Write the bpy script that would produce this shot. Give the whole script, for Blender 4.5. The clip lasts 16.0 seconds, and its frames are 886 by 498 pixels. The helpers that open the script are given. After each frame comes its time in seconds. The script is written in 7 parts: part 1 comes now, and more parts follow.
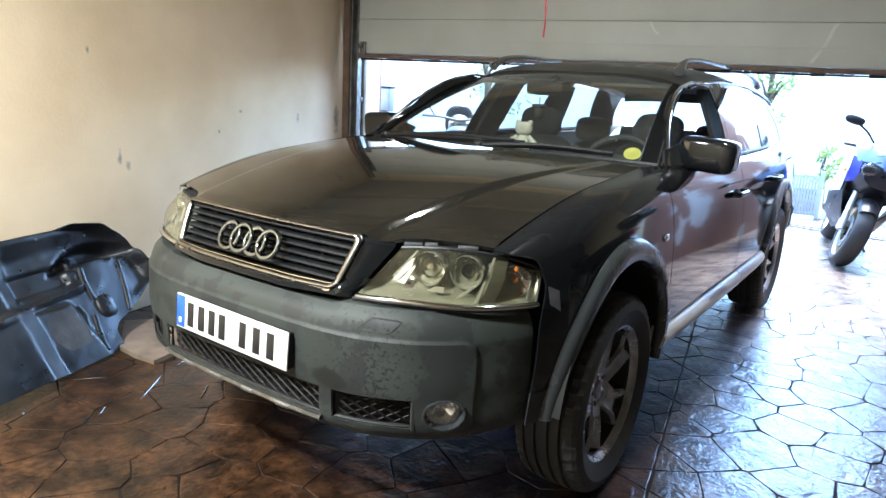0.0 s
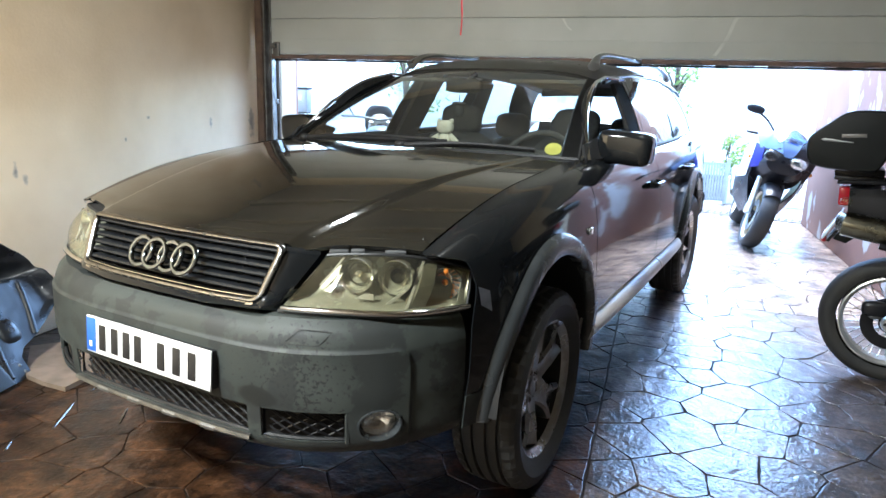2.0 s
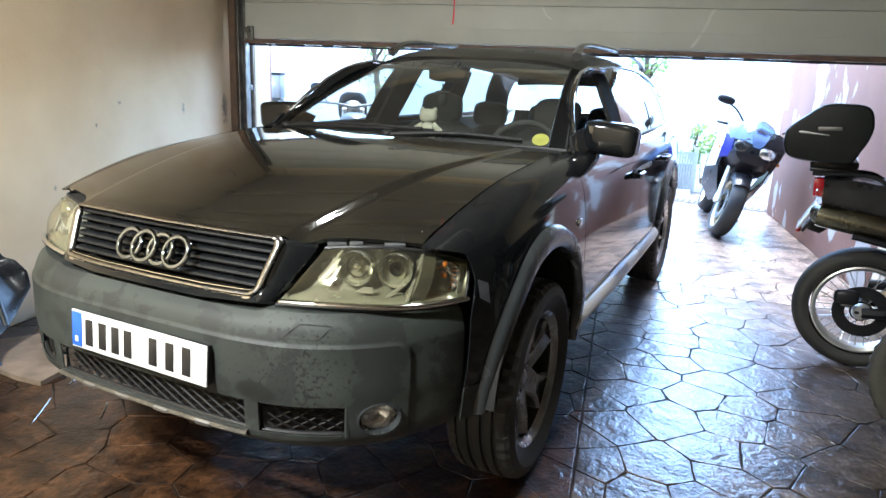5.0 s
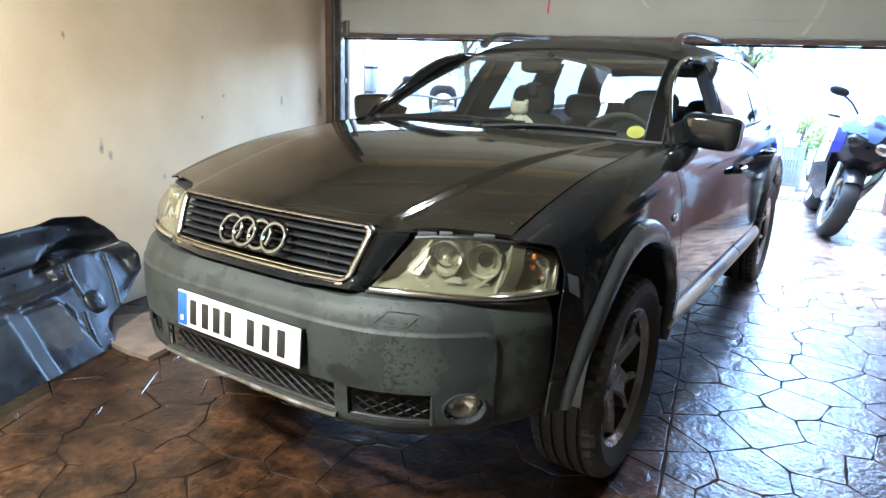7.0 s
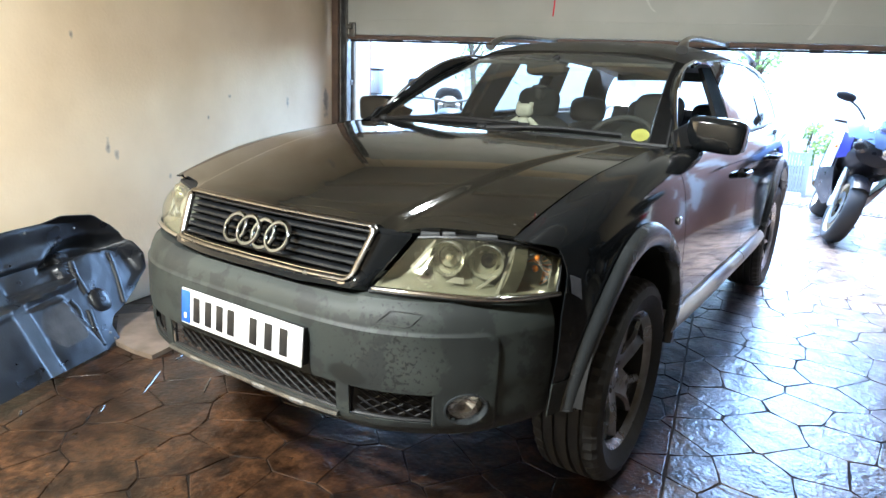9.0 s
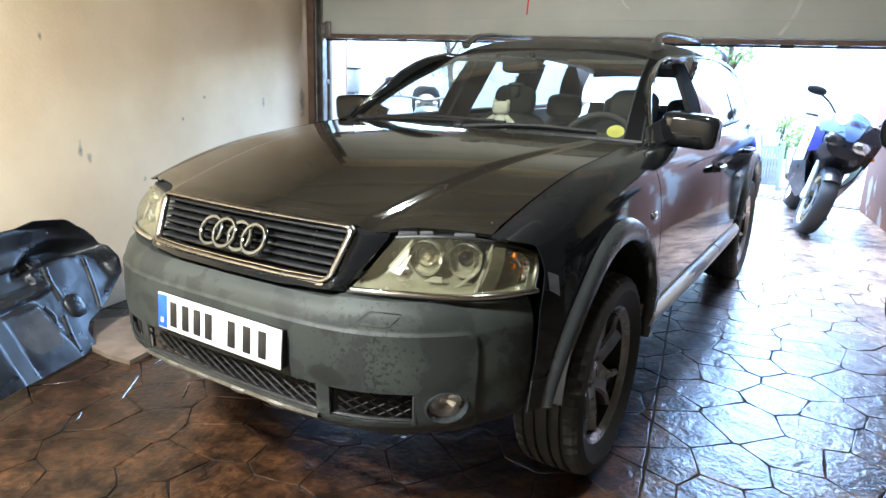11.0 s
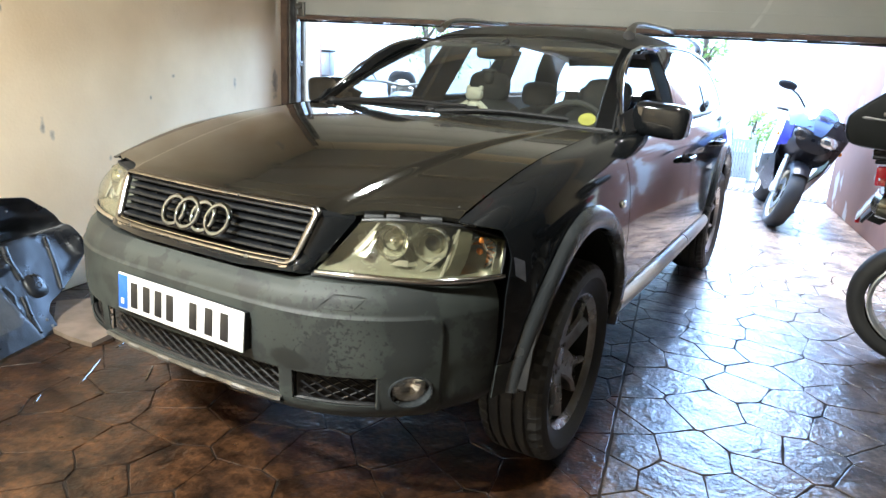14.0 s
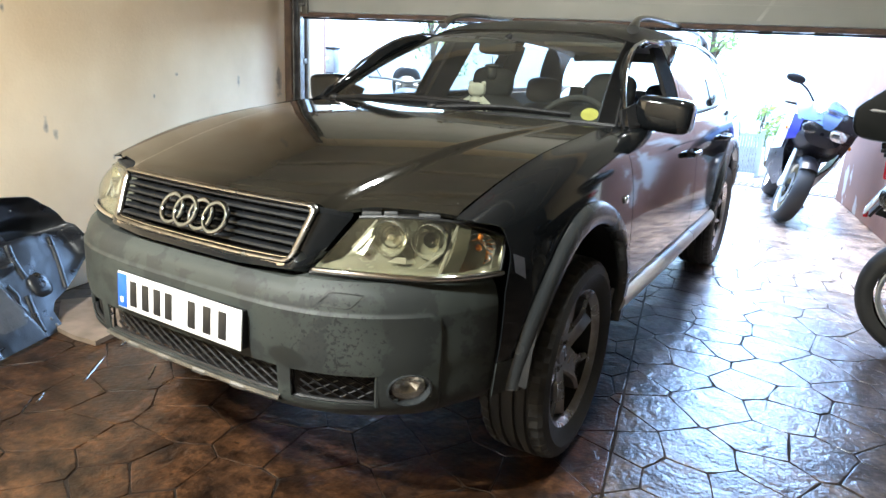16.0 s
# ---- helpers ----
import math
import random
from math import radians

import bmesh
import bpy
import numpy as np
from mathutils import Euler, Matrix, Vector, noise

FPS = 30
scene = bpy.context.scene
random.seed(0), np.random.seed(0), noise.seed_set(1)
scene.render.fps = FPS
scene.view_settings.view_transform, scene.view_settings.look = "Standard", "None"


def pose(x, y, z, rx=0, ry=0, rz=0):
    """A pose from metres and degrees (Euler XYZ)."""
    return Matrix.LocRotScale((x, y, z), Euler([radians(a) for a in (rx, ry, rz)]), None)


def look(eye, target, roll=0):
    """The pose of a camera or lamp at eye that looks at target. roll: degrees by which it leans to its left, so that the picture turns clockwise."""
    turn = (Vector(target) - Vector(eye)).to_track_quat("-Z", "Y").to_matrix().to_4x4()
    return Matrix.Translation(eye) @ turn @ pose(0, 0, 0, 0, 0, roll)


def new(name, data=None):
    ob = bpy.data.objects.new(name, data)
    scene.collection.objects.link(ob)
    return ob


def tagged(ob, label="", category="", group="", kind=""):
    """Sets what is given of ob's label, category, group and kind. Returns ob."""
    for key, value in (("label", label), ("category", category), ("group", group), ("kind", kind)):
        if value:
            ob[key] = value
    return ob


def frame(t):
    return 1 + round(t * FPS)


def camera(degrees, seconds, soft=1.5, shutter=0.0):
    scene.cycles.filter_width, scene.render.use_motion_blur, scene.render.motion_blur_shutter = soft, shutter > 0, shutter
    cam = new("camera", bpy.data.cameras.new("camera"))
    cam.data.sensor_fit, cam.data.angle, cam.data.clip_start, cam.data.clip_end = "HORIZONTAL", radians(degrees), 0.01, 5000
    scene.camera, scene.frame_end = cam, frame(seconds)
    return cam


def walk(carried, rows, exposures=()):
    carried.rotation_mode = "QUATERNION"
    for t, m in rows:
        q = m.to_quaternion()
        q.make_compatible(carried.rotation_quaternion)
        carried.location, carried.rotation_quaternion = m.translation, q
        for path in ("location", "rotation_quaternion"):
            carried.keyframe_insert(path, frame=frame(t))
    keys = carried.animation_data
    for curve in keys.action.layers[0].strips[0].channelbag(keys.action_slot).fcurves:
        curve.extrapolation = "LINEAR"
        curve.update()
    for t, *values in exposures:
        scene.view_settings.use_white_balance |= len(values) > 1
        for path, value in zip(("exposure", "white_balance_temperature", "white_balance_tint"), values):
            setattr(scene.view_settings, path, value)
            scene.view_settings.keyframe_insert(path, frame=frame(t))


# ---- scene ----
cam = camera(67.2, 16.0)

PATH = [
    (0, (1.572, -2.037, 1.287), (0.456, -0.442, 0.832), 3.2),
    (0.5, (1.578, -2.016, 1.296), (0.539, -0.364, 0.854), 3.3),
    (1, (1.567, -2.011, 1.288), (0.577, -0.329, 0.851), 3.1),
    (1.5, (1.573, -2.005, 1.287), (0.615, -0.306, 0.845), 2.4),
    (2, (1.547, -2.006, 1.293), (0.618, -0.294, 0.842), 1.8),
    (2.5, (1.502, -2.019, 1.301), (0.594, -0.296, 0.845), 1.8),
    (3, (1.469, -2.034, 1.303), (0.58, -0.301, 0.846), 1.7),
    (3.5, (1.463, -2.042, 1.301), (0.591, -0.302, 0.842), 1.5),
    (5.8, (1.461, -2.033, 1.304), (0.639, -0.278, 0.81), 2.8),
    (6, (1.45, -2.042, 1.295), (0.602, -0.297, 0.807), 2.7),
    (6.2, (1.445, -2.046, 1.293), (0.468, -0.370, 0.804), 2.5),
    (6.3, (1.442, -2.048, 1.292), (0.424, -0.398, 0.794), 2.4),
    (6.5, (1.44, -2.049, 1.292), (0.392, -0.424, 0.783), 2.1),
    (7, (1.453, -2.04, 1.295), (0.402, -0.418, 0.781), 2.1),
    (7.5, (1.462, -2.04, 1.291), (0.384, -0.435, 0.778), 2.0),
    (8, (1.457, -2.04, 1.295), (0.372, -0.438, 0.786), 2.4),
    (8.5, (1.455, -2.038, 1.295), (0.376, -0.433, 0.787), 2.8),
    (9, (1.46, -2.04, 1.289), (0.395, -0.424, 0.783), 2.5),
    (11.5, (1.472, -2.035, 1.294), (0.473, -0.38, 0.781), 2.4),
    (12, (1.481, -2.031, 1.29), (0.5, -0.366, 0.775), 3.1),
    (12.5, (1.491, -2.024, 1.284), (0.525, -0.352, 0.763), 3.2),
    (13, (1.498, -2.015, 1.283), (0.546, -0.337, 0.755), 3.3),
    (13.5, (1.489, -2.013, 1.283), (0.542, -0.334, 0.747), 3.6),
    (14, (1.484, -2.017, 1.282), (0.537, -0.341, 0.74), 3.4),
    (14.5, (1.48, -2.017, 1.284), (0.531, -0.344, 0.737), 3.1),
    (15, (1.481, -2.015, 1.28), (0.526, -0.345, 0.733), 3.0),
    (15.5, (1.486, -2.013, 1.283), (0.528, -0.346, 0.732), 2.9),
    (16, (1.499, -1.991, 1.279), (0.532, -0.33, 0.727), 2.9),
]
walk(cam, [(t, look(eye, target, roll)) for t, eye, target, roll in PATH], exposures=[(0, 3.77, 5600, 7), (1.5, 3.84, 5600, 7), (2.5, 3.77, 5700, 7), (3.5, 3.69, 5800, 7), (6, 3.67, 5800, 7), (6.6, 3.89, 5650, 7), (9, 3.90, 5650, 7), (13, 3.93, 5850, 7), (16, 3.91, 5900, 7)])

# ---- light ----
ANG = 11.0                      # the garage is turned against the car, whose axes are the world's
ROOM = pose(0, 0, 0, 0, 0, ANG)
CA, SA = math.cos(radians(ANG)), math.sin(radians(ANG))


def rm(u, v, z=0.0):
    """Garage coordinates (u along the door, v outwards) to the world."""
    return Vector((u * CA - v * SA, u * SA + v * CA, z))


SUN_EL, SUN_AZ = 68.0, -6.0     # azimuth from +v towards +u
world = bpy.data.worlds.new("sky")
scene.world = world
world.use_nodes = True
wn = world.node_tree
sky = wn.nodes.new("ShaderNodeTexSky")
sky.sky_type, sky.sun_disc = "NISHITA", False
sky.sun_elevation, sky.sun_rotation = radians(SUN_EL), radians(SUN_AZ - ANG)
sky.air_density, sky.dust_density = 1.0, 0.4
wn.nodes["Background"].inputs[1].default_value = 0.22
wn.links.new(sky.outputs[0], wn.nodes["Background"].inputs[0])
sun_data = bpy.data.lights.new("sun", "SUN")
sun_data.energy, sun_data.angle, sun_data.color = 1.5, radians(25), (1.0, 0.96, 0.90)
sun = new("sun", sun_data)
az = radians(SUN_AZ)
sd = rm(math.sin(az) * math.cos(radians(SUN_EL)), math.cos(az) * math.cos(radians(SUN_EL)), math.sin(radians(SUN_EL)))
sun.matrix_basis = look(sd * 30, (0, 0, 0))


# ---- building helpers ----
def thing(name, label, category, m=None, group="", kind=""):
    ob = new(name)
    ob.empty_display_size = 0.1
    if m is not None:
        ob.matrix_basis = m
    return tagged(ob, label, category, group, kind)


def part(name, bm, material, parent=None, label="", smooth=True, angle=38):
    me = bpy.data.meshes.new(name)
    if smooth is not None:
        bmesh.ops.recalc_face_normals(bm, faces=bm.faces)
    bm.to_mesh(me)
    bm.free()
    if smooth:
        me.shade_smooth()
        me.set_sharp_from_angle(angle=radians(angle))
    me.materials.append(material)
    ob = new(name, me)
    ob.parent = parent
    if label:
        ob["label"] = label
    return ob


def flip_x(bm):
    for v in bm.verts:
        v.co.x = -v.co.x
    bmesh.ops.reverse_faces(bm, faces=bm.faces)
    return bm


def cubic(xs, ys, x):
    """Smooth curve through the rows ys at xs."""
    xs, ys = np.asarray(xs, float), np.asarray(ys, float)
    m = np.gradient(ys, xs, axis=0)
    i = int(np.clip(np.searchsorted(xs, x) - 1, 0, len(xs) - 2))
    h = xs[i + 1] - xs[i]
    t = (x - xs[i]) / h
    return ((2 * t**3 - 3 * t**2 + 1) * ys[i] + (t**3 - 2 * t**2 + t) * h * m[i]
            + (3 * t**2 - 2 * t**3) * ys[i + 1] + (t**3 - t**2) * h * m[i + 1])


def spline(pts, n, closed=False):
    """n points evenly by index along a Catmull-Rom curve through pts."""
    p = np.asarray(pts, float)
    k = len(p)
    out = []
    span = k if closed else k - 1
    for j in range(n):
        u = span * j / (n if closed else n - 1)
        i = min(int(u), span - 1)
        t = u - i
        if closed:
            a, b, c, d = (p[(i + o) % k] for o in (-1, 0, 1, 2))
        else:
            b, c = p[i], p[i + 1]
            a = p[i - 1] if i > 0 else 2 * b - c
            d = p[i + 2] if i + 2 < k else 2 * c - b
        out.append(Vector(0.5 * ((2 * b) + (c - a) * t + (2 * a - 5 * b + 4 * c - d) * t**2 + (3 * b - a - 3 * c + d) * t**3)))
    return out


def sheet(rows, thick=0.0, keep=None, bm=None, wrap=False):
    """A surface through rows of points, with thickness if given. keep(point) tells which faces stay."""
    bm = bm or bmesh.new()
    vs = [[bm.verts.new(p) for p in r] for r in rows]
    faces = []
    n = len(vs[0])
    for a, b in zip(vs, vs[1:]):
        for j in range(n if wrap else n - 1):
            q = (a[j], a[(j + 1) % n], b[(j + 1) % n], b[j])
            if keep and not keep(sum((x.co for x in q), Vector()) / 4):
                continue
            try:
                faces.append(bm.faces.new(q))
            except ValueError:
                pass
    loose = [v for r in vs for v in r if not v.link_faces]
    bmesh.ops.delete(bm, geom=loose, context="VERTS")
    if thick:
        bmesh.ops.recalc_face_normals(bm, faces=faces)
        bmesh.ops.solidify(bm, geom=faces, thickness=thick)
    return bm


def tube(path, r, seg=8, bm=None, flat=1.0, closed=False, up=(0, 0, 1)):
    """A round or flattened rod along path; r is a number or one per point; flat scales it along up."""
    bm = bm or bmesh.new()
    path = [Vector(p) for p in path]
    n = len(path)
    rings = []
    for i, p in enumerate(path):
        a = path[(i - 1) % n] if closed or i else p
        b = path[(i + 1) % n] if closed or i < n - 1 else p
        d = (b - a).normalized()
        side = d.cross(Vector(up))
        side = side.normalized() if side.length > 1e-4 else d.orthogonal().normalized()
        nrm = side.cross(d).normalized()
        rr = r[i] if hasattr(r, "__len__") else r
        rings.append([bm.verts.new(p + side * rr * math.cos(2 * math.pi * k / seg) + nrm * rr * flat * math.sin(2 * math.pi * k / seg)) for k in range(seg)])
    pairs = list(zip(rings, rings[1:])) + ([(rings[-1], rings[0])] if closed else [])
    for a, b in pairs:
        for k in range(seg):
            bm.faces.new((a[k], a[(k + 1) % seg], b[(k + 1) % seg], b[k]))
    if not closed:
        bm.faces.new(rings[0][::-1]), bm.faces.new(rings[-1])
    return bm


def lathe(profile, n=48, m=None, bm=None, closed=False, cap=False):
    """profile of (along x, radius), turned round the x axis."""
    bm = bm or bmesh.new()
    m = m or Matrix()
    rings = [[bm.verts.new(m @ Vector((a, r * math.cos(2 * math.pi * k / n), r * math.sin(2 * math.pi * k / n)))) for k in range(n)] for a, r in profile]
    pairs = list(zip(rings, rings[1:])) + ([(rings[-1], rings[0])] if closed else [])
    for a, b in pairs:
        for k in range(n):
            bm.faces.new((a[k], a[(k + 1) % n], b[(k + 1) % n], b[k]))
    if cap:
        bm.faces.new(rings[0][::-1]), bm.faces.new(rings[-1])
    return bm


def block(size, at=(0, 0, 0), bevel=0.0, m=None, bm=None, segs=2):
    """A box with its centre at at; bevelled edges."""
    b = bmesh.new()
    bmesh.ops.create_cube(b, size=1)
    for v in b.verts:
        v.co = Vector((v.co.x * size[0], v.co.y * size[1], v.co.z * size[2]))
    if bevel:
        bmesh.ops.bevel(b, geom=b.edges[:], offset=bevel, segments=segs, affect="EDGES", profile=0.5)
    t = (m or Matrix()) @ Matrix.Translation(at)
    b.transform(t)
    return merge(bm, b)


def merge(bm, b):
    if bm is None:
        return b
    me = bpy.data.meshes.new("tmp")
    b.to_mesh(me)
    b.free()
    bm.from_mesh(me)
    bpy.data.meshes.remove(me)
    return bm


def blob(size, at=(0, 0, 0), e=0.6, nu=20, nv=12, m=None, bm=None):
    """A superellipsoid: e 1 is round, less is boxier."""
    b = bmesh.new()
    f = lambda c: math.copysign(abs(c) ** e, c)
    rows = []
    for i in range(nv + 1):
        la = math.pi * (i / nv - 0.5)
        la = max(-1.55, min(1.55, la))
        rows.append([Vector((size[0] / 2 * f(math.cos(la)) * f(math.cos(lo)), size[1] / 2 * f(math.cos(la)) * f(math.sin(lo)), size[2] / 2 * f(math.sin(la))))
                     for lo in (2 * math.pi * j / nu for j in range(nu))])
    sheet(rows, wrap=True, bm=b)
    b.verts.ensure_lookup_table()
    b.faces.new(b.verts[:nu]), b.faces.new(b.verts[-nu:])
    b.transform((m or Matrix()) @ Matrix.Translation(at))
    return merge(bm, b)


def prism(poly, z0, z1, bm=None, bevel=0.0):
    """An upright slab over a flat outline."""
    bm = bm or bmesh.new()
    lo = [bm.verts.new((x, y, z0)) for x, y in poly]
    hi = [bm.verts.new((x, y, z1)) for x, y in poly]
    n = len(poly)
    bm.faces.new(lo[::-1]), bm.faces.new(hi)
    for i in range(n):
        bm.faces.new((lo[i], lo[(i + 1) % n], hi[(i + 1) % n], hi[i]))
    return bm


# ---- materials ----
def mat(name, c1, c2=None, rough=0.5, metal=0.0, scale=4.0, bump=0.0, bscale=80.0, spec=0.5, coat=0.0, rvar=0.0, detail=6.0, coords="Object", lo=0.35, hi=0.65):
    """A surface whose colour wanders between c1 and c2, with fine relief and uneven gloss."""
    m = bpy.data.materials.new(name)
    m.use_nodes = True
    nt = m.node_tree
    b = nt.nodes["Principled BSDF"]
    b.inputs["Base Color"].default_value = (*c1, 1)
    b.inputs["Roughness"].default_value = rough
    b.inputs["Metallic"].default_value = metal
    b.inputs["Specular IOR Level"].default_value = spec
    b.inputs["Coat Weight"].default_value = coat
    b.inputs["Coat Roughness"].default_value = 0.03
    tc = nt.nodes.new("ShaderNodeTexCoord")
    if c2 is not None:
        n = nt.nodes.new("ShaderNodeTexNoise")
        n.inputs["Scale"].default_value, n.inputs["Detail"].default_value = scale, detail
        nt.links.new(tc.outputs[coords], n.inputs["Vector"])
        r = nt.nodes.new("ShaderNodeValToRGB")
        r.color_ramp.elements[0].position, r.color_ramp.elements[0].color = lo, (*c1, 1)
        r.color_ramp.elements[1].position, r.color_ramp.elements[1].color = hi, (*c2, 1)
        nt.links.new(n.outputs[0], r.inputs[0])
        nt.links.new(r.outputs[0], b.inputs["Base Color"])
        if rvar:
            k = nt.nodes.new("ShaderNodeMapRange")
            k.inputs["From Min"].default_value, k.inputs["From Max"].default_value = 0.3, 0.7
            k.inputs["To Min"].default_value, k.inputs["To Max"].default_value = rough - rvar, rough + rvar
            nt.links.new(n.outputs[0], k.inputs["Value"])
            nt.links.new(k.outputs[0], b.inputs["Roughness"])
    if bump:
        n2 = nt.nodes.new("ShaderNodeTexNoise")
        n2.inputs["Scale"].default_value, n2.inputs["Detail"].default_value = bscale, 4
        nt.links.new(tc.outputs[coords], n2.inputs["Vector"])
        bp = nt.nodes.new("ShaderNodeBump")
        bp.inputs["Strength"].default_value, bp.inputs["Distance"].default_value = bump, 0.004
        nt.links.new(n2.outputs[0], bp.inputs["Height"])
        nt.links.new(bp.outputs[0], b.inputs["Normal"])
    return m


def glass(name, tint=(0.9, 0.95, 0.93), rough=0.0, dirt=0.0):
    """A thin clear pane: light goes straight through, and it mirrors by Fresnel."""
    m = bpy.data.materials.new(name)
    m.use_nodes = True
    nt = m.node_tree
    nt.nodes.remove(nt.nodes["Principled BSDF"])
    out = nt.nodes["Material Output"]
    tr, gl, lw, pw, fr, mx = (nt.nodes.new(k) for k in ("ShaderNodeBsdfTransparent", "ShaderNodeBsdfGlossy", "ShaderNodeLayerWeight", "ShaderNodeMath", "ShaderNodeMath", "ShaderNodeMixShader"))
    lw.inputs[0].default_value = 0.5
    pw.operation, pw.inputs[1].default_value = "POWER", 5.0
    fr.operation, fr.inputs[1].default_value, fr.inputs[2].default_value = "MULTIPLY_ADD", 0.93, 0.045
    nt.links.new(lw.outputs["Facing"], pw.inputs[0])
    nt.links.new(pw.outputs[0], fr.inputs[0])
    tr.inputs[0].default_value = (*tint, 1)
    gl.inputs["Roughness"].default_value = rough
    two, den, quo = (nt.nodes.new("ShaderNodeMath") for _ in range(3))      # both faces of the pane: 2R / (1 + R)
    two.operation, two.inputs[1].default_value = "MULTIPLY", 2.0
    den.operation, den.inputs[1].default_value = "ADD", 1.0
    quo.operation = "DIVIDE"
    nt.links.new(fr.outputs[0], two.inputs[0])
    nt.links.new(fr.outputs[0], den.inputs[0])
    nt.links.new(two.outputs[0], quo.inputs[0])
    nt.links.new(den.outputs[0], quo.inputs[1])
    nt.links.new(quo.outputs[0], mx.inputs[0])
    nt.links.new(tr.outputs[0], mx.inputs[1])
    nt.links.new(gl.outputs[0], mx.inputs[2])
    last = mx
    if dirt:
        df, m2, n, r, tc = (nt.nodes.new(k) for k in ("ShaderNodeBsdfDiffuse", "ShaderNodeMixShader", "ShaderNodeTexNoise", "ShaderNodeMapRange", "ShaderNodeTexCoord"))
        df.inputs[0].default_value = (0.5, 0.5, 0.45, 1)
        n.inputs["Scale"].default_value, n.inputs["Detail"].default_value = 7, 8
        r.inputs["From Min"].default_value, r.inputs["From Max"].default_value = 0.35, 0.75
        r.inputs["To Min"].default_value, r.inputs["To Max"].default_value = dirt * 0.4, dirt * 1.6
        nt.links.new(tc.outputs["Object"], n.inputs["Vector"])
        nt.links.new(n.outputs[0], r.inputs["Value"])
        nt.links.new(r.outputs[0], m2.inputs[0])
        nt.links.new(mx.outputs[0], m2.inputs[1])
        nt.links.new(df.outputs[0], m2.inputs[2])
        last = m2
    nt.links.new(last.outputs[0], out.inputs[0])
    return m


PAINT = mat("black_car_paint", (0.006, 0.007, 0.008), (0.010, 0.011, 0.012), rough=0.08, spec=0.5, coat=0.25, scale=3, rvar=0.04)
HOODPAINT = mat("dusty_black_car_paint", (0.008, 0.0076, 0.006), (0.014, 0.013, 0.010), rough=0.06, spec=0.5, coat=1.0, scale=5, rvar=0.02)
ROOFPAINT = mat("dusty_roof_paint", (0.012, 0.012, 0.010), (0.020, 0.019, 0.016), rough=0.32, spec=0.3, scale=5, rvar=0.06)
hn = HOODPAINT.node_tree
hb = hn.nodes["Principled BSDF"]
ht, hz, hr, hm = hn.nodes["Texture Coordinate"], hn.nodes.new("ShaderNodeTexNoise"), hn.nodes.new("ShaderNodeValToRGB"), hn.nodes.new("ShaderNodeMix")
hz.inputs["Scale"].default_value, hz.inputs["Detail"].default_value, hz.inputs["Roughness"].default_value = 75, 3, 0.5
hn.links.new(ht.outputs["Object"], hz.inputs["Vector"])
hr.color_ramp.elements[0].position, hr.color_ramp.elements[1].position = 0.715, 0.76
hn.links.new(hz.outputs[0], hr.inputs[0])
hm.data_type = "RGBA"
hn.links.new(hr.outputs[0], hm.inputs["Factor"])
hn.links.new(hb.inputs["Base Color"].links[0].from_socket, hm.inputs["A"])
hm.inputs["B"].default_value = (0.16, 0.155, 0.14, 1)
hn.links.new(hm.outputs["Result"], hb.inputs["Base Color"])
BLACKTRIM = mat("black_trim", (0.012, 0.012, 0.013), (0.02, 0.02, 0.02), rough=0.45, spec=0.3, scale=20, bump=0.1, bscale=300)
GREYTRIM = mat("grey_arch_plastic", (0.027, 0.031, 0.033), (0.036, 0.040, 0.042), rough=0.24, spec=0.9, scale=9, bump=0.12, bscale=500, rvar=0.06)
SILLMAT = mat("pale_grey_sill_plastic", (0.46, 0.44, 0.42), (0.55, 0.53, 0.50), rough=0.42, scale=7, rvar=0.08)
CHROME = mat("chrome", (0.22, 0.25, 0.28), (0.16, 0.18, 0.20), rough=0.06, metal=1.0, scale=30, rvar=0.06)
WORNCHROME = mat("worn_chrome", (0.30, 0.295, 0.285), (0.19, 0.185, 0.175), rough=0.22, metal=1.0, scale=25, rvar=0.08)
ALU = mat("brushed_aluminium", (0.55, 0.55, 0.55), (0.45, 0.45, 0.45), rough=0.32, metal=1.0, scale=12, rvar=0.08)
DULLALU = mat("scuffed_alloy", (0.50, 0.51, 0.53), (0.30, 0.29, 0.28), rough=0.30, metal=0.9, scale=14, rvar=0.1, bump=0.1, bscale=120)
RUBBER = mat("tyre_rubber", (0.015, 0.015, 0.0145), (0.034, 0.032, 0.028), rough=0.72, scale=6, bump=0.25, bscale=160, rvar=0.08)
DARK = mat("dark_cavity", (0.006, 0.006, 0.006), (0.012, 0.011, 0.010), rough=0.8, scale=10)
SLAT = mat("grille_slat_plastic", (0.008, 0.009, 0.010), (0.014, 0.015, 0.017), spec=0.2, rough=0.42, scale=20)
CABIN = mat("dark_cabin_trim", (0.022, 0.023, 0.025), (0.035, 0.036, 0.038), rough=0.75, scale=8, bump=0.2, bscale=300)
CLOTH = mat("dark_seat_cloth", (0.028, 0.030, 0.034), (0.045, 0.048, 0.052), rough=0.9, scale=40, bump=0.3, bscale=600)
LINING = mat("grey_headliner", (0.055, 0.056, 0.053), (0.075, 0.076, 0.07), rough=0.95, scale=30)
WSGLASS = glass("windscreen_glass", (0.93, 0.97, 0.91), dirt=0.025)
SIDEGLASS = glass("side_window_glass", (0.92, 0.96, 0.95), dirt=0.02)
LENSGLASS = glass("headlight_lens", (0.97, 0.96, 0.86), rough=0.01, dirt=0.018)
CLEAR = glass("clear_bulb_glass", (0.97, 0.97, 0.97))
SMOKED = glass("dark_projector_glass", (0.30, 0.30, 0.26))


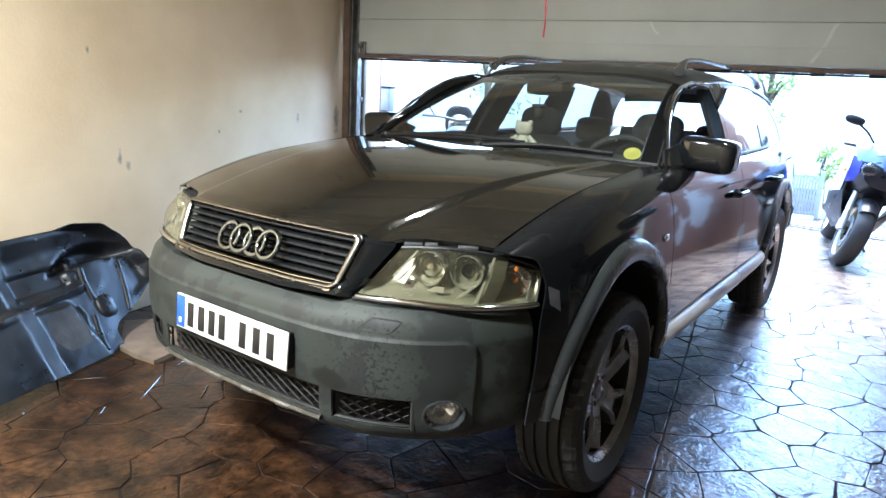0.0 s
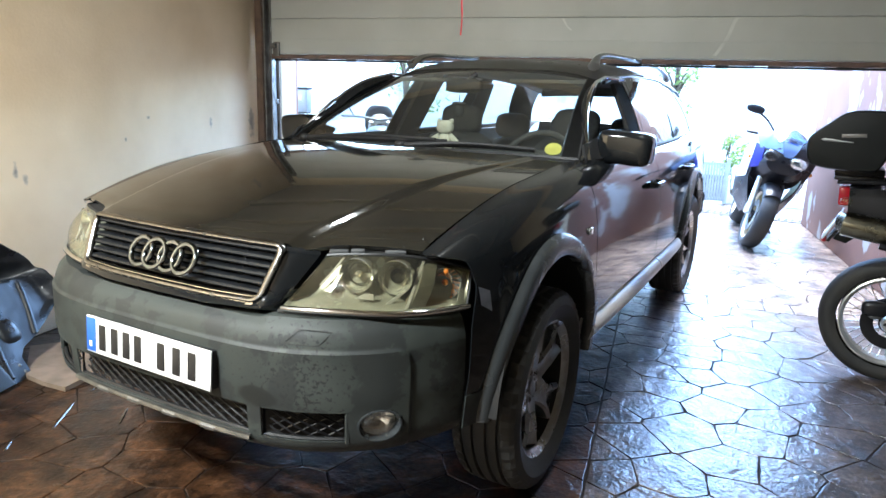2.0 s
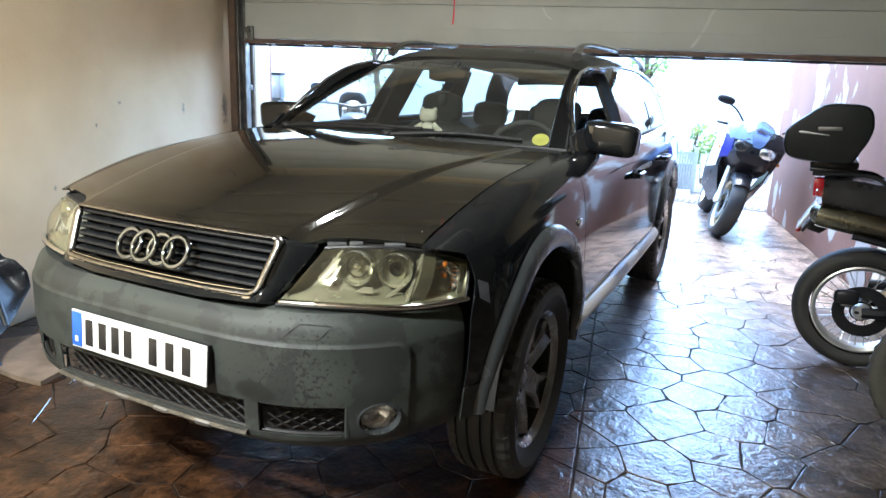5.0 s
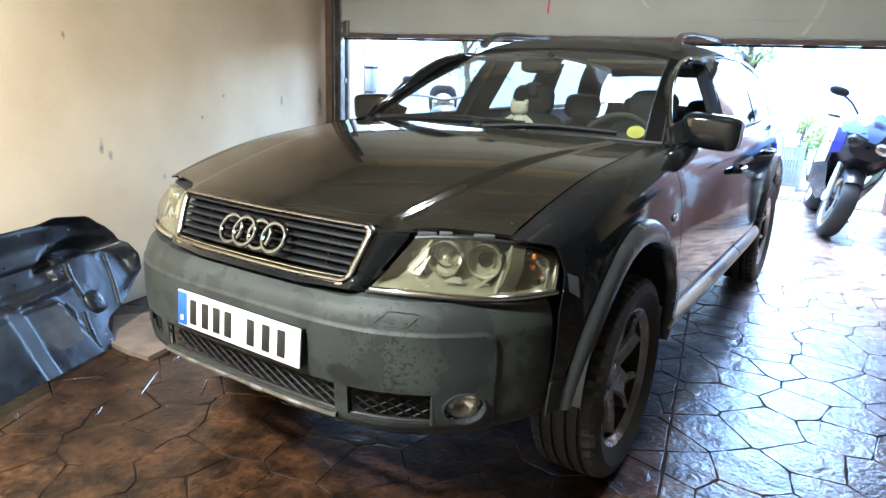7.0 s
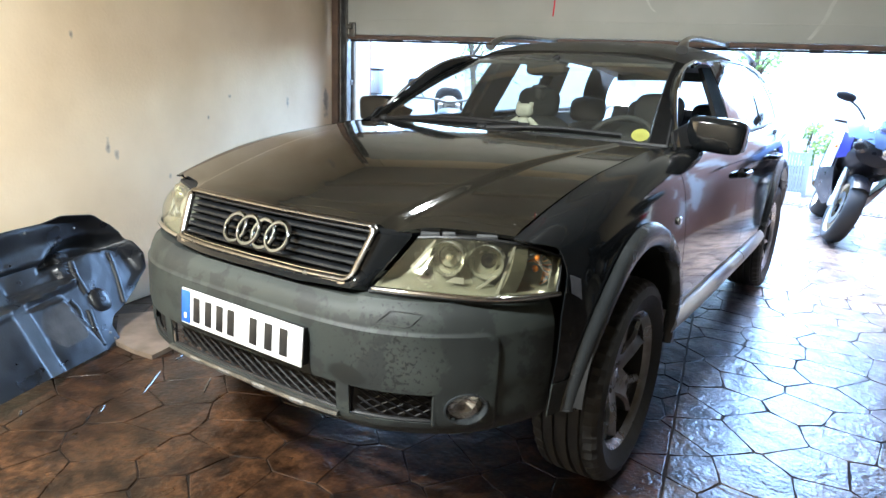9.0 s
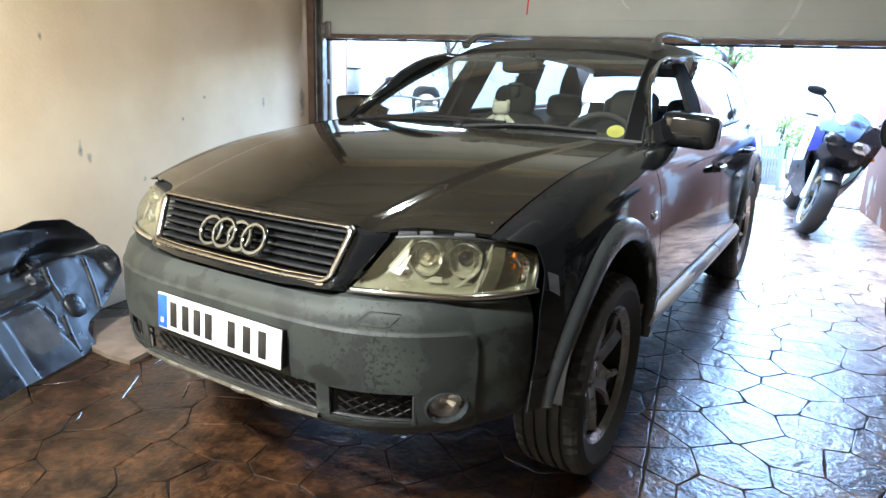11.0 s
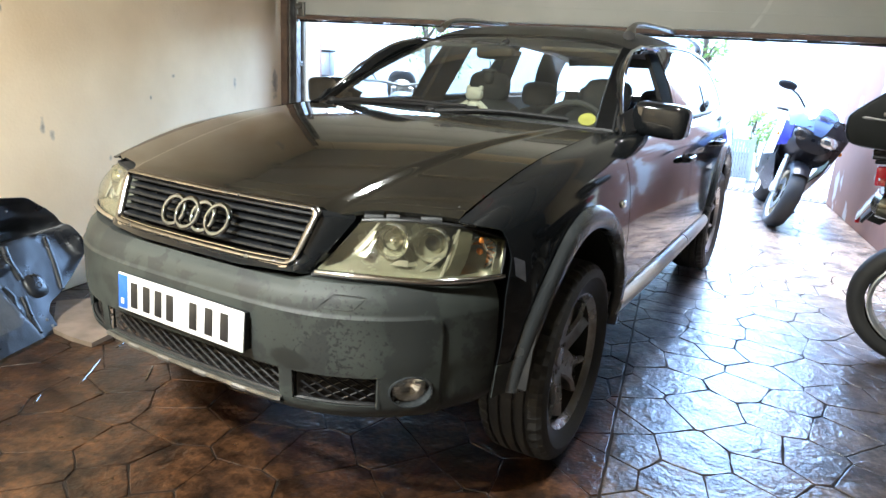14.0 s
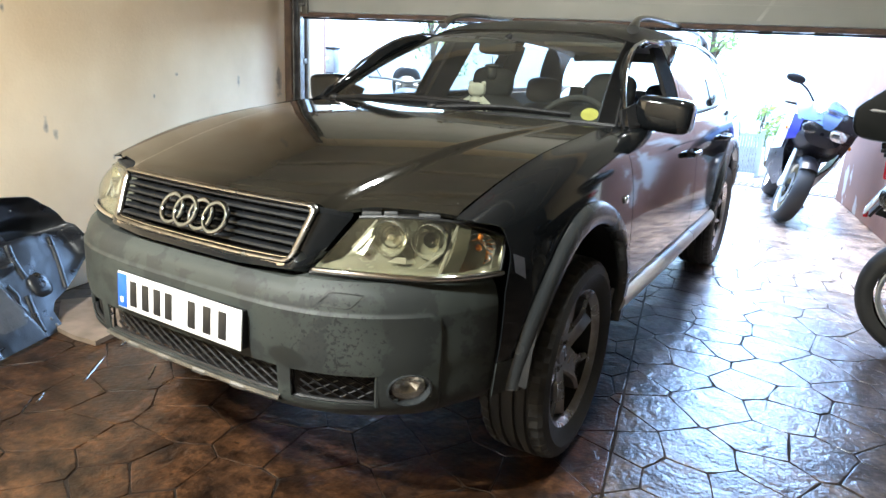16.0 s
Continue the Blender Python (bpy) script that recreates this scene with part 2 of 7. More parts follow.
# ---- garage ----
def wall_paint(name, base, worn, patch, thr, scale=1.3, bumpy=0.35):
    """Painted plaster with blotches, scuffs and patches where the paint has come off."""
    m = mat(name, base, worn, rough=0.85, scale=scale, bump=bumpy, bscale=60, lo=0.3, hi=0.75)
    nt = m.node_tree
    b = nt.nodes["Principled BSDF"]
    tc = nt.nodes["Texture Coordinate"]
    src = b.inputs["Base Color"].links[0].from_socket
    n = nt.nodes.new("ShaderNodeTexNoise")
    n.inputs["Scale"].default_value, n.inputs["Detail"].default_value, n.inputs["Roughness"].default_value = 1.9, 8, 0.55
    mp = nt.nodes.new("ShaderNodeMapping")
    mp.inputs["Scale"].default_value = (1.0, 1.0, 0.55)
    nt.links.new(tc.outputs["Object"], mp.inputs["Vector"])
    nt.links.new(mp.outputs[0], n.inputs["Vector"])
    r = nt.nodes.new("ShaderNodeValToRGB")
    r.color_ramp.elements[0].position, r.color_ramp.elements[1].position = thr, thr + 0.03
    nt.links.new(n.outputs[0], r.inputs[0])
    mx = nt.nodes.new("ShaderNodeMix")
    mx.data_type = "RGBA"
    nt.links.new(r.outputs[0], mx.inputs["Factor"])
    nt.links.new(src, mx.inputs["A"])
    mx.inputs["B"].default_value = (*patch, 1)
    nt.links.new(mx.outputs["Result"], b.inputs["Base Color"])
    return m


CREAM = wall_paint("cream_plaster", (0.80, 0.69, 0.50), (0.72, 0.61, 0.43), (0.58, 0.51, 0.40), 0.71)
PINK = wall_paint("worn_pink_render", (0.250, 0.125, 0.085), (0.170, 0.085, 0.060), (0.42, 0.40, 0.38), 0.57)
PLASTER = wall_paint("ceiling_boards", (0.42, 0.38, 0.295), (0.33, 0.30, 0.23), (0.15, 0.13, 0.10), 0.70)
DOORSKIN = mat("door_panel_grey_white", (0.50, 0.51, 0.47), (0.43, 0.44, 0.40), rough=0.5, scale=1.8, bump=0.08, bscale=200, rvar=0.06)
DOORRAIL = mat("brown_door_edge", (0.17, 0.105, 0.075), (0.10, 0.07, 0.055), rough=0.7, scale=15)
STEEL = mat("dull_galvanised_steel", (0.22, 0.22, 0.21), (0.13, 0.12, 0.11), rough=0.45, metal=0.7, scale=12, rvar=0.1)
RED = mat("red_cord", (0.45, 0.01, 0.02), (0.3, 0.01, 0.02), rough=0.8, scale=60)


def stone_material(name, c):
    """Sealed stamped concrete: mottled brown, each stone a little different, uneven wet gloss."""
    m = mat(name, c[0], c[1], rough=0.36, scale=7, bump=0.0, spec=0.28, coat=1.0, rvar=0.10, detail=9, coords="Object")
    nt = m.node_tree
    b = nt.nodes["Principled BSDF"]
    src = b.inputs["Base Color"].links[0].from_socket
    tc = nt.nodes["Texture Coordinate"]
    geo = nt.nodes.new("ShaderNodeNewGeometry")
    oi = nt.nodes.new("ShaderNodeObjectInfo")
    add = nt.nodes.new("ShaderNodeMath")
    add.operation = "ADD"
    nt.links.new(oi.outputs["Random"], add.inputs[0])
    nt.links.new(geo.outputs["Random Per Island"], add.inputs[1])
    fr = nt.nodes.new("ShaderNodeMath")
    fr.operation = "FRACT"
    nt.links.new(add.outputs[0], fr.inputs[0])
    k = nt.nodes.new("ShaderNodeMapRange")
    k.inputs["To Min"].default_value, k.inputs["To Max"].default_value = 0.84, 1.14
    nt.links.new(fr.outputs[0], k.inputs["Value"])
    hs = nt.nodes.new("ShaderNodeHueSaturation")
    nt.links.new(src, hs.inputs["Color"])
    nt.links.new(k.outputs[0], hs.inputs["Value"])
    nt.links.new(hs.outputs[0], b.inputs["Base Color"])
    # blotches of stain that run across the joints
    bn, br, bm_ = (nt.nodes.new(s) for s in ("ShaderNodeTexNoise", "ShaderNodeValToRGB", "ShaderNodeMix"))
    bn.inputs["Scale"].default_value, bn.inputs["Detail"].default_value, bn.inputs["Roughness"].default_value = 5.5, 10, 0.72
    nt.links.new(geo.outputs["Position"], bn.inputs["Vector"])
    br.color_ramp.elements[0].position, br.color_ramp.elements[0].color = 0.41, (0.34, 0.30, 0.28, 1)
    br.color_ramp.elements[1].position, br.color_ramp.elements[1].color = 0.61, (1.75, 1.60, 1.38, 1)
    nt.links.new(bn.outputs[0], br.inputs[0])
    bm_.data_type, bm_.blend_type = "RGBA", "MULTIPLY"
    bm_.inputs["Factor"].default_value = 1.0
    nt.links.new(hs.outputs[0], bm_.inputs["A"])
    nt.links.new(br.outputs[0], bm_.inputs["B"])
    # fine speckle
    sn, sr, sm = (nt.nodes.new(k) for k in ("ShaderNodeTexNoise", "ShaderNodeValToRGB", "ShaderNodeMix"))
    sn.inputs["Scale"].default_value, sn.inputs["Detail"].default_value, sn.inputs["Roughness"].default_value = 34, 8, 0.7
    nt.links.new(geo.outputs["Position"], sn.inputs["Vector"])
    sr.color_ramp.elements[0].position, sr.color_ramp.elements[0].color = 0.40, (0.52, 0.52, 0.53, 1)
    sr.color_ramp.elements[1].position, sr.color_ramp.elements[1].color = 0.62, (1.45, 1.42, 1.36, 1)
    nt.links.new(sn.outputs[0], sr.inputs[0])
    sm.data_type, sm.blend_type = "RGBA", "MULTIPLY"
    sm.inputs["Factor"].default_value = 1.0
    nt.links.new(bm_.outputs["Result"], sm.inputs["A"])
    nt.links.new(sr.outputs[0], sm.inputs["B"])
    nt.links.new(sm.outputs["Result"], b.inputs["Base Color"])
    n1, n2, ad, bp = (nt.nodes.new(s) for s in ("ShaderNodeTexNoise", "ShaderNodeTexNoise", "ShaderNodeMath", "ShaderNodeBump"))
    n1.inputs["Scale"].default_value, n1.inputs["Detail"].default_value, n1.inputs["Distortion"].default_value = 10, 5, 0.6
    n2.inputs["Scale"].default_value, n2.inputs["Detail"].default_value = 55, 7
    nt.links.new(geo.outputs["Position"], n1.inputs["Vector"])
    nt.links.new(geo.outputs["Position"], n2.inputs["Vector"])
    mul = nt.nodes.new("ShaderNodeMath")
    mul.operation, mul.inputs[1].default_value = "MULTIPLY", 0.32
    nt.links.new(n2.outputs[0], mul.inputs[0])
    nt.links.new(n1.outputs[0], ad.inputs[0])
    nt.links.new(mul.outputs[0], ad.inputs[1])
    nt.links.new(ad.outputs[0], bp.inputs["Height"])
    bp.inputs["Strength"].default_value, bp.inputs["Distance"].default_value = 0.55, 0.015
    nt.links.new(bp.outputs[0], b.inputs["Normal"])
    nt.links.new(bp.outputs[0], b.inputs["Coat Normal"])
    # still wet on one side of the car, dried off on the other
    sx, wn1, w2, wr = (nt.nodes.new(s) for s in ("ShaderNodeSeparateXYZ", "ShaderNodeTexNoise", "ShaderNodeMath", "ShaderNodeMapRange"))
    nt.links.new(geo.outputs["Position"], sx.inputs[0])
    wn1.inputs["Scale"].default_value, wn1.inputs["Detail"].default_value = 2.2, 6
    nt.links.new(geo.outputs["Position"], wn1.inputs["Vector"])
    w2.operation, w2.inputs[1].default_value = "MULTIPLY_ADD", 1.6
    nt.links.new(wn1.outputs[0], w2.inputs[0])
    nt.links.new(sx.outputs["X"], w2.inputs[2])
    wr.inputs["From Min"].default_value, wr.inputs["From Max"].default_value = 0.55, 1.15
    wr.inputs["To Min"].default_value, wr.inputs["To Max"].default_value = 0.55, 1.0
    nt.links.new(w2.outputs[0], wr.inputs["Value"])
    nt.links.new(wr.outputs[0], b.inputs["Coat Weight"])
    b.inputs["Coat IOR"].default_value = 1.54
    b.inputs["Coat Roughness"].default_value = 0.21
    return m


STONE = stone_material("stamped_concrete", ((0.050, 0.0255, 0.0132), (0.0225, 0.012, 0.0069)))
# paler and greyer right of the slab joint, partly for the daylight there
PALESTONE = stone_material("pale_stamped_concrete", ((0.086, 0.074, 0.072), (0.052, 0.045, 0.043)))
# the same stones outdoors, colour lightened for daylight and its bounce indoors
DAYSTONE = stone_material("daylit_concrete", ((0.21, 0.18, 0.172), (0.15, 0.128, 0.122)))
JOINT = mat("dark_joint", (0.012, 0.009, 0.007), (0.022, 0.016, 0.012), spec=0.15, rough=0.75, scale=10, bump=0.3, bscale=60, rvar=0.12)



def scuffs(m, spots):
    """Dark rubbed marks on a painted wall: each at a place, with its half width and height."""
    nt = m.node_tree
    b = nt.nodes["Principled BSDF"]
    tc = nt.nodes["Texture Coordinate"]
    nz = nt.nodes.new("ShaderNodeTexNoise")
    nz.inputs["Scale"].default_value, nz.inputs["Detail"].default_value = 28, 5
    nt.links.new(tc.outputs["Object"], nz.inputs["Vector"])
    for v, z, w, h in spots:
        src = b.inputs["Base Color"].links[0].from_socket
        mp, ln, ad, rp, mx = (nt.nodes.new(k) for k in ("ShaderNodeMapping", "ShaderNodeVectorMath", "ShaderNodeMath", "ShaderNodeValToRGB", "ShaderNodeMix"))
        mp.inputs["Location"].default_value = (0, -v / w, -z / h)
        mp.inputs["Scale"].default_value = (0, 1 / w, 1 / h)
        nt.links.new(tc.outputs["Object"], mp.inputs["Vector"])
        ln.operation = "LENGTH"
        nt.links.new(mp.outputs[0], ln.inputs[0])
        ad.operation, ad.inputs[1].default_value = "MULTIPLY_ADD", 1.6
        nt.links.new(nz.outputs[0], ad.inputs[0])
        nt.links.new(ln.outputs["Value"], ad.inputs[2])
        rp.color_ramp.elements[0].position, rp.color_ramp.elements[0].color = 0.40, (0.8, 0.8, 0.8, 1)
        rp.color_ramp.elements[1].position, rp.color_ramp.elements[1].color = 0.75, (0, 0, 0, 1)
        sc = nt.nodes.new("ShaderNodeMath")
        sc.operation, sc.inputs[1].default_value = "MULTIPLY", 0.45
        nt.links.new(ad.outputs[0], sc.inputs[0])
        nt.links.new(sc.outputs[0], rp.inputs[0])
        mx.data_type = "RGBA"
        nt.links.new(rp.outputs[0], mx.inputs["Factor"])
        nt.links.new(src, mx.inputs["A"])
        mx.inputs["B"].default_value = (0.20, 0.18, 0.17, 1)
        nt.links.new(mx.outputs["Result"], b.inputs["Base Color"])


LEFTWALL = wall_paint("cream_plaster_scuffed", (0.87, 0.70, 0.47), (0.72, 0.55, 0.34), (0.66, 0.56, 0.42), 0.66, scale=2.0)
scuffs(LEFTWALL, ((0.215, 0.86, 0.018, 0.05), (0.265, 0.815, 0.022, 0.03), (0.06, 1.40, 0.016, 0.025), (-0.42, 1.62, 0.03, 0.02), (0.62, 0.66, 0.02, 0.02), (1.15, 1.10, 0.02, 0.016), (1.75, 1.05, 0.02, 0.05), (2.25, 1.05, 0.05, 0.16), (0.95, 0.98, 0.012, 0.02)))
# back wall behind the camera, darkened to dim its reflection in bumper and chrome
BACKWALL = wall_paint("darkened_back_plaster", (0.26, 0.22, 0.165), (0.20, 0.17, 0.125), (0.15, 0.13, 0.10), 0.66)
# unseen right wall, kept dark so the car's wing reflects little
SIDEWALL = wall_paint("darkened_side_render", (0.10, 0.095, 0.09), (0.07, 0.066, 0.062), (0.13, 0.12, 0.11), 0.66)
UL, UR, VB, VD, HC = -1.86, 4.70, -3.70, 2.36, 2.62     # left wall, right wall, back wall, door plane, ceiling
U0, U1 = -1.66, 2.74                                    # the doorway's sides


def slab(name, lo, hi, material, label, category):
    c = [(a + b) / 2 for a, b in zip(lo, hi)]
    ob = part(name, block([b - a for a, b in zip(lo, hi)], c, 0.006), material)
    ob.matrix_basis = ROOM
    return tagged(ob, label, category, kind="structure")


slab("wall_left", (UL - 0.2, VB, 0), (UL, VD + 0.25, HC), LEFTWALL, "cream painted plaster garage wall with scuffs", "wall")
slab("wall_back", (UL - 0.2, VB - 0.2, 0), (UR + 0.2, VB, HC), BACKWALL, "unseen plaster back wall of the garage, darkened to dim reflections", "wall")
# never in view: closes the room and darkens what the wing mirrors
slab("wall_right", (UR, VB, 0), (UR + 0.2, VD + 0.25, HC), SIDEWALL, "unseen side wall of the garage, darkened for the wing's reflections", "wall")
slab("wall_front_left", (UL + 0.003, VD, 0), (U0, VD + 0.22, HC), CREAM, "narrow plastered pier beside the doorway", "wall")
slab("wall_front_right", (U1, VD, 0), (UR - 0.003, VD + 0.22, HC), CREAM, "plaster wall beside the garage doorway", "wall")
slab("wall_lintel", (U0 + 0.003, VD + 0.003, 2.28), (U1 - 0.003, VD + 0.217, HC), CREAM, "plaster lintel over the garage doorway", "wall")
cb = block((UR - UL + 0.4, VD - VB + 0.45, 0.196), ((UL + UR) / 2, (VB + VD + 0.05) / 2, HC + 0.102), 0.006)
for v in (-2.9, -2.2, -1.5, -0.8, 0.45, 1.0, 1.55):
    block((UR - UL - 0.01, 0.09, 0.07), ((UL + UR) / 2, v, HC - 0.030), 0.006, bm=cb)
ceiling = part("ceiling", cb, PLASTER)
ceiling.matrix_basis = ROOM
tagged(ceiling, "dim brown garage ceiling with joists", "ceiling", kind="structure")


# the ground: one sheet to the horizon, with the stones lying in it
g = bmesh.new()
bmesh.ops.create_grid(g, x_segments=8, y_segments=8, size=400)
ground = part("ground", g, JOINT)
ground.location.z = -0.0045
tagged(ground, "dark stamped concrete bed between the paving stones", "ground", kind="structure")


# sectional door, pulled down half way
door = thing("garage_door", "grey-white sectional garage door, half open", "garage door", ROOM, kind="structure")
DB = 1.515
v0 = VD - 0.075
for i, (za, zb) in enumerate(((DB + 0.035, 1.80), (1.80, 2.10), (2.10, 2.32))):
    bmp = block((U1 - U0 + 0.06, 0.04, zb - za), ((U0 + U1) / 2, v0, (za + zb) / 2), 0.008)
    part("door_panel", bmp, DOORSKIN, door)
for z in (1.655, 1.95, 2.2):
    part("rib", block((U1 - U0 - 0.2, 0.004, 0.009), ((U0 + U1) / 2, v0 - 0.0205, z), 0.001), DOORSKIN, door)
part("bottom_rail", block((U1 - U0 + 0.06, 0.052, 0.030), ((U0 + U1) / 2, v0, DB + 0.018), 0.006), DOORRAIL, door, "brown weathered bottom edge")
seal = bmesh.new()
for i in range(60):
    u = U0 + (U1 - U0) * (i + 0.5) / 60
    block(((U1 - U0) / 60 + 0.002, 0.03, 0.014 + 0.008 * noise.noise((i * 0.7, 3, 1))), (u, v0, DB - 0.006), 0.003, bm=seal, segs=1)
part("seal", seal, DARK, door, "ragged rubber seal")
SCRAPE = mat("pale_scrape", (0.62, 0.63, 0.58), (0.50, 0.51, 0.47), rough=0.6, scale=9)
for pts, w in ((((1.404, 1.572), (1.433, 1.618), (1.468, 1.682), (1.502, 1.785), (1.535, 1.795)), 0.011), (((0.53, 1.720), (0.50, 1.745), (0.475, 1.785), (0.47, 1.795)), 0.007)):
    line = spline([(u, 0, z) for u, z in pts], 14)
    part("scrape_mark", sheet([[Vector((p.x + o, v0 - 0.0206, p.z)) for p in line] for o in (-w, w)], 0.0006), SCRAPE, door, "pale scrape across the panel")
for u in (U0 + 0.03,):
    hb = block((0.05, 0.02, 0.10), (u, v0 - 0.032, DB + 0.07), 0.004)
    lathe([(-0.02, 0.018), (0.02, 0.018)], 14, Matrix.Translation((u - 0.012, v0 - 0.05, DB + 0.09)), hb, cap=True)
    part("hinge", hb, STEEL, door, "steel roller bracket")

FRAMEWOOD = mat("brown_frame_wood", (0.16, 0.10, 0.065), (0.09, 0.06, 0.045), rough=0.75, scale=9, bump=0.2, bscale=60)
slab("trim", (UL + 0.003, VD - 0.035, 0), (U0 - 0.140, VD - 0.003, 2.5), FRAMEWOOD, "weathered brown board beside the door track", "trim")
rail = thing("door_track", "grey steel roller track beside the doorway", "door track", ROOM, kind="structure")
for du, dv, w, d in ((-0.055, 0.0, 0.012, 0.06), (-0.025, 0.027, 0.06, 0.006), (0.0, 0.0, 0.010, 0.06)):
    part("track_rail", block((w, d, 2.2), (U0 - 0.02 + du, VD - 0.075 + dv, 1.10), 0.002), STEEL, rail)
part("track_angle", block((0.130, 0.012, 2.3), (U0 - 0.070, VD - 0.012, 1.15), 0.002), STEEL, rail)
for z in (0.4, 1.2, 2.0):
    part("bracket", block((0.1, 0.05, 0.04), (U0 - 0.06, VD - 0.035, z), 0.003), STEEL, rail)

cord = part("pull_cord", tube(spline([(0, 0, 0), (0.004, -0.003, 0.06), (-0.004, 0.003, 0.2), (0.008, 0.002, 0.55), (0.0, 0.002, HC - 1.491)], 24), 0.0028, 6), RED)
cord.location = (0.447, 0.099, 1.491)
tagged(cord, "thin red pull cord hanging from the garage ceiling", "cord")


# ---- the car: front axle at y = 0, nose towards -y ----
car = thing("estate_car", "black estate car with grey plastic bumper and arches, dusty and worn", "car")

SIDE_Y = (-0.55, -0.35, -0.10, 0.20, 0.45, 0.80, 1.50, 2.30, 2.90, 3.40, 3.75)
SIDE = np.array([
    ((.694, .889), (.735, .880), (.766, .849), (.781, .79), (.790, .70), (.792, .56), (.782, .44)),
    ((.703, .947), (.765, .935), (.815, .886), (.842, .80), (.855, .68), (.857, .55), (.845, .42)),
    ((.713, 1.002), (.79, .985), (.84, .927), (.866, .83), (.88, .69), (.882, .55), (.868, .40)),
    ((.724, 1.036), (.805, 1.014), (.853, .95), (.877, .845), (.889, .70), (.89, .55), (.875, .38)),
    ((.733, 1.056), (.812, 1.026), (.857, .958), (.881, .85), (.892, .70), (.892, .55), (.876, .38)),
    ((.785, 1.048), (.825, 1.02), (.860, .958), (.882, .855), (.893, .70), (.893, .55), (.877, .38)),
    ((.80, 1.055), (.83, 1.03), (.862, .965), (.884, .86), (.895, .70), (.895, .55), (.88, .38)),
    ((.795, 1.065), (.828, 1.04), (.862, .975), (.884, .87), (.895, .71), (.893, .55), (.875, .38)),
    ((.775, 1.075), (.815, 1.05), (.853, .985), (.875, .88), (.885, .72), (.88, .55), (.86, .38)),
    ((.72, 1.085), (.77, 1.06), (.815, .995), (.838, .89), (.848, .73), (.84, .55), (.81, .40)),
    ((.62, 1.09), (.68, 1.065), (.73, 1.0), (.755, .9), (.765, .74), (.755, .55), (.72, .42))])


def side(y, w):
    """The body's side: w 0 at the bonnet's edge or waist, 6 at the sill."""
    row = cubic(SIDE_Y, SIDE, min(max(y, SIDE_Y[0]), SIDE_Y[-1]))
    x, z = cubic(range(7), row, w)
    return Vector((x, y, z))


ARCH = ((0.0, 0.365), (2.757, 0.365))
ARCH_IN, ARCH_OUT = (0.398, 0.430), (0.450, 0.505)


def in_arch(p, a=0.43, b=0.465):
    return any(((p.y - c) / a) ** 2 + ((p.z - h) / b) ** 2 < 1 or (abs(p.y - c) < a and p.z < h) for c, h in ARCH)


def skin(y0, y1, w0, w1, ny, nw, keep=None, thick=0.004, edge=None):
    """A body panel between two lengths; edge(w) moves the front edge."""
    rows = []
    for i in range(nw + 1):
        w = w0 + (w1 - w0) * i / nw
        a = edge(w) if edge else y0
        rows.append([side(a + (y1 - a) * j / ny, w) for j in range(ny + 1)])
    return sheet(rows, thick, keep)


def both(name, make, material, parent, label="", **kw):
    """A part for the near and one for the far side."""
    a = part(name, make(), material, parent, label, **kw)
    b = part(name, flip_x(make()), material, parent, label, **kw)
    return a, b


def fender_edge(w):
    return float(np.interp(w, (0, 0.6, 1.2, 2.0, 3, 4, 6), (-0.549, -0.545, -0.53, -0.470, -0.455, -0.478, -0.49)))


both("fender", lambda: skin(0, 0.418, 0, 5.75, 90, 70, lambda p: not in_arch(p), edge=fender_edge), PAINT, car)
front_doors = both("front_door", lambda: skin(0.424, 1.548, 0, 5.45, 50, 40), PAINT, car)
rear_doors = both("rear_door", lambda: skin(1.554, 2.52, 0, 5.45, 80, 60, lambda p: not in_arch(p, 0.44, 0.46)), PAINT, car)
both("rear_quarter", lambda: skin(2.526, 3.75, 0, 6, 100, 60, lambda p: not in_arch(p)), PAINT, car)


def bonnet_z(x, y):
    e = float(cubic((-0.56, -0.35, -0.10, 0.20, 0.46), (0.892, 0.949, 1.002, 1.036, 1.056), y))
    c = float(cubic((-0.75, -0.62, -0.45, -0.2, 0.1, 0.42), (0.897, 0.936, 0.978, 1.022, 1.052, 1.073), y))
    w = float(np.interp(y, (-0.55, 0.46), (0.694, 0.733)))
    s = min(1.0, abs(x) / w)
    xc = float(np.interp(y, (-0.72, 0.0, 0.46), (0.39, 0.52, 0.61)))
    t = min(1.0, max(0.0, (xc + 0.012 - abs(x)) / 0.024))
    return e + (c - e) * (1 - s ** 2.4) * 0.8 + 0.2 * (c - e) * (t * t * (3 - 2 * t)) * (1 - s ** 4) + 0.011 * (t * t * (3 - 2 * t)) * (1 - (s * 0.9) ** 2)


def bonnet_front(x):
    return float(cubic((-0.02, 0.2, 0.36, 0.42, 0.467, 0.571, 0.70), (-0.735, -0.729, -0.714, -0.688, -0.640, -0.585, -0.535), abs(x)))


rows = []
for i in range(33):
    t = i / 32
    row = []
    for j in range(161):
        s = -1 + 2 * j / 160
        w = 0.692 + (0.730 - 0.692) * t
        x = s * w
        a, b = bonnet_front(x), 0.37 + 0.09 * (abs(s) ** 2.5)
        y = a + (b - a) * t
        row.append(Vector((x, y, bonnet_z(x, y) - (0.006 if i == 0 else 0.0))))
    rows.append(row)
bonnet = part("bonnet", sheet(rows, 0.012), HOODPAINT, car, "dusty black bonnet", angle=60)

# painted nose round the grille
GR = [(0.0, -0.803, 0.760), (0.20, -0.799, 0.760), (0.349, -0.784, 0.762), (0.366, -0.752, 0.830), (0.381, -0.716, 0.899), (0.20, -0.727, 0.899), (0.0, -0.733, 0.899)]
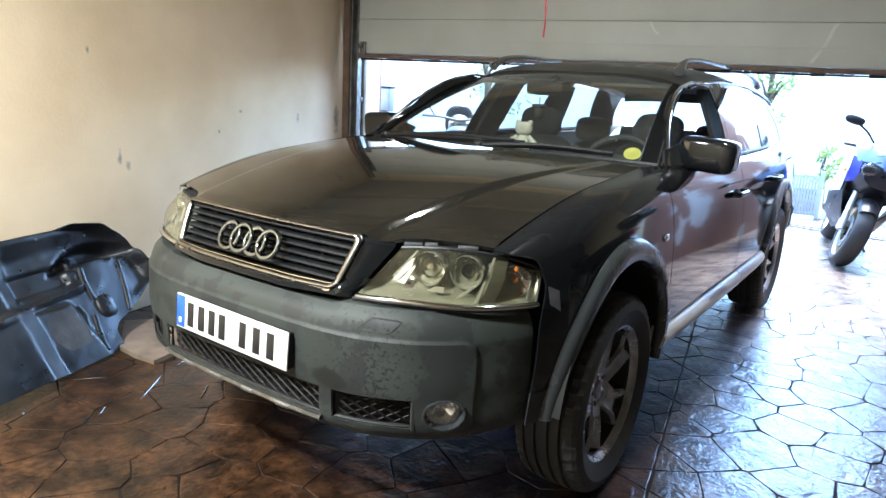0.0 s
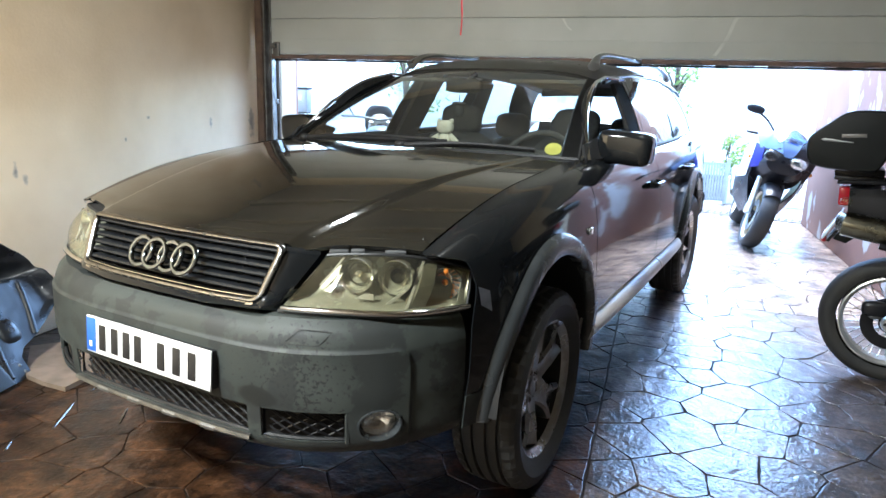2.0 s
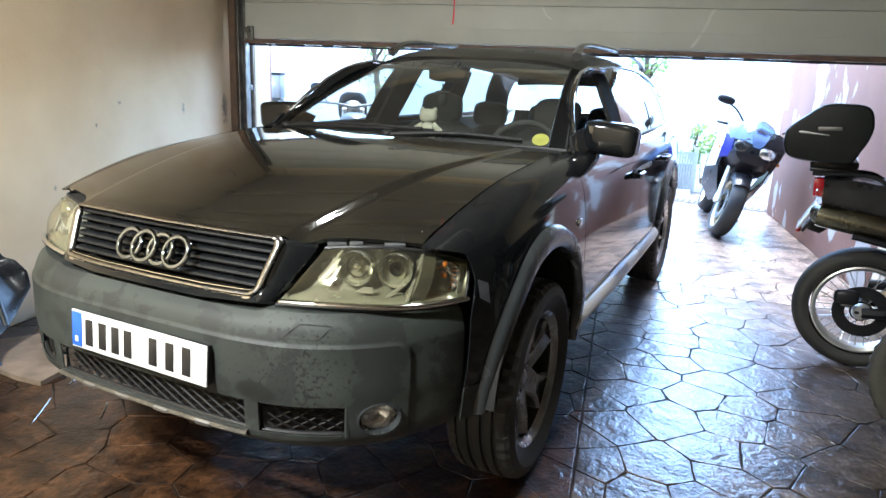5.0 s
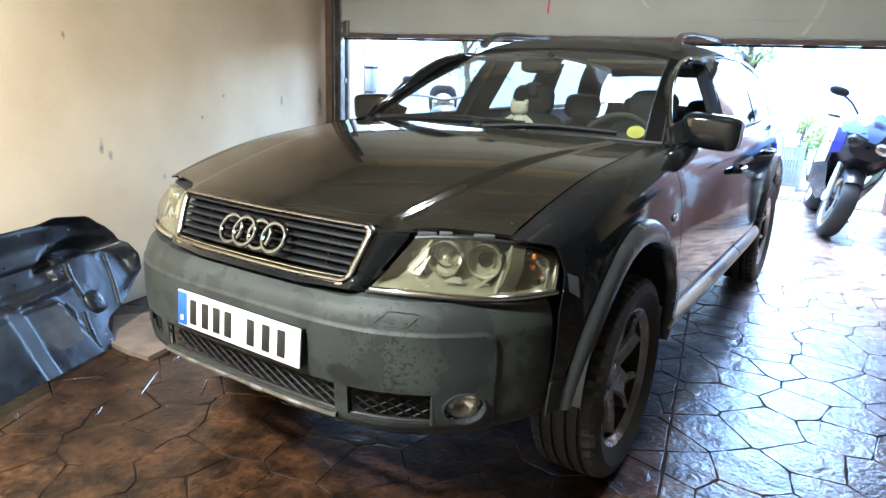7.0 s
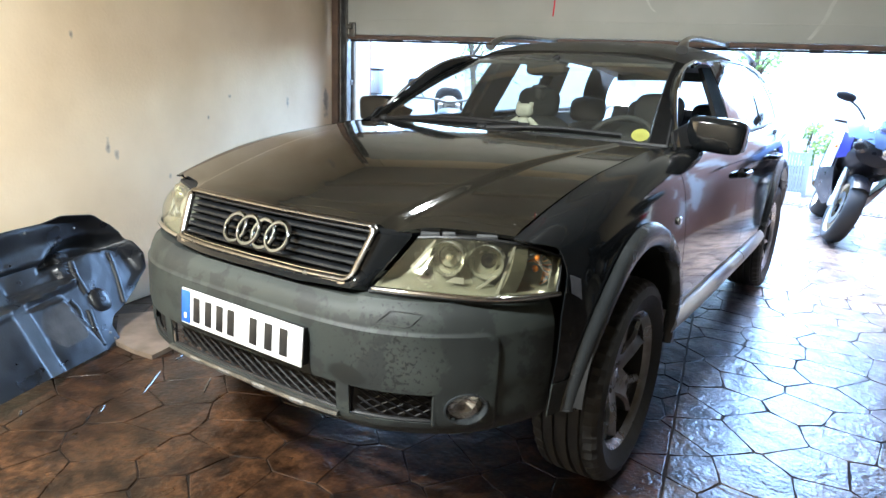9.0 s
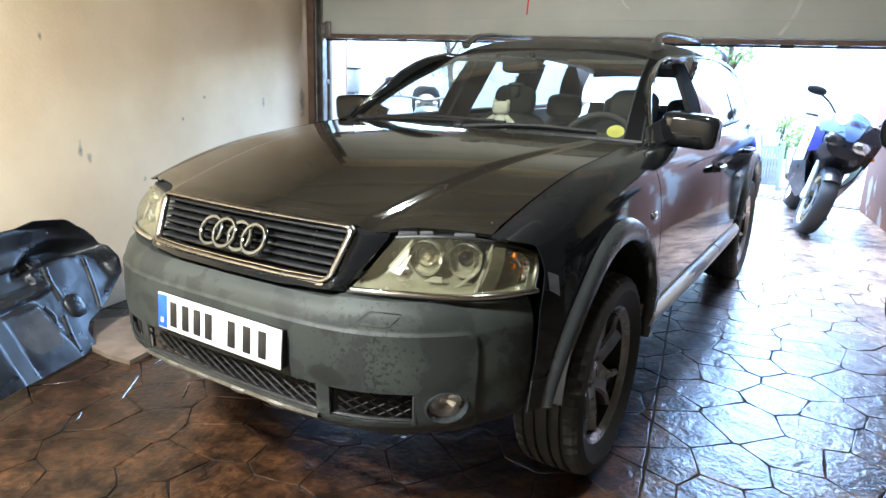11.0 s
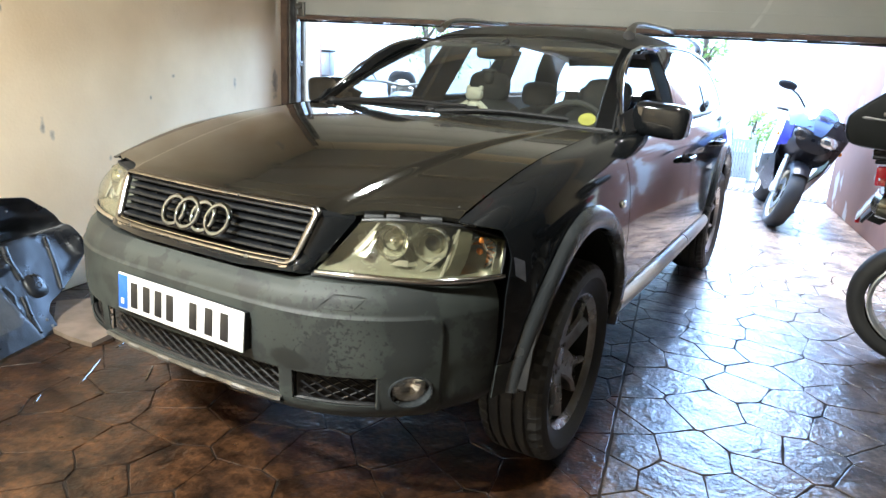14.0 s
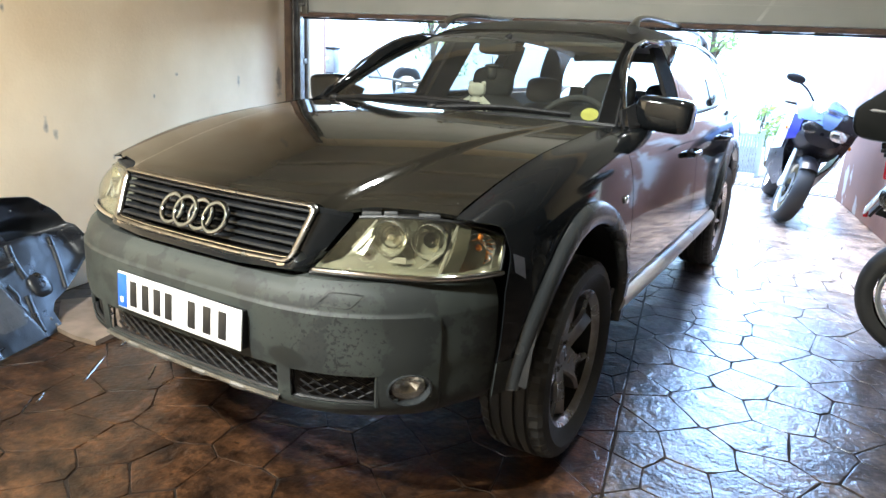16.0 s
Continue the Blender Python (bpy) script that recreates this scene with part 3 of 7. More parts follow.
NO = [(0.0, -0.822, 0.732), (0.20, -0.818, 0.731), (0.388, -0.774, 0.733), (0.420, -0.703, 0.812), (0.456, -0.653, 0.882), (0.20, -0.731, 0.903), (0.0, -0.737, 0.903)]


def loop(half, n=0):
    """Half an outline with its sharp corners rounded off."""
    p = [Vector(q) for q in half]
    out = [p[0]]
    for a, b, c in zip(p, p[1:], p[2:]):
        ra, rc = min(0.022, (a - b).length * 0.4), min(0.022, (c - b).length * 0.4)
        s, e = b + (a - b).normalized() * ra, b + (c - b).normalized() * rc
        out += [out[-1].lerp(s, k / 4) for k in (1, 2, 3)]
        out += [s.lerp(b, t).lerp(b.lerp(e, t), t) for t in np.linspace(0, 1, 6)]
    out += [out[-1].lerp(p[-1], k / 4) for k in (1, 2, 3, 4)]
    return out


def nose():
    inner, outer = loop(GR), loop(NO)
    bm = bmesh.new()
    for sgn in (1, -1):
        rows = []
        for k in (0.0, 0.25, 0.6, 1.0):
            rows.append([Vector((sgn * (a.x + (b.x - a.x) * k), a.y + (b.y - a.y) * k - (0.024 if b.z < 0.76 else 0.010) * math.sin(math.pi * min(1, k)) , a.z + (b.z - a.z) * k)) for a, b in zip(inner, outer)])
        sheet(rows, bm=bm)
        # return under the lower edge
        sheet([[Vector((sgn * p.x, p.y, p.z)) for p in outer[:22]], [Vector((sgn * p.x, p.y + 0.05, p.z - 0.004)) for p in outer[:22]]], bm=bm)
    bmesh.ops.remove_doubles(bm, verts=bm.verts, dist=0.0004)
    return bm


part("nose", nose(), PAINT, bonnet, "painted grille surround", angle=60)

grille = part("grille", sheet([[Vector((s * 0.365, y, z)) for s in (-1, 1)] for y, z in ((-0.735, 0.762), (-0.672, 0.897))], 0.004), DARK, car, "dark radiator grille with a chrome frame")
gl = loop(GR)
ring = [Vector((p.x, p.y - 0.006, p.z)) for p in gl] + [Vector((-p.x, p.y - 0.006, p.z)) for p in gl[-2:0:-1]]
part("chrome_frame", tube(ring, 0.0135, 12, closed=True, flat=0.62), WORNCHROME, grille, "worn chrome frame")
BARCHROME = mat("hazy_chrome", (0.46, 0.44, 0.40), (0.34, 0.32, 0.29), rough=0.20, metal=1.0, scale=18, rvar=0.08)
low = [p for p in gl if p.z < 0.768]
low = [Vector((-p.x, p.y, p.z)) for p in low[:0:-1]] + low
part("lower_bar", sheet([[p + Vector((0, a, b)) for p in low] for a, b in ((0.004, 0.012), (-0.006, 0.010), (-0.012, 0.0), (-0.019, -0.011), (-0.018, -0.017), (0.004, -0.019))]), BARCHROME, grille, "broad worn chrome lower bar")
for k in range(6):
    z = 0.779 + 0.0205 * k
    hw = float(np.interp(z, (0.766, 0.899), (0.343, 0.372)))
    yb = float(np.interp(z, (0.766, 0.899), (-0.794, -0.729)))
    prof = ((0.002, -0.005), (-0.003, 0.000), (0.000, 0.006), (0.010, 0.008), (0.034, 0.005), (0.034, 0.0))
    rows = [[Vector((x, yb + 0.013 * (x / 0.37) ** 2 + a, z + b)) for x in np.linspace(-hw, hw, 13)] for a, b in prof]
    part("slat", sheet(rows + [rows[0]]), SLAT, grille)
for x in (-0.25, -0.125, 0.0, 0.125, 0.25):
    part("rib", block((0.005, 0.012, 0.142), (0, 0, 0), 0.001, pose(x, -0.733, 0.831, -26, 0, 0)), SLAT, grille)
for k in range(4):
    bm = bmesh.new()
    n1, n2 = 40, 10
    R, r = 0.0415, 0.0086
    cx = (k - 1.5) * 0.0590
    tilt = Matrix.Translation((cx, -0.793, 0.833)) @ Matrix.Rotation(radians(-27), 4, "X") @ Matrix.Rotation(radians(0), 4, "Z")
    rr = []
    for i in range(n1):
        a = 2 * math.pi * i / n1
        rr.append([tilt @ Vector(((R + r * math.cos(b)) * math.cos(a), -r * 0.8 * math.sin(b) - 0.003 * (k % 2), (R + r * math.cos(b)) * math.sin(a))) for b in (2 * math.pi * q / n2 for q in range(n2))])
    sheet(rr + [rr[0]], wrap=True, bm=bm)
    bmesh.ops.remove_doubles(bm, verts=bm.verts, dist=1e-5)
    part("emblem_ring", bm, CHROME, grille, "bright chrome ring")

# ---- bumper ----
def bumper_material():
    m = mat("faded_grey_bumper_plastic", (0.027, 0.032, 0.029), (0.038, 0.044, 0.039), rough=0.56, spec=0.4, scale=5, bump=0.12, bscale=420, rvar=0.06)
    nt = m.node_tree
    b = nt.nodes["Principled BSDF"]
    tc = nt.nodes["Texture Coordinate"]
    src = b.inputs["Base Color"].links[0].from_socket
    # chips and flaking, thick in one zone and thin elsewhere
    n, g, sub, mp, r, mx = (nt.nodes.new(k) for k in ("ShaderNodeTexNoise", "ShaderNodeVectorMath", "ShaderNodeMath", "ShaderNodeMapRange", "ShaderNodeValToRGB", "ShaderNodeMix"))
    n.inputs["Scale"].default_value, n.inputs["Detail"].default_value, n.inputs["Roughness"].default_value = 90, 8, 0.66
    nt.links.new(tc.outputs["Object"], n.inputs["Vector"])
    g.operation = "DISTANCE"
    g.inputs[1].default_value = (0.50, -0.81, 0.585)
    nt.links.new(tc.outputs["Object"], g.inputs[0])
    mp.inputs["From Min"].default_value, mp.inputs["From Max"].default_value = 0.04, 0.34
    mp.inputs["To Min"].default_value, mp.inputs["To Max"].default_value = 0.125, -0.055
    nt.links.new(g.outputs["Value"], mp.inputs["Value"])
    sub.operation = "ADD"
    nt.links.new(n.outputs[0], sub.inputs[0])
    nt.links.new(mp.outputs[0], sub.inputs[1])
    r.color_ramp.elements[0].position, r.color_ramp.elements[1].position = 0.655, 0.675
    nt.links.new(sub.outputs[0], r.inputs[0])
    mx.data_type = "RGBA"
    nt.links.new(r.outputs[0], mx.inputs["Factor"])
    nt.links.new(src, mx.inputs["A"])
    mx.inputs["B"].default_value = (0.011, 0.012, 0.012, 1)
    # broad darker faded clouds and one peeled patch
    n3, r3, m3 = (nt.nodes.new(k) for k in ("ShaderNodeTexNoise", "ShaderNodeValToRGB", "ShaderNodeMix"))
    n3.inputs["Scale"].default_value, n3.inputs["Detail"].default_value, n3.inputs["Roughness"].default_value = 7.0, 9, 0.62
    nt.links.new(tc.outputs["Object"], n3.inputs["Vector"])
    r3.color_ramp.elements[0].position, r3.color_ramp.elements[1].position = 0.50, 0.53
    nt.links.new(n3.outputs[0], r3.inputs[0])
    fm = nt.nodes.new("ShaderNodeMath")
    fm.operation, fm.inputs[1].default_value = "MULTIPLY", 0.72
    nt.links.new(r3.outputs[0], fm.inputs[0])
    m3.data_type = "RGBA"
    nt.links.new(fm.outputs[0], m3.inputs["Factor"])
    nt.links.new(mx.outputs["Result"], m3.inputs["A"])
    m3.inputs["B"].default_value = (0.017, 0.019, 0.019, 1)
    gp, np_, ap, rp, mpx = (nt.nodes.new(k) for k in ("ShaderNodeVectorMath", "ShaderNodeTexNoise", "ShaderNodeMath", "ShaderNodeValToRGB", "ShaderNodeMix"))
    sc = nt.nodes.new("ShaderNodeMapping")
    sc.vector_type = "POINT"
    sc.inputs["Scale"].default_value = (0.8, 0.3, 1.35)
    nt.links.new(tc.outputs["Object"], sc.inputs["Vector"])
    gp.operation = "DISTANCE"
    gp.inputs[1].default_value = (0.395 * 0.8, -0.85 * 0.3, 0.525 * 1.35)
    nt.links.new(sc.outputs[0], gp.inputs[0])
    np_.inputs["Scale"].default_value = 16
    nt.links.new(tc.outputs["Object"], np_.inputs["Vector"])
    ap.operation, ap.inputs[1].default_value = "MULTIPLY_ADD", 0.05
    nt.links.new(np_.outputs[0], ap.inputs[0])
    nt.links.new(gp.outputs["Value"], ap.inputs[2])
    rp.color_ramp.elements[0].position, rp.color_ramp.elements[0].color = 0.066, (1, 1, 1, 1)
    rp.color_ramp.elements[1].position, rp.color_ramp.elements[1].color = 0.072, (0, 0, 0, 1)
    nt.links.new(ap.outputs[0], rp.inputs[0])
    mpx.data_type = "RGBA"
    nt.links.new(rp.outputs[0], mpx.inputs["Factor"])
    nt.links.new(m3.outputs["Result"], mpx.inputs["A"])
    mpx.inputs["B"].default_value = (0.012, 0.014, 0.013, 1)
    nt.links.new(mpx.outputs["Result"], b.inputs["Base Color"])
    return m


BUMPER = bumper_material()
PLAN = [(0, -.865), (.13, -.864), (.26, -.860), (.38, -.848), (.48, -.822), (.58, -.772), (.66, -.708), (.72, -.640), (.766, -.570), (.792, -.52), (.806, -.485)]
plan_c = spline([(*p, 0) for p in PLAN], 201)
plan_len = np.cumsum([0] + [(b - a).length for a, b in zip(plan_c, plan_c[1:])])
BL = float(plan_len[-1])


def bump_at(s, z, d=0.0):
    """A place on the bumper: s metres from its middle, at height z, d metres inwards."""
    f = float(np.interp(abs(s), plan_len, np.arange(201)))
    i = min(int(f), 199)
    p = plan_c[i].lerp(plan_c[i + 1], f - i)
    t = (plan_c[min(i + 2, 200)] - plan_c[max(i - 1, 0)]).normalized()
    nrm = Vector((-t.y, t.x, 0))
    q = p + nrm * d
    return Vector((math.copysign(q.x, s) if abs(s) > 1e-9 else 0.0, q.y, z))


def s_of_x(x):
    return float(np.interp(x, [p.x for p in plan_c], plan_len))


S_BAR, S_M1, S_FOG, S_PANEL = s_of_x(0.375), s_of_x(0.607), s_of_x(0.70), s_of_x(0.725)


S_MID = (S_M1 + S_FOG) / 2 + 0.020


def bump_d(s, z):
    """How far the face lies behind the plan line."""
    d = float(np.interp(z, (0.37, 0.40, 0.42, 0.50, 0.53, 0.655, 0.668, 0.69, 0.72, 0.748, 0.7485), (0.035, 0.012, 0.008, 0.004, 0.0, 0.002, 0.004, 0.008, 0.019, 0.042, 0.125)))
    s = abs(s)
    # the proud lower field has a rounded upper corner
    r = 0.045
    qx, qz = max(0.0, s - (S_PANEL - r)), max(0.0, z - (0.660 - r))
    e = math.hypot(qx, qz) - r
    t = min(1.0, max(0.0, (e + 0.004) / 0.007))
    return d + 0.0055 * t


def bumper_face():
    ss = sorted(set(list(np.linspace(-BL, BL, 151)) + [k * a for a in (S_PANEL - 0.03, S_PANEL - 0.02, S_PANEL - 0.012, S_PANEL - 0.006, S_PANEL - 0.003, S_PANEL, S_PANEL + 0.004, S_PANEL + 0.012, S_M1, S_BAR - 0.02, S_BAR + 0.02, S_FOG) for k in (1, -1)]))
    zs = [0.372, 0.385, 0.40, 0.415, 0.43, 0.445, 0.46, 0.475, 0.488, 0.497, 0.51, 0.53, 0.56, 0.59, 0.61, 0.62, 0.63, 0.638, 0.645, 0.651, 0.655, 0.658, 0.661, 0.665, 0.67, 0.68, 0.70, 0.72, 0.735, 0.748, 0.7485]

    def keep(p):
        s = s_of_x(min(abs(p.x), 0.804)) if abs(p.x) < 0.795 else BL
        if 0.415 < p.z < 0.497:
            if s < S_BAR - 0.02 or S_BAR + 0.02 < s < S_M1:
                return False
        if ((s - S_MID) / 0.056) ** 2 + ((p.z - 0.456) / 0.042) ** 2 < 1:
            return False
        return True

    def zf(s, z):
        # the lower edge climbs a little towards the wheels
        k = min(1.0, max(0.0, (abs(s) - S_BAR + 0.005) / 0.03))
        z = z - max(0.0, z - 0.66) / 0.088 * (0.024 - 0.008 * k)
        return z + (0.748 - z) / 0.376 * 0.012 * max(0, (abs(s) - 0.75) / 0.35)

    rows = [[bump_at(s, zf(s, z), bump_d(s, z)) for s in ss] for z in zs]
    return sheet(rows, 0.004, keep)


WORNALU = mat("worn_lip_metal", (0.17, 0.165, 0.15), (0.08, 0.078, 0.07), rough=0.38, metal=0.7, scale=16, rvar=0.1, bump=0.1, bscale=120)
bumper = part("front_bumper", bumper_face(), BUMPER, car, "grey plastic bumper, faded and chipped", angle=30)
bk = [[bump_at(s, z, 0.10) for s in np.linspace(-BL * 0.86, BL * 0.86, 41)] for z in (0.37, 0.52)]
part("cavity", sheet(bk, 0.005), DARK, bumper)
# bottom lip: metal-look strip between the bars
part("skid_strip", sheet([[bump_at(s, z, d) for s in np.linspace(-S_BAR + 0.012, S_BAR - 0.012, 31)] for d, z in ((0.03, 0.390), (0.004, 0.395), (-0.004, 0.403), (0.0, 0.412), (0.03, 0.416))]), WORNALU, bumper, "scuffed dull silver lip")
for k in (-0.24, -0.1, 0.05, 0.2):
    part("clip", sheet([[bump_at(s, z, d) for s in np.linspace(k, k + 0.05, 4)] for d, z in ((0.004, 0.394), (-0.0055, 0.399), (-0.0055, 0.406), (0.001, 0.412))]), STEEL, bumper)


MESHBLACK = mat("black_mesh_plastic", (0.004, 0.004, 0.0045), (0.007, 0.007, 0.008), spec=0.25, rough=0.35, scale=20)


def mesh_panel(s0, s1, z0, z1, d, step=0.048):
    """Diamond mesh between s0 and s1."""
    bm = bmesh.new()
    h = z1 - z0
    slope = 1.95
    run = h * slope
    k = s0 - run
    while k < s1:
        for sg in (1, -1):
            pts = []
            for q in np.linspace(0, 1, 9):
                s = k + run * q
                if s0 <= s <= s1:
                    pts.append(bump_at(s, z0 + h * (q if sg > 0 else 1 - q), d + 0.002 * sg))
            if len(pts) > 1:
                tube(pts, 0.0029, 5, bm=bm, flat=1.0)
        k += step
    return bm


for a, b in ((-S_BAR + 0.02, S_BAR - 0.02), (S_BAR + 0.02, S_M1), (-S_M1, -S_BAR - 0.02)):
    part("grille_mesh", mesh_panel(a, b, 0.413, 0.499, 0.035), MESHBLACK, bumper, "black diamond plastic mesh")
    part("mesh_frame", tube([bump_at(s, z, 0.022) for s, z in [(x, 0.416) for x in np.linspace(a, b, 15)] + [(x, 0.496) for x in np.linspace(b, a, 15)]], 0.006, 6, closed=True), BLACKTRIM, bumper)

FOGBOWL = mat("silvered_bowl", (0.80, 0.81, 0.82), (0.68, 0.69, 0.70), rough=0.12, metal=0.92, scale=20, rvar=0.05)
# the fog lamps
for sg in (1, -1):
    sc = S_MID
    pocket = [[bump_at(sg * s, z, d) for s, z in zip(sc + 0.054 * np.cos(np.linspace(0, 2 * math.pi, 25)) * k, 0.456 + 0.040 * np.sin(np.linspace(0, 2 * math.pi, 25)) * k)] for k, d in ((1.12, 0.006), (1.09, 0.0005), (1.02, 0.0005), (0.97, 0.010), (0.92, 0.030), (0.86, 0.046))]
    fog = part("fog_lamp", sheet(pocket), GREYTRIM, bumper, "round fog lamp in a grey pocket")
    part("lamp_bowl", sheet([[bump_at(sg * s, z, d) for s, z in zip(sc + 0.054 * np.cos(np.linspace(0, 2 * math.pi, 25)) * k, 0.456 + 0.040 * np.sin(np.linspace(0, 2 * math.pi, 25)) * k)] for k, d in ((0.90, 0.026), (0.72, 0.042), (0.32, 0.056), (0.02, 0.060))]), FOGBOWL, fog, angle=5)
    part("lamp_lens", sheet([[bump_at(sg * s, z, d) for s, z in zip(sc + 0.054 * np.cos(np.linspace(0, 2 * math.pi, 25)) * k, 0.456 + 0.040 * np.sin(np.linspace(0, 2 * math.pi, 25)) * k)] for k, d in ((0.90, 0.022), (0.5, 0.014), (0.02, 0.010))]), CLEAR, fog)
    part("pocket_plate", sheet([[bump_at(sg * s, z, 0.092) for s in np.linspace(S_M1, S_FOG + 0.01, 8)] for z in (0.405, 0.505)], 0.003), DARK, bumper)
    part("pocket_rim", tube([bump_at(sg * S_M1, z, 0.012) for z in (0.41, 0.45, 0.50)], 0.007, 6), BUMPER, bumper)

# washer flap outline
wf = [(0.462, 0.676), (0.50, 0.675), (0.538, 0.674), (0.548, 0.678), (0.562, 0.694), (0.575, 0.708), (0.54, 0.711), (0.498, 0.712), (0.48, 0.694)]
part("washer_flap", tube([bump_at(s_of_x(x) + 0.0, z, bump_d(0.4, z) + 0.0002) for x, z in wf], 0.0008, 5, closed=True), DARK, bumper)

# number plate with plain bars for the characters
PLATE = mat("plate_white", (0.80, 0.80, 0.78), (0.74, 0.74, 0.72), rough=0.35, scale=6)
PLATEBLUE = mat("plate_blue", (0.03, 0.13, 0.55), (0.025, 0.11, 0.48), rough=0.35, scale=9)
INK = mat("plate_ink", (0.012, 0.012, 0.012), (0.02, 0.02, 0.02), rough=0.4, scale=30)
plate = part("number_plate", block((0.520, 0.006, 0.110), (0, 0, 0), 0.0028), PLATE, bumper, "white number plate with a blue strip")
plate.matrix_basis = pose(0.009, -0.877, 0.579, -4, 0, -0.8)
part("blue_strip", block((0.041, 0.003, 0.100), (-0.236, -0.0035, 0), 0.001), PLATEBLUE, plate)
part("strip_mark", block((0.012, 0.002, 0.016), (-0.236, -0.0055, -0.028), 0.0005), PLATE, plate)
for x in (-0.185, -0.130, -0.078, -0.028, 0.068, 0.130, 0.190):
    part("character_bar", block((0.030, 0.003, 0.076), (x, -0.0036, -0.002), 0.001), INK, plate)
part("plate_holder", block((0.515, 0.022, 0.106), (0, 0.0145, 0), 0.004), BLACKTRIM, plate)

# ---- headlights ----
STRIPCHROME = mat("bright_chrome", (0.80, 0.80, 0.79), (0.70, 0.70, 0.69), rough=0.10, metal=1.0, scale=30, rvar=0.04)
REFLECTOR = mat("headlight_reflector", (0.90, 0.89, 0.80), (0.80, 0.79, 0.68), rough=0.10, metal=0.88, scale=9, rvar=0.06)
HOUSING = mat("headlight_housing_grey", (0.26, 0.26, 0.20), (0.19, 0.19, 0.145), rough=0.25, metal=0.35, scale=6, rvar=0.06)
AMBER = mat("amber_bulb", (0.70, 0.22, 0.03), (0.6, 0.18, 0.02), rough=0.2, scale=20)
H_LO = [(0.401, -0.757, 0.746), (0.478, -0.74, 0.749), (0.555, -0.713, 0.752), (0.626, -0.675, 0.75), (0.688, -0.627, 0.748), (0.742, -0.556, 0.746), (0.789, -0.463, 0.744)]
H_HI = [(0.469, -0.656, 0.872), (0.524, -0.638, 0.879), (0.586, -0.615, 0.883), (0.642, -0.582, 0.881), (0.688, -0.541, 0.874), (0.735, -0.486, 0.857), (0.776, -0.423, 0.83)]


H_LO60, H_HI60 = spline(H_LO, 60), spline(H_HI, 60)


def head_at(t, k, d=0.0):
    """A place on the headlight's face: t along it from the grille, k upwards, d metres inwards."""
    n, lo, hi = 60, H_LO60, H_HI60
    f = t * (n - 1)
    i = min(int(f), n - 2)
    a, b = lo[i].lerp(lo[i + 1], f - i), hi[i].lerp(hi[i + 1], f - i)
    nrm = Vector((-0.62, 0.78, 0.0)).lerp(Vector((-0.86, 0.5, 0.0)), t).normalized()
    bulge = 0.026 * math.sin(math.pi * k) * math.sin(math.pi * min(1, 0.15 + 0.8 * t))
    return a.lerp(b, k) + nrm * (d - bulge)


def headlight():
    T, K = np.linspace(0, 1, 25), np.linspace(0, 1, 9)
    lens = sheet([[head_at(t, k) for t in T] for k in K])
    d = lambda t, k: 0.085 * math.sin(math.pi * min(1, max(0, t)) ** 0.8) ** 0.35 * math.sin(math.pi * k) ** 0.3 + 0.003 if 0 < t < 1 and 0 < k < 1 else 0.003
    bowl = sheet([[head_at(t, k, d(t, k)) for t in T] for k in K])
    return lens, bowl


def place(p, nrm):
    """Pose whose x axis points along nrm."""
    return Matrix.Translation(p) @ Vector(nrm).to_track_quat("X", "Z").to_matrix().to_4x4()


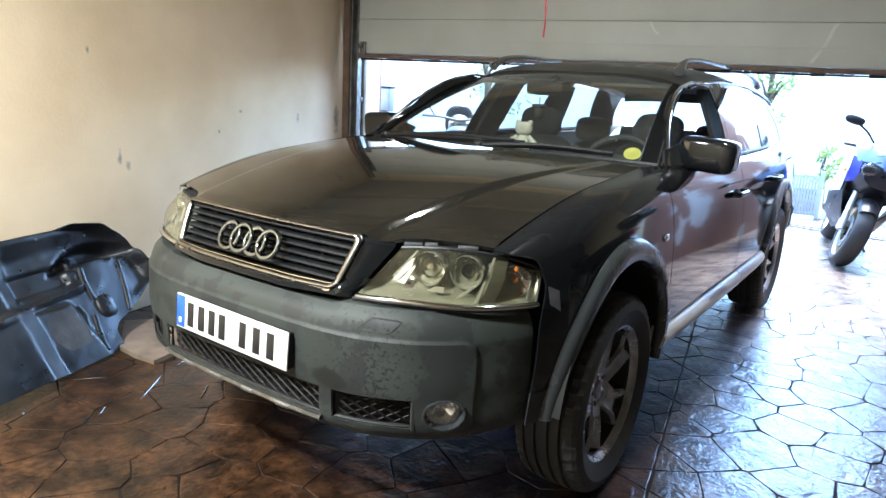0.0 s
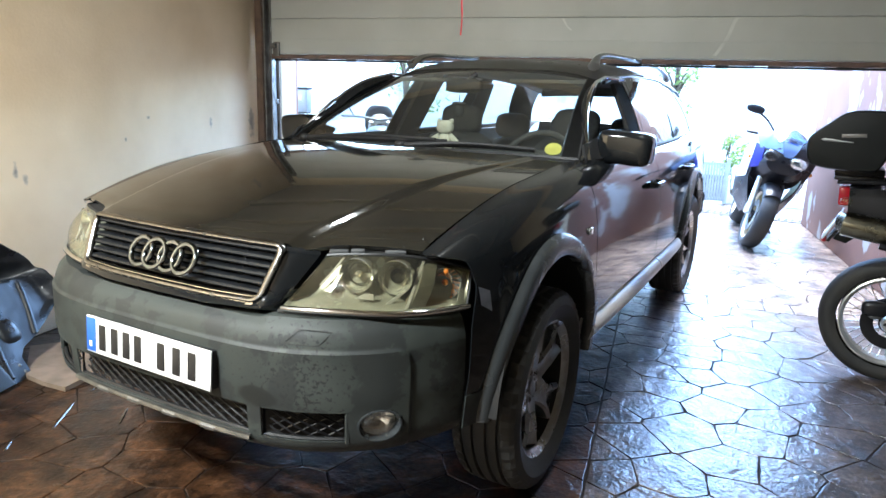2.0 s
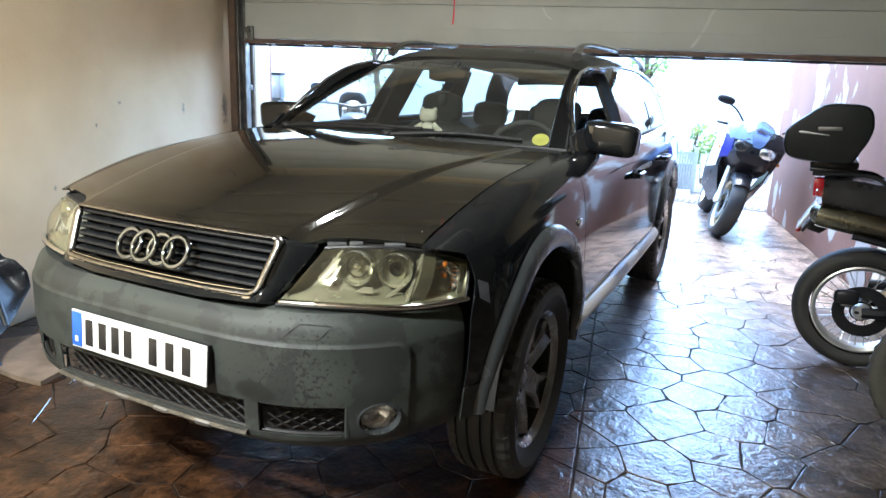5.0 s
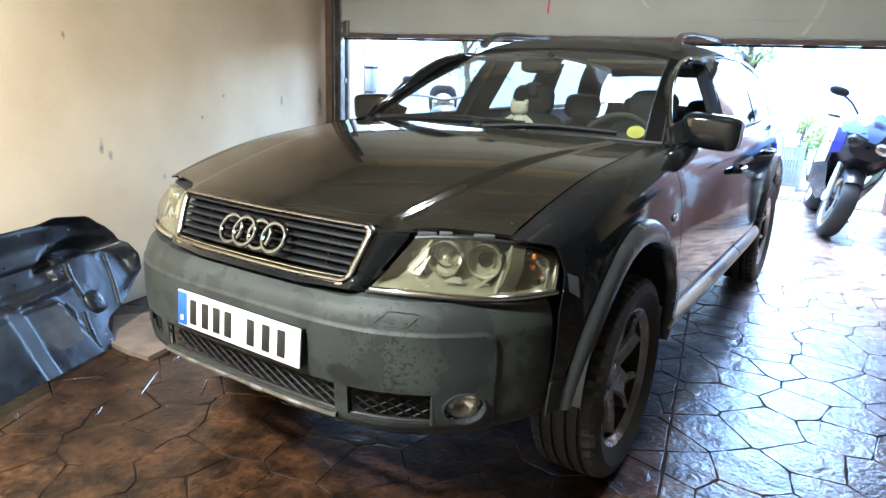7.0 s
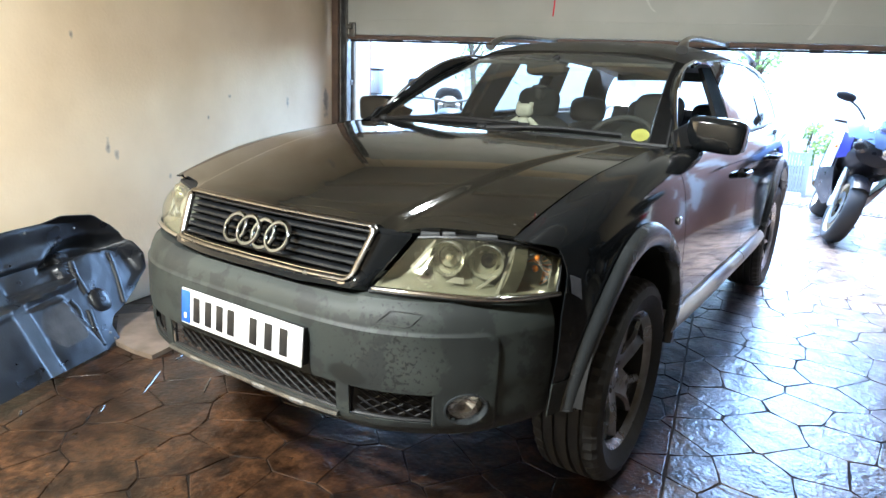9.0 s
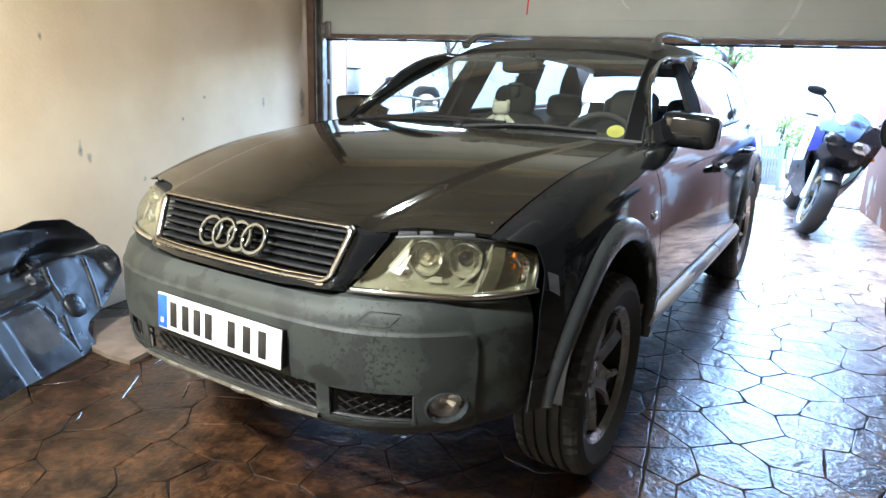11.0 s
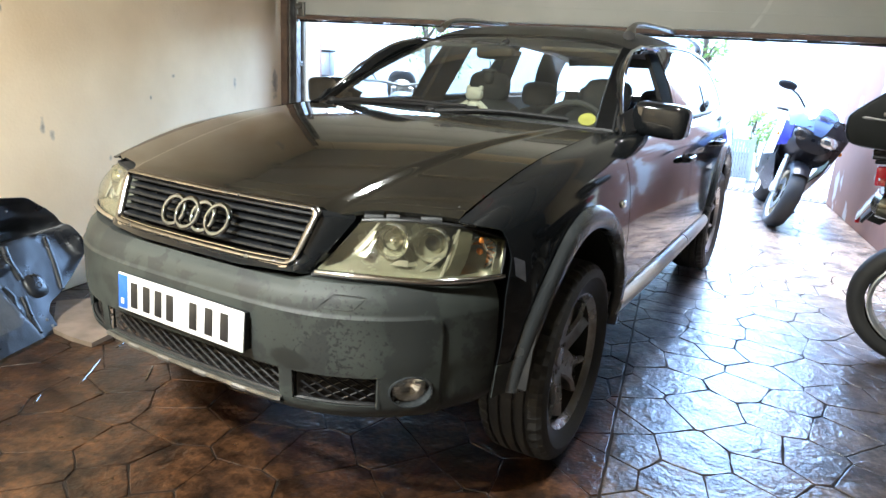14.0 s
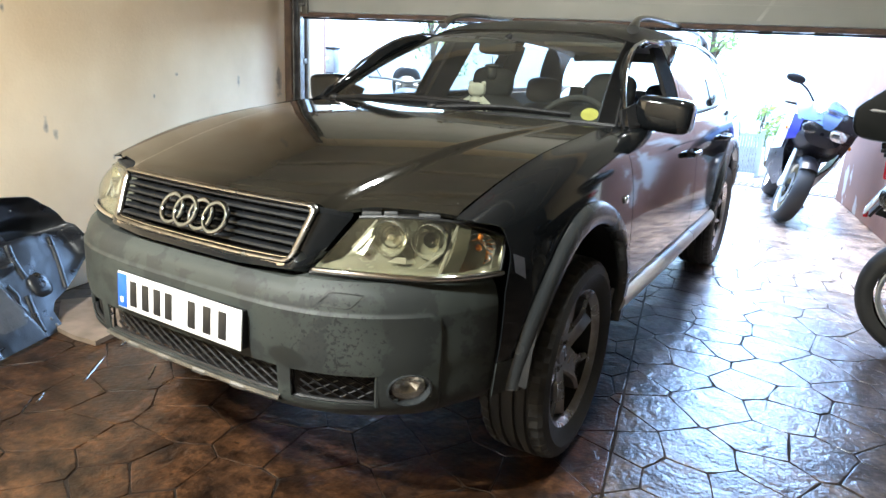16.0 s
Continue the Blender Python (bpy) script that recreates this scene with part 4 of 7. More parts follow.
FWD = Vector((0.30, -0.95, 0.02)).normalized()
BEZEL = mat("pale_lamp_bezel", (0.34, 0.335, 0.28), (0.28, 0.275, 0.23), rough=0.35, metal=0.1, scale=12)
OLIVE = mat("smoked_olive_divider", (0.105, 0.10, 0.072), (0.075, 0.072, 0.05), rough=0.3, scale=8)
TAB = mat("grey_clip_plastic", (0.055, 0.057, 0.058), (0.08, 0.082, 0.083), rough=0.5, scale=30)
for sg in (1, -1):
    fx = (lambda b: b) if sg > 0 else flip_x
    lens, bowl = headlight()
    lamp = part("headlight", fx(bowl), HOUSING, car, "hazy twin headlight with a chrome strip")
    part("headlight_lens", fx(lens), LENSGLASS, lamp, "hazy clear lens")
    for t, k, r, big in ((0.325, 0.58, 0.045, True), (0.572, 0.58, 0.045, False)):
        c = head_at(t, k, 0.046)
        m = place(c, FWD)
        part("reflector", fx(lathe([(-0.050, 0.010), (-0.047, r * 0.40), (-0.034, r * 0.72), (-0.014, r * 0.93), (0.006, r), (0.008, r * 1.015), (0.005, r * 1.03), (-0.03, r * 1.0)], 40, m)), REFLECTOR, lamp, angle=40 if big else 8)
        rb = r * (0.62 if big else 0.42)
        ball = [(-0.026 + rb * 0.9 * math.sin(a), rb * math.cos(a)) for a in np.linspace(0, 1.5, 10)]
        part("projector", fx(lathe(ball, 28, m)), CLEAR if big else SMOKED, lamp)
        part("projector_ring", fx(lathe([(-0.030, rb * 1.0), (-0.020, rb * 1.10), (-0.016, rb * 1.06), (-0.022, rb * 0.98)], 32, m)), STRIPCHROME, lamp)
        part("bulb", fx(blob((0.034, 0.020, 0.020), (-0.018, 0, 0), 1.0, 12, 8, m)), REFLECTOR if big else SMOKED, lamp)
    # pale plates between and beside the cups
    for quad in (((0.185, 0.30), (0.240, 0.26), (0.228, 0.62), (0.210, 0.64)), ((0.395, 0.17), (0.500, 0.15), (0.478, 0.27), (0.425, 0.27)), ((0.585, 0.07), (0.612, 0.07), (0.672, 0.34), (0.652, 0.36)), ((0.680, 0.05), (0.695, 0.05), (0.705, 0.95), (0.690, 0.95)), ((0.955, 0.10), (0.985, 0.10), (0.985, 0.88), (0.955, 0.88))):
        a, b, c, d = quad
        rows = [[head_at(p[0] + (q[0] - p[0]) * w, p[1] + (q[1] - p[1]) * w, 0.040 if p[0] < 0.67 else 0.010) for w in (0, 0.5, 1)] for p, q in ((a, b), (d, c))]
        part("bezel_plate", fx(sheet(rows, 0.003)), BEZEL, lamp, "pale bezel plate")
    c = head_at(0.885, 0.52, 0.035)
    m = place(c, Vector((0.62, -0.78, 0)))
    ind = part("indicator", fx(lathe([(-0.03, 0.008), (-0.024, 0.024), (-0.004, 0.042), (0.002, 0.046), (0.004, 0.043)], 18, m)), FOGBOWL, lamp, label="clear indicator with an amber bulb", angle=6)
    part("indicator_bulb", fx(blob((0.030, 0.018, 0.018), (-0.010, 0, 0), 1.0, 12, 8, m)), AMBER, ind)
    part("indicator_bulb", fx(blob((0.010, 0.014, 0.018), (0.004, 0, 0.034), 1.0, 12, 8, m)), AMBER, ind)
    part("divider", fx(sheet([[head_at(t, k, d) for k in np.linspace(0.03, 0.97, 9)] for t, d in ((0.700, 0.05), (0.706, 0.016), (0.790, 0.016), (0.796, 0.05))])), OLIVE, lamp, "smoked olive divider")
    part("inner_bezel", fx(sheet([[head_at(t + 0.07 * k, k, d) for k in np.linspace(0.42, 0.92, 7)] for t, d in ((0.095, 0.03), (0.102, 0.014), (0.110, 0.03))])), BEZEL, lamp)
    part("chrome_strip", fx(tube([head_at(t, -0.004, -0.011) for t in np.linspace(-0.0, 1, 22)], 0.0080, 10, flat=1.0)), STRIPCHROME, lamp, "bright chrome strip")
    part("strip_seal", fx(tube([head_at(t, -0.075, -0.004) for t in np.linspace(0.0, 1, 22)], 0.006, 8)), BLACKTRIM, lamp)
    part("lens_edge", fx(tube([head_at(t, 1.0, 0.002) for t in np.linspace(0, 1, 20)] + [head_at(1, k, 0.002) for k in np.linspace(0.9, 0, 8)], 0.0045, 6)), BLACKTRIM, lamp)
    # slam panel seen in the gap above the lens
    slam = sheet([[head_at(t, 1.0, 0.004) + Vector((0, o, h)) for t in np.linspace(0.02, 0.90, 16)] for o, h in ((0.0, 0.0), (0.035, -0.004), (0.07, 0.012))])
    part("slam_panel", fx(slam), DARK, car)
    for t, w in ((0.10, 0.05), (0.24, 0.035), (0.50, 0.055), (0.74, 0.05)) if sg > 0 else ():
        part("clip", fx(block((w, 0.022, 0.010), (0, 0, 0), 0.003, Matrix.Translation(head_at(t, 1.0, 0.020) + Vector((0, 0, 0.004))) @ Matrix.Rotation(radians(34), 4, "Z"))), TAB, lamp)


# pale patch low on the wing, painted in place of a window's reflection
wing_patch = sheet([[side(-0.452 + 0.040 * j / 3 + 0.004 * i / 3, 2.98 + 0.52 * i / 3 + 0.20 * j / 3) + Vector((0.0035, -0.002, 0)) for j in range(4)] for i in range(4)])
PATCH = mat("painted_grey_reflection", (0.20, 0.21, 0.24), (0.13, 0.14, 0.17), rough=0.4, scale=30)
part("wing_reflection", wing_patch, PATCH, car, "small pale grey patch standing in for a reflection")


# ---- arches, sills ----
def arch_trim(cy, cz, front):
    """Flared plastic lip over a wheel."""
    rows = []
    for q in np.linspace(0, 1, 49):
        a = math.pi * (0.02 + 0.98 * q) if front else math.pi * q
        ca, sa = math.cos(a), math.sin(a)
        row = []
        for k, o in ((0.0, -0.018), (0.0, 0.010), (0.12, 0.021), (0.55, 0.024), (0.88, 0.016), (1.0, 0.001)):
            nar = min(1.0, 0.86 + 0.14 * q / 0.16)
            ry = ARCH_IN[0] + (ARCH_OUT[0] - ARCH_IN[0]) * k * nar
            rz = ARCH_IN[1] + (ARCH_OUT[1] - ARCH_IN[1]) * k
            y, z = cy - ry * ca, cz + rz * sa
            x = side(y, float(np.interp(z, (0.40, 0.55, 0.70, 0.85, 0.92), (6, 5, 4, 3, 2.5)))).x
            row.append(Vector((x + o, y, z)))
        rows.append(row)
    # straight legs down to the bumper or sill
    leg = lambda r, dz: [Vector((p.x - 0.02 * (dz / 0.1), p.y, p.z - dz)) for p in r]
    out = rows + [leg(rows[-1], 0.02)]
    return sheet(out, 0.004)


for cy, cz in ARCH:
    both("arch_trim", lambda: arch_trim(cy, cz, cy < 1), GREYTRIM, car, "grey plastic wheel arch trim", angle=50)


def liner_arc(cy, cz):
    rows = []
    for x in (0.52, 0.70, 0.875):
        rows.append([Vector((x, cy - 0.425 * math.cos(a), cz + 0.445 * math.sin(a))) for a in np.linspace(0.10, math.pi - 0.10, 25)])
    bm = sheet(rows)
    n = 24
    c = [bm.verts.new((0.52, cy - 0.43 * math.cos(a), cz + 0.45 * math.sin(a))) for a in np.linspace(-0.3, math.pi + 0.3, n)]
    bm.faces.new(c)
    return bm


for cy, cz in ARCH:
    both("wheel_liner", lambda: liner_arc(cy, cz), DARK, car)


def sill(y0, y1):
    ys = np.linspace(y0, y1, 20)
    prof = ((0.862, 0.470), (0.894, 0.464), (0.912, 0.450), (0.920, 0.430), (0.914, 0.405), (0.900, 0.388), (0.85, 0.385))
    rows = []
    for x, z in prof:
        rows.append([Vector((x - 0.010 * (abs(y - 1.35) / 0.95) ** 3, y, z)) for y in ys])
    bm = sheet(rows)
    bm.verts.ensure_lookup_table()
    for j in (0, len(ys) - 1):
        bm.faces.new([bm.verts[i * len(ys) + j] for i in range(len(prof))])
    return bm


both("bumper_return", lambda: sheet([[side(y, 5.0) + Vector((-0.002 - 0.008 * k, 0, 0.492 - 0.098 * k - side(y, 5.0).z)) for y in np.linspace(-0.490, -0.425, 6)] for k in np.linspace(0, 1, 6)], 0.004), BUMPER, car, "grey bumper end below the wing")
both("sill", lambda: sill(0.40, 1.62), SILLMAT, car, "pale grey plastic sill")
both("sill", lambda: sill(1.635, 2.30), SILLMAT, car, "pale grey plastic sill")
part("underbody", block((1.20, 3.5, 0.08), (0, 1.75, 0.30), 0.02), DARK, car)
part("engine_bay", block((1.0, 0.95, 0.40), (0, -0.14, 0.58), 0.03), DARK, car)
part("bulkhead", block((1.45, 0.05, 0.70), (0, 0.52, 0.66), 0.01), DARK, car)

# ---- greenhouse ----
WS_LO = [(0.0, 0.455, 1.066), (0.25, 0.475, 1.066), (0.51, 0.525, 1.063), (0.735, 0.595, 1.054)]
WS_HI = [(0.0, 1.235, 1.426), (0.20, 1.245, 1.423), (0.41, 1.275, 1.411), (0.580, 1.312, 1.382)]
wl, wh = spline(WS_LO, 17), spline(WS_HI, 17)
wl = [Vector((-p.x, p.y, p.z)) for p in wl[:0:-1]] + wl
wh = [Vector((-p.x, p.y, p.z)) for p in wh[:0:-1]] + wh


def ws_at(i, k):
    p = wl[i].lerp(wh[i], k)
    return p + Vector((0, -0.40, 0.92)) * 0.030 * math.sin(math.pi * k)


screen = part("windscreen", sheet([[ws_at(i, k) for i in range(33)] for k in np.linspace(0, 1, 13)]), WSGLASS, car, "clear windscreen with dust and a yellow sticker")
FRIT = mat("black_glass_print", (0.003, 0.003, 0.003), (0.005, 0.005, 0.005), rough=0.5, spec=0.08, scale=20)
STICK = mat("yellow_sticker", (0.30, 0.31, 0.06), (0.24, 0.24, 0.04), rough=0.5, scale=20)
rows = []
for r in (0.001, 0.5, 1.0):
    row = []
    for a in np.linspace(0, 2 * math.pi, 25):
        fi, fk = 29.55 + 0.80 * r * math.cos(a), 0.068 + 0.052 * r * math.sin(a)
        i = int(fi)
        row.append(ws_at(i, fk).lerp(ws_at(min(i + 1, 32), fk), fi - i) + Vector((0, -0.003, 0.004)))
    rows.append(row)
for a, b in ((30.5, 32.0), (0.0, 1.2)):
    fr = [[(ws_at(min(int(f), 31), k).lerp(ws_at(min(int(f), 31) + 1, k), f - min(int(f), 31))) + Vector((0, -0.003, 0.004)) for f in np.linspace(a, b, 4)] for k in np.linspace(0, 1, 13)]
    part("frit_band", sheet(fr), FRIT, screen, "black printed edge of the glass")
# added line in place of the lit edge of the inner pillar trim
part("trim_edge_line", tube([ws_at(30, k).lerp(ws_at(31, k), 0.45) + Vector((0, -0.003, 0.005)) for k in np.linspace(0.02, 0.97, 14)], 0.0035, 6), GREYTRIM, screen, "pale line for the lit pillar trim edge, along the black band")
part("sticker", sheet(rows), STICK, screen, "round yellow sticker")
part("screen_seal", tube([ws_at(i, 0) for i in range(0, 33)] , 0.010, 6), BLACKTRIM, screen)
part("screen_seal", tube([ws_at(32, k) for k in np.linspace(0, 1, 12)], 0.006, 6), BLACKTRIM, screen)
part("screen_seal", tube([ws_at(0, k) for k in np.linspace(0, 1, 12)], 0.006, 6), BLACKTRIM, screen)

# cowl between bonnet and glass
rows = []
for o, h in ((0.0, -0.004), (0.02, -0.014), (0.05, -0.010), (0.09, 0.004)):
    row = []
    for j in range(41):
        s = -1 + 2 * j / 40
        y0 = 0.37 + 0.09 * abs(s) ** 2.5 - 0.02
        p = Vector((s * 0.70, y0, bonnet_z(s * 0.70, y0) - 0.012))
        q = ws_at(int(round(j * 32 / 40)), 0.0)
        row.append(p.lerp(q, o / 0.09) + Vector((0, 0, h if 0 < o < 0.09 else 0)))
    rows.append(row)
part("cowl", sheet(rows, 0.004), BLACKTRIM, car, "black plastic cowl")

ROOF_Y = (1.235, 1.40, 1.70, 2.20, 2.80, 3.30, 3.58)
ROOF_Z = (1.432, 1.474, 1.505, 1.512, 1.496, 1.456, 1.415)


def roof_at(y, s):
    z = float(cubic(ROOF_Y, ROOF_Z, y))
    w = float(np.interp(y, (1.2, 1.5, 2.5, 3.58), (0.585, 0.605, 0.605, 0.57)))
    a = abs(s)
    return Vector((s * w, y, z - 0.028 * a ** 2 - 0.055 * a ** 6))


def roof_front(s):
    return 1.235 + 0.085 * abs(s) ** 2.2


rows = []
for i in range(31):
    t = i / 30
    rows.append([roof_at(roof_front(s) + (3.58 - roof_front(s)) * t, s) for s in np.linspace(-1, 1, 31)])
part("roof", sheet(rows, 0.010), ROOFPAINT, car, "dusty black roof")
part("headliner", sheet([[p - Vector((0, -0.0, 0.035)) for p in r[2:-2]] for r in rows[1:]], 0.004), LINING, car)


def waist(y):
    return side(max(y, 0.52), 0) + Vector((-0.012, 0, 0))


def top_edge(y):
    return roof_at(max(1.32, min(y, 3.58)), 1.0) + Vector((0.004, 0, -0.008))


A_LINE = spline([(0.771, 0.607, 1.043), (0.702, 0.756, 1.166), (0.651, 0.925, 1.287), (0.619, 1.135, 1.368), (0.606, 1.42, 1.408)], 41)


def a_line(k):
    """Front edge of the side window frame, from the mirror up to the roof."""
    return Vector(A_LINE[int(round(40 * k))])


def a_pillar():
    rows = []
    for k in np.linspace(0, 1, 21):
        inner = ws_at(32, k)
        outer = a_line(k * 0.84)
        if k < 0.02:
            outer = Vector((0.776, 0.545, 1.046))
        mid = inner.lerp(outer, 0.55) + Vector((0.5, -0.5, 0.6)).normalized() * 0.013
        rows.append([inner + Vector((-0.02, 0.03, -0.02)), inner, inner.lerp(mid, 0.6), mid, outer.lerp(mid, 0.4), outer, outer + Vector((-0.03, 0.03, -0.01))])
    return sheet(rows, wrap=True)


both("pillar", a_pillar, PAINT, car, angle=50)


def side_face(ya, yb, k0, k1, lean_a=0.0, lean_b=0.0, off=0.0, ny=8):
    """Part of the side above the waist, between two lengths."""
    rows = []
    for k in np.linspace(k0, k1, 8):
        row = []
        for j in range(ny + 1):
            y = ya + (yb - ya) * j / ny + (lean_a + (lean_b - lean_a) * j / ny) * k
            a, b = waist(y), top_edge(y)
            p = a.lerp(b, k) + Vector((0.018 * math.sin(math.pi * k) + off, 0, 0))
            row.append(p)
        rows.append(row)
    return rows


def front_window():
    rows = []
    for k in np.linspace(0.0, 0.97, 14):
        zt = 1.048 + (1.404 - 1.048) * k
        ks = min(range(41), key=lambda q: abs(a_line(q / 40).z - zt))
        y0 = a_line(ks / 40).y
        row = []
        for j in range(9):
            y = y0 + (1.52 + 0.10 * k - y0) * j / 8
            a, b = waist(y), top_edge(y)
            x = a.x + (b.x - a.x) * k + 0.018 * math.sin(math.pi * k)
            row.append(Vector((a_line(ks / 40).x + (x - a_line(ks / 40).x) * min(1, j / 4), y, zt)))
        rows.append(row)
    return rows


for sg, (fd, rd) in zip((1, -1), zip(front_doors, rear_doors)):
    fx = (lambda b: b) if sg > 0 else flip_x
    fw = front_window()        # both front panes are wound down
    edge = [r[0] for r in fw] + fw[-1][1:]
    part("window_trim", fx(tube([p + Vector((0.008, -0.003, 0.004)) for p in edge], 0.0085, 8)), STRIPCHROME, fd, "thin bright window strip")
    part("waist_strip", fx(tube([waist(y) + Vector((0.012, 0, 0.004)) for y in np.linspace(0.60, 1.545, 14)], 0.009, 6)), BLACKTRIM, fd)
    part("window_frame", fx(sheet(side_face(1.50, 1.548, 0, 1, 0.10, 0.10, 0.004), 0.006)), PAINT, fd)
    part("window_frame", fx(sheet(side_face(1.554, 1.74, 0, 1, 0.10, 0.10, 0.004), 0.006)), PAINT, rd)
    part("window", fx(sheet(side_face(1.74, 2.38, 0, 0.95, 0.10, 0.02))), SIDEGLASS, rd, "clear rear side window")
    part("window_frame", fx(sheet(side_face(2.38, 2.52, 0, 1, 0.02, 0.04, 0.004), 0.006)), PAINT, rd)
    part("waist_strip", fx(tube([waist(y) + Vector((0.012, 0, 0.004)) for y in np.linspace(1.56, 2.515, 12)], 0.009, 6)), BLACKTRIM, rd)
    part("window_trim", fx(sheet(side_face(1.554, 2.5, 0.94, 1.0, 0, 0, 0.004), 0.006)), ALU, rd, "bright window strip")
    part("pillar", fx(sheet(side_face(2.526, 2.62, 0, 1, 0.04, 0.04, 0.003), 0.006)), PAINT, car)
    part("quarter_window", fx(sheet(side_face(2.62, 3.28, 0, 0.95, 0.04, -0.20))), SIDEGLASS, car, "dark rear quarter window")
    part("pillar", fx(sheet(side_face(3.28, 3.60, 0, 1, -0.20, -0.06, 0.003), 0.006)), PAINT, car)
    part("roof_gutter", fx(tube([top_edge(y) + Vector((0.004, 0, 0.006)) for y in np.linspace(1.34, 3.56, 24)], 0.010, 6)), PAINT, car)
    # handles
    for d, y in ((fd, 1.40), (rd, 2.34)):
        h = side(y, 2.75)
        hp = [Vector((side(y + q, 2.75).x + o, y + q, h.z + 0.004)) for q, o in ((-0.095, 0.0), (-0.075, 0.030), (0, 0.036), (0.075, 0.030), (0.095, 0.0))]
        part("handle", fx(tube(spline(hp, 17), 0.0125, 8, flat=1.2)), PAINT, d, "black door handle")
        part("handle_cup", fx(blob((0.008, 0.12, 0.046), (h.x + 0.001, y, h.z), 0.8, 16, 8)), DARK, d)
        part("lock", fx(lathe([(-0.01, 0.011), (0.006, 0.011), (0.008, 0.006)], 14, Matrix.Translation((h.x + 0.004, y + 0.12, h.z + 0.004)), cap=True)), ALU, d)
    # mirror
    mir = part("door_mirror", fx(blob((0.226, 0.140, 0.138), (0, 0, 0), 0.36, 36, 20, pose(0.866, 0.826, 1.100, 0, 4, 0))), PAINT, fd, "black door mirror")
    part("mirror_foot", fx(tube(spline([(0.738, 0.80, 1.066), (0.770, 0.808, 1.072), (0.80, 0.815, 1.080)], 6), [0.030, 0.026, 0.024, 0.024, 0.028, 0.034], 10)), BLACKTRIM, mir)
    part("mirror_glass", fx(block((0.185, 0.004, 0.11), (0.866, 0.902, 1.100), 0.001)), CHROME, mir)
    part("corner_cover", fx(sheet([[Vector((0.772, 0.58, 1.045)), Vector((0.786, 0.76, 1.046)), Vector((0.794, 0.95, 1.048))], [Vector((0.742, 0.64, 1.115)), Vector((0.752, 0.80, 1.14)), Vector((0.760, 0.955, 1.10))]], 0.012)), BLACKTRIM, fd)
    # side repeater
    rp = side(0.33, 3.15)
    part("side_repeater", fx(blob((0.016, 0.045, 0.028), (rp.x + 0.002, rp.y, rp.z), 0.7, 16, 8)), FOGBOWL, car, "small clear side repeater")
    # roof rail
    rr = [(0.535, 1.375, 1.452), (0.528, 1.43, 1.482), (0.520, 1.52, 1.510), (0.518, 1.75, 1.526), (0.518, 2.4, 1.534), (0.515, 3.0, 1.518), (0.512, 3.25, 1.490), (0.51, 3.34, 1.45)]
    pts = spline(rr, 40)
    rad = [0.030 - 0.013 * min(1, i / 9) if i < 12 else (0.017 if i < 32 else 0.017 + 0.012 * (i - 32) / 8) for i in range(40)]
    part("roof_rail", fx(tube(pts, rad, 10, flat=0.8)), ALU, car, "silver roof rail")

# rear end
rows = []
for k in np.linspace(0, 1, 12):
    y = float(np.interp(k, (0, 0.45, 0.55, 0.8, 1), (3.58, 3.80, 3.84, 3.86, 3.82)))
    z = float(np.interp(k, (0, 0.45, 0.55, 0.8, 1), (1.395, 1.10, 1.04, 0.70, 0.45)))
    w = float(np.interp(k, (0, 0.45, 0.55, 0.8, 1), (0.56, 0.62, 0.64, 0.74, 0.72)))
    rows.append([Vector((s * w, y - 0.08 * abs(s) ** 3, z)) for s in np.linspace(-1, 1, 21)])
tail = part("tailgate", sheet(rows[5:], 0.01), PAINT, car)
part("tailgate_lining", sheet([[Vector((x, 3.54 - 0.10 * abs(x) ** 3, z - 0.10 * abs(x) ** 3)) for x in np.linspace(-0.54, 0.54, 13)] for z in (1.392, 1.345, 1.315)], 0.012), LINING, tail)
part("rear_window", sheet(rows[:6]), SIDEGLASS, tail, "rear window")
part("rear_bumper", sheet([[Vector((s * (0.80 + o), 3.86 - 0.12 * abs(s) ** 4 + o, z)) for s in np.linspace(-1, 1, 25)] for z, o in ((0.62, 0.0), (0.56, 0.03), (0.42, 0.02), (0.36, -0.02))], 0.01), GREYTRIM, car)

# wipers
for x0, x1, k1 in ((-0.50, 0.16, 0.055), (0.04, 0.50, 0.03)):
    p0 = ws_at(int(16 + 16 * x0 / 0.665), 0.0) + Vector((0, -0.02, 0.010))
    p1 = ws_at(int(16 + 16 * x1 / 0.665), k1) + Vector((0, -0.012, 0.014))
    mid = p0.lerp(p1, 0.5) + Vector((0, -0.012, 0.016))
    w = part("wiper", tube(spline([p0, mid, p1], 14), [0.013] * 4 + [0.009] * 10, 8), BLACKTRIM, car, "black windscreen wiper")
    part("wiper_pivot", blob((0.05, 0.05, 0.035), p0 + Vector((0, 0, 0.004)), 0.8, 14, 8), BLACKTRIM, w)
    q = [ws_at(int(16 + 16 * x / 0.665), k) + Vector((0, -0.008, 0.008)) for x, k in ((x0 + 0.05, 0.012), ((x0 + x1) / 2, 0.035), (x1 + 0.03, k1 + 0.005))]
    part("wiper_blade", tube(spline(q, 14), 0.010, 6), BLACKTRIM, w)

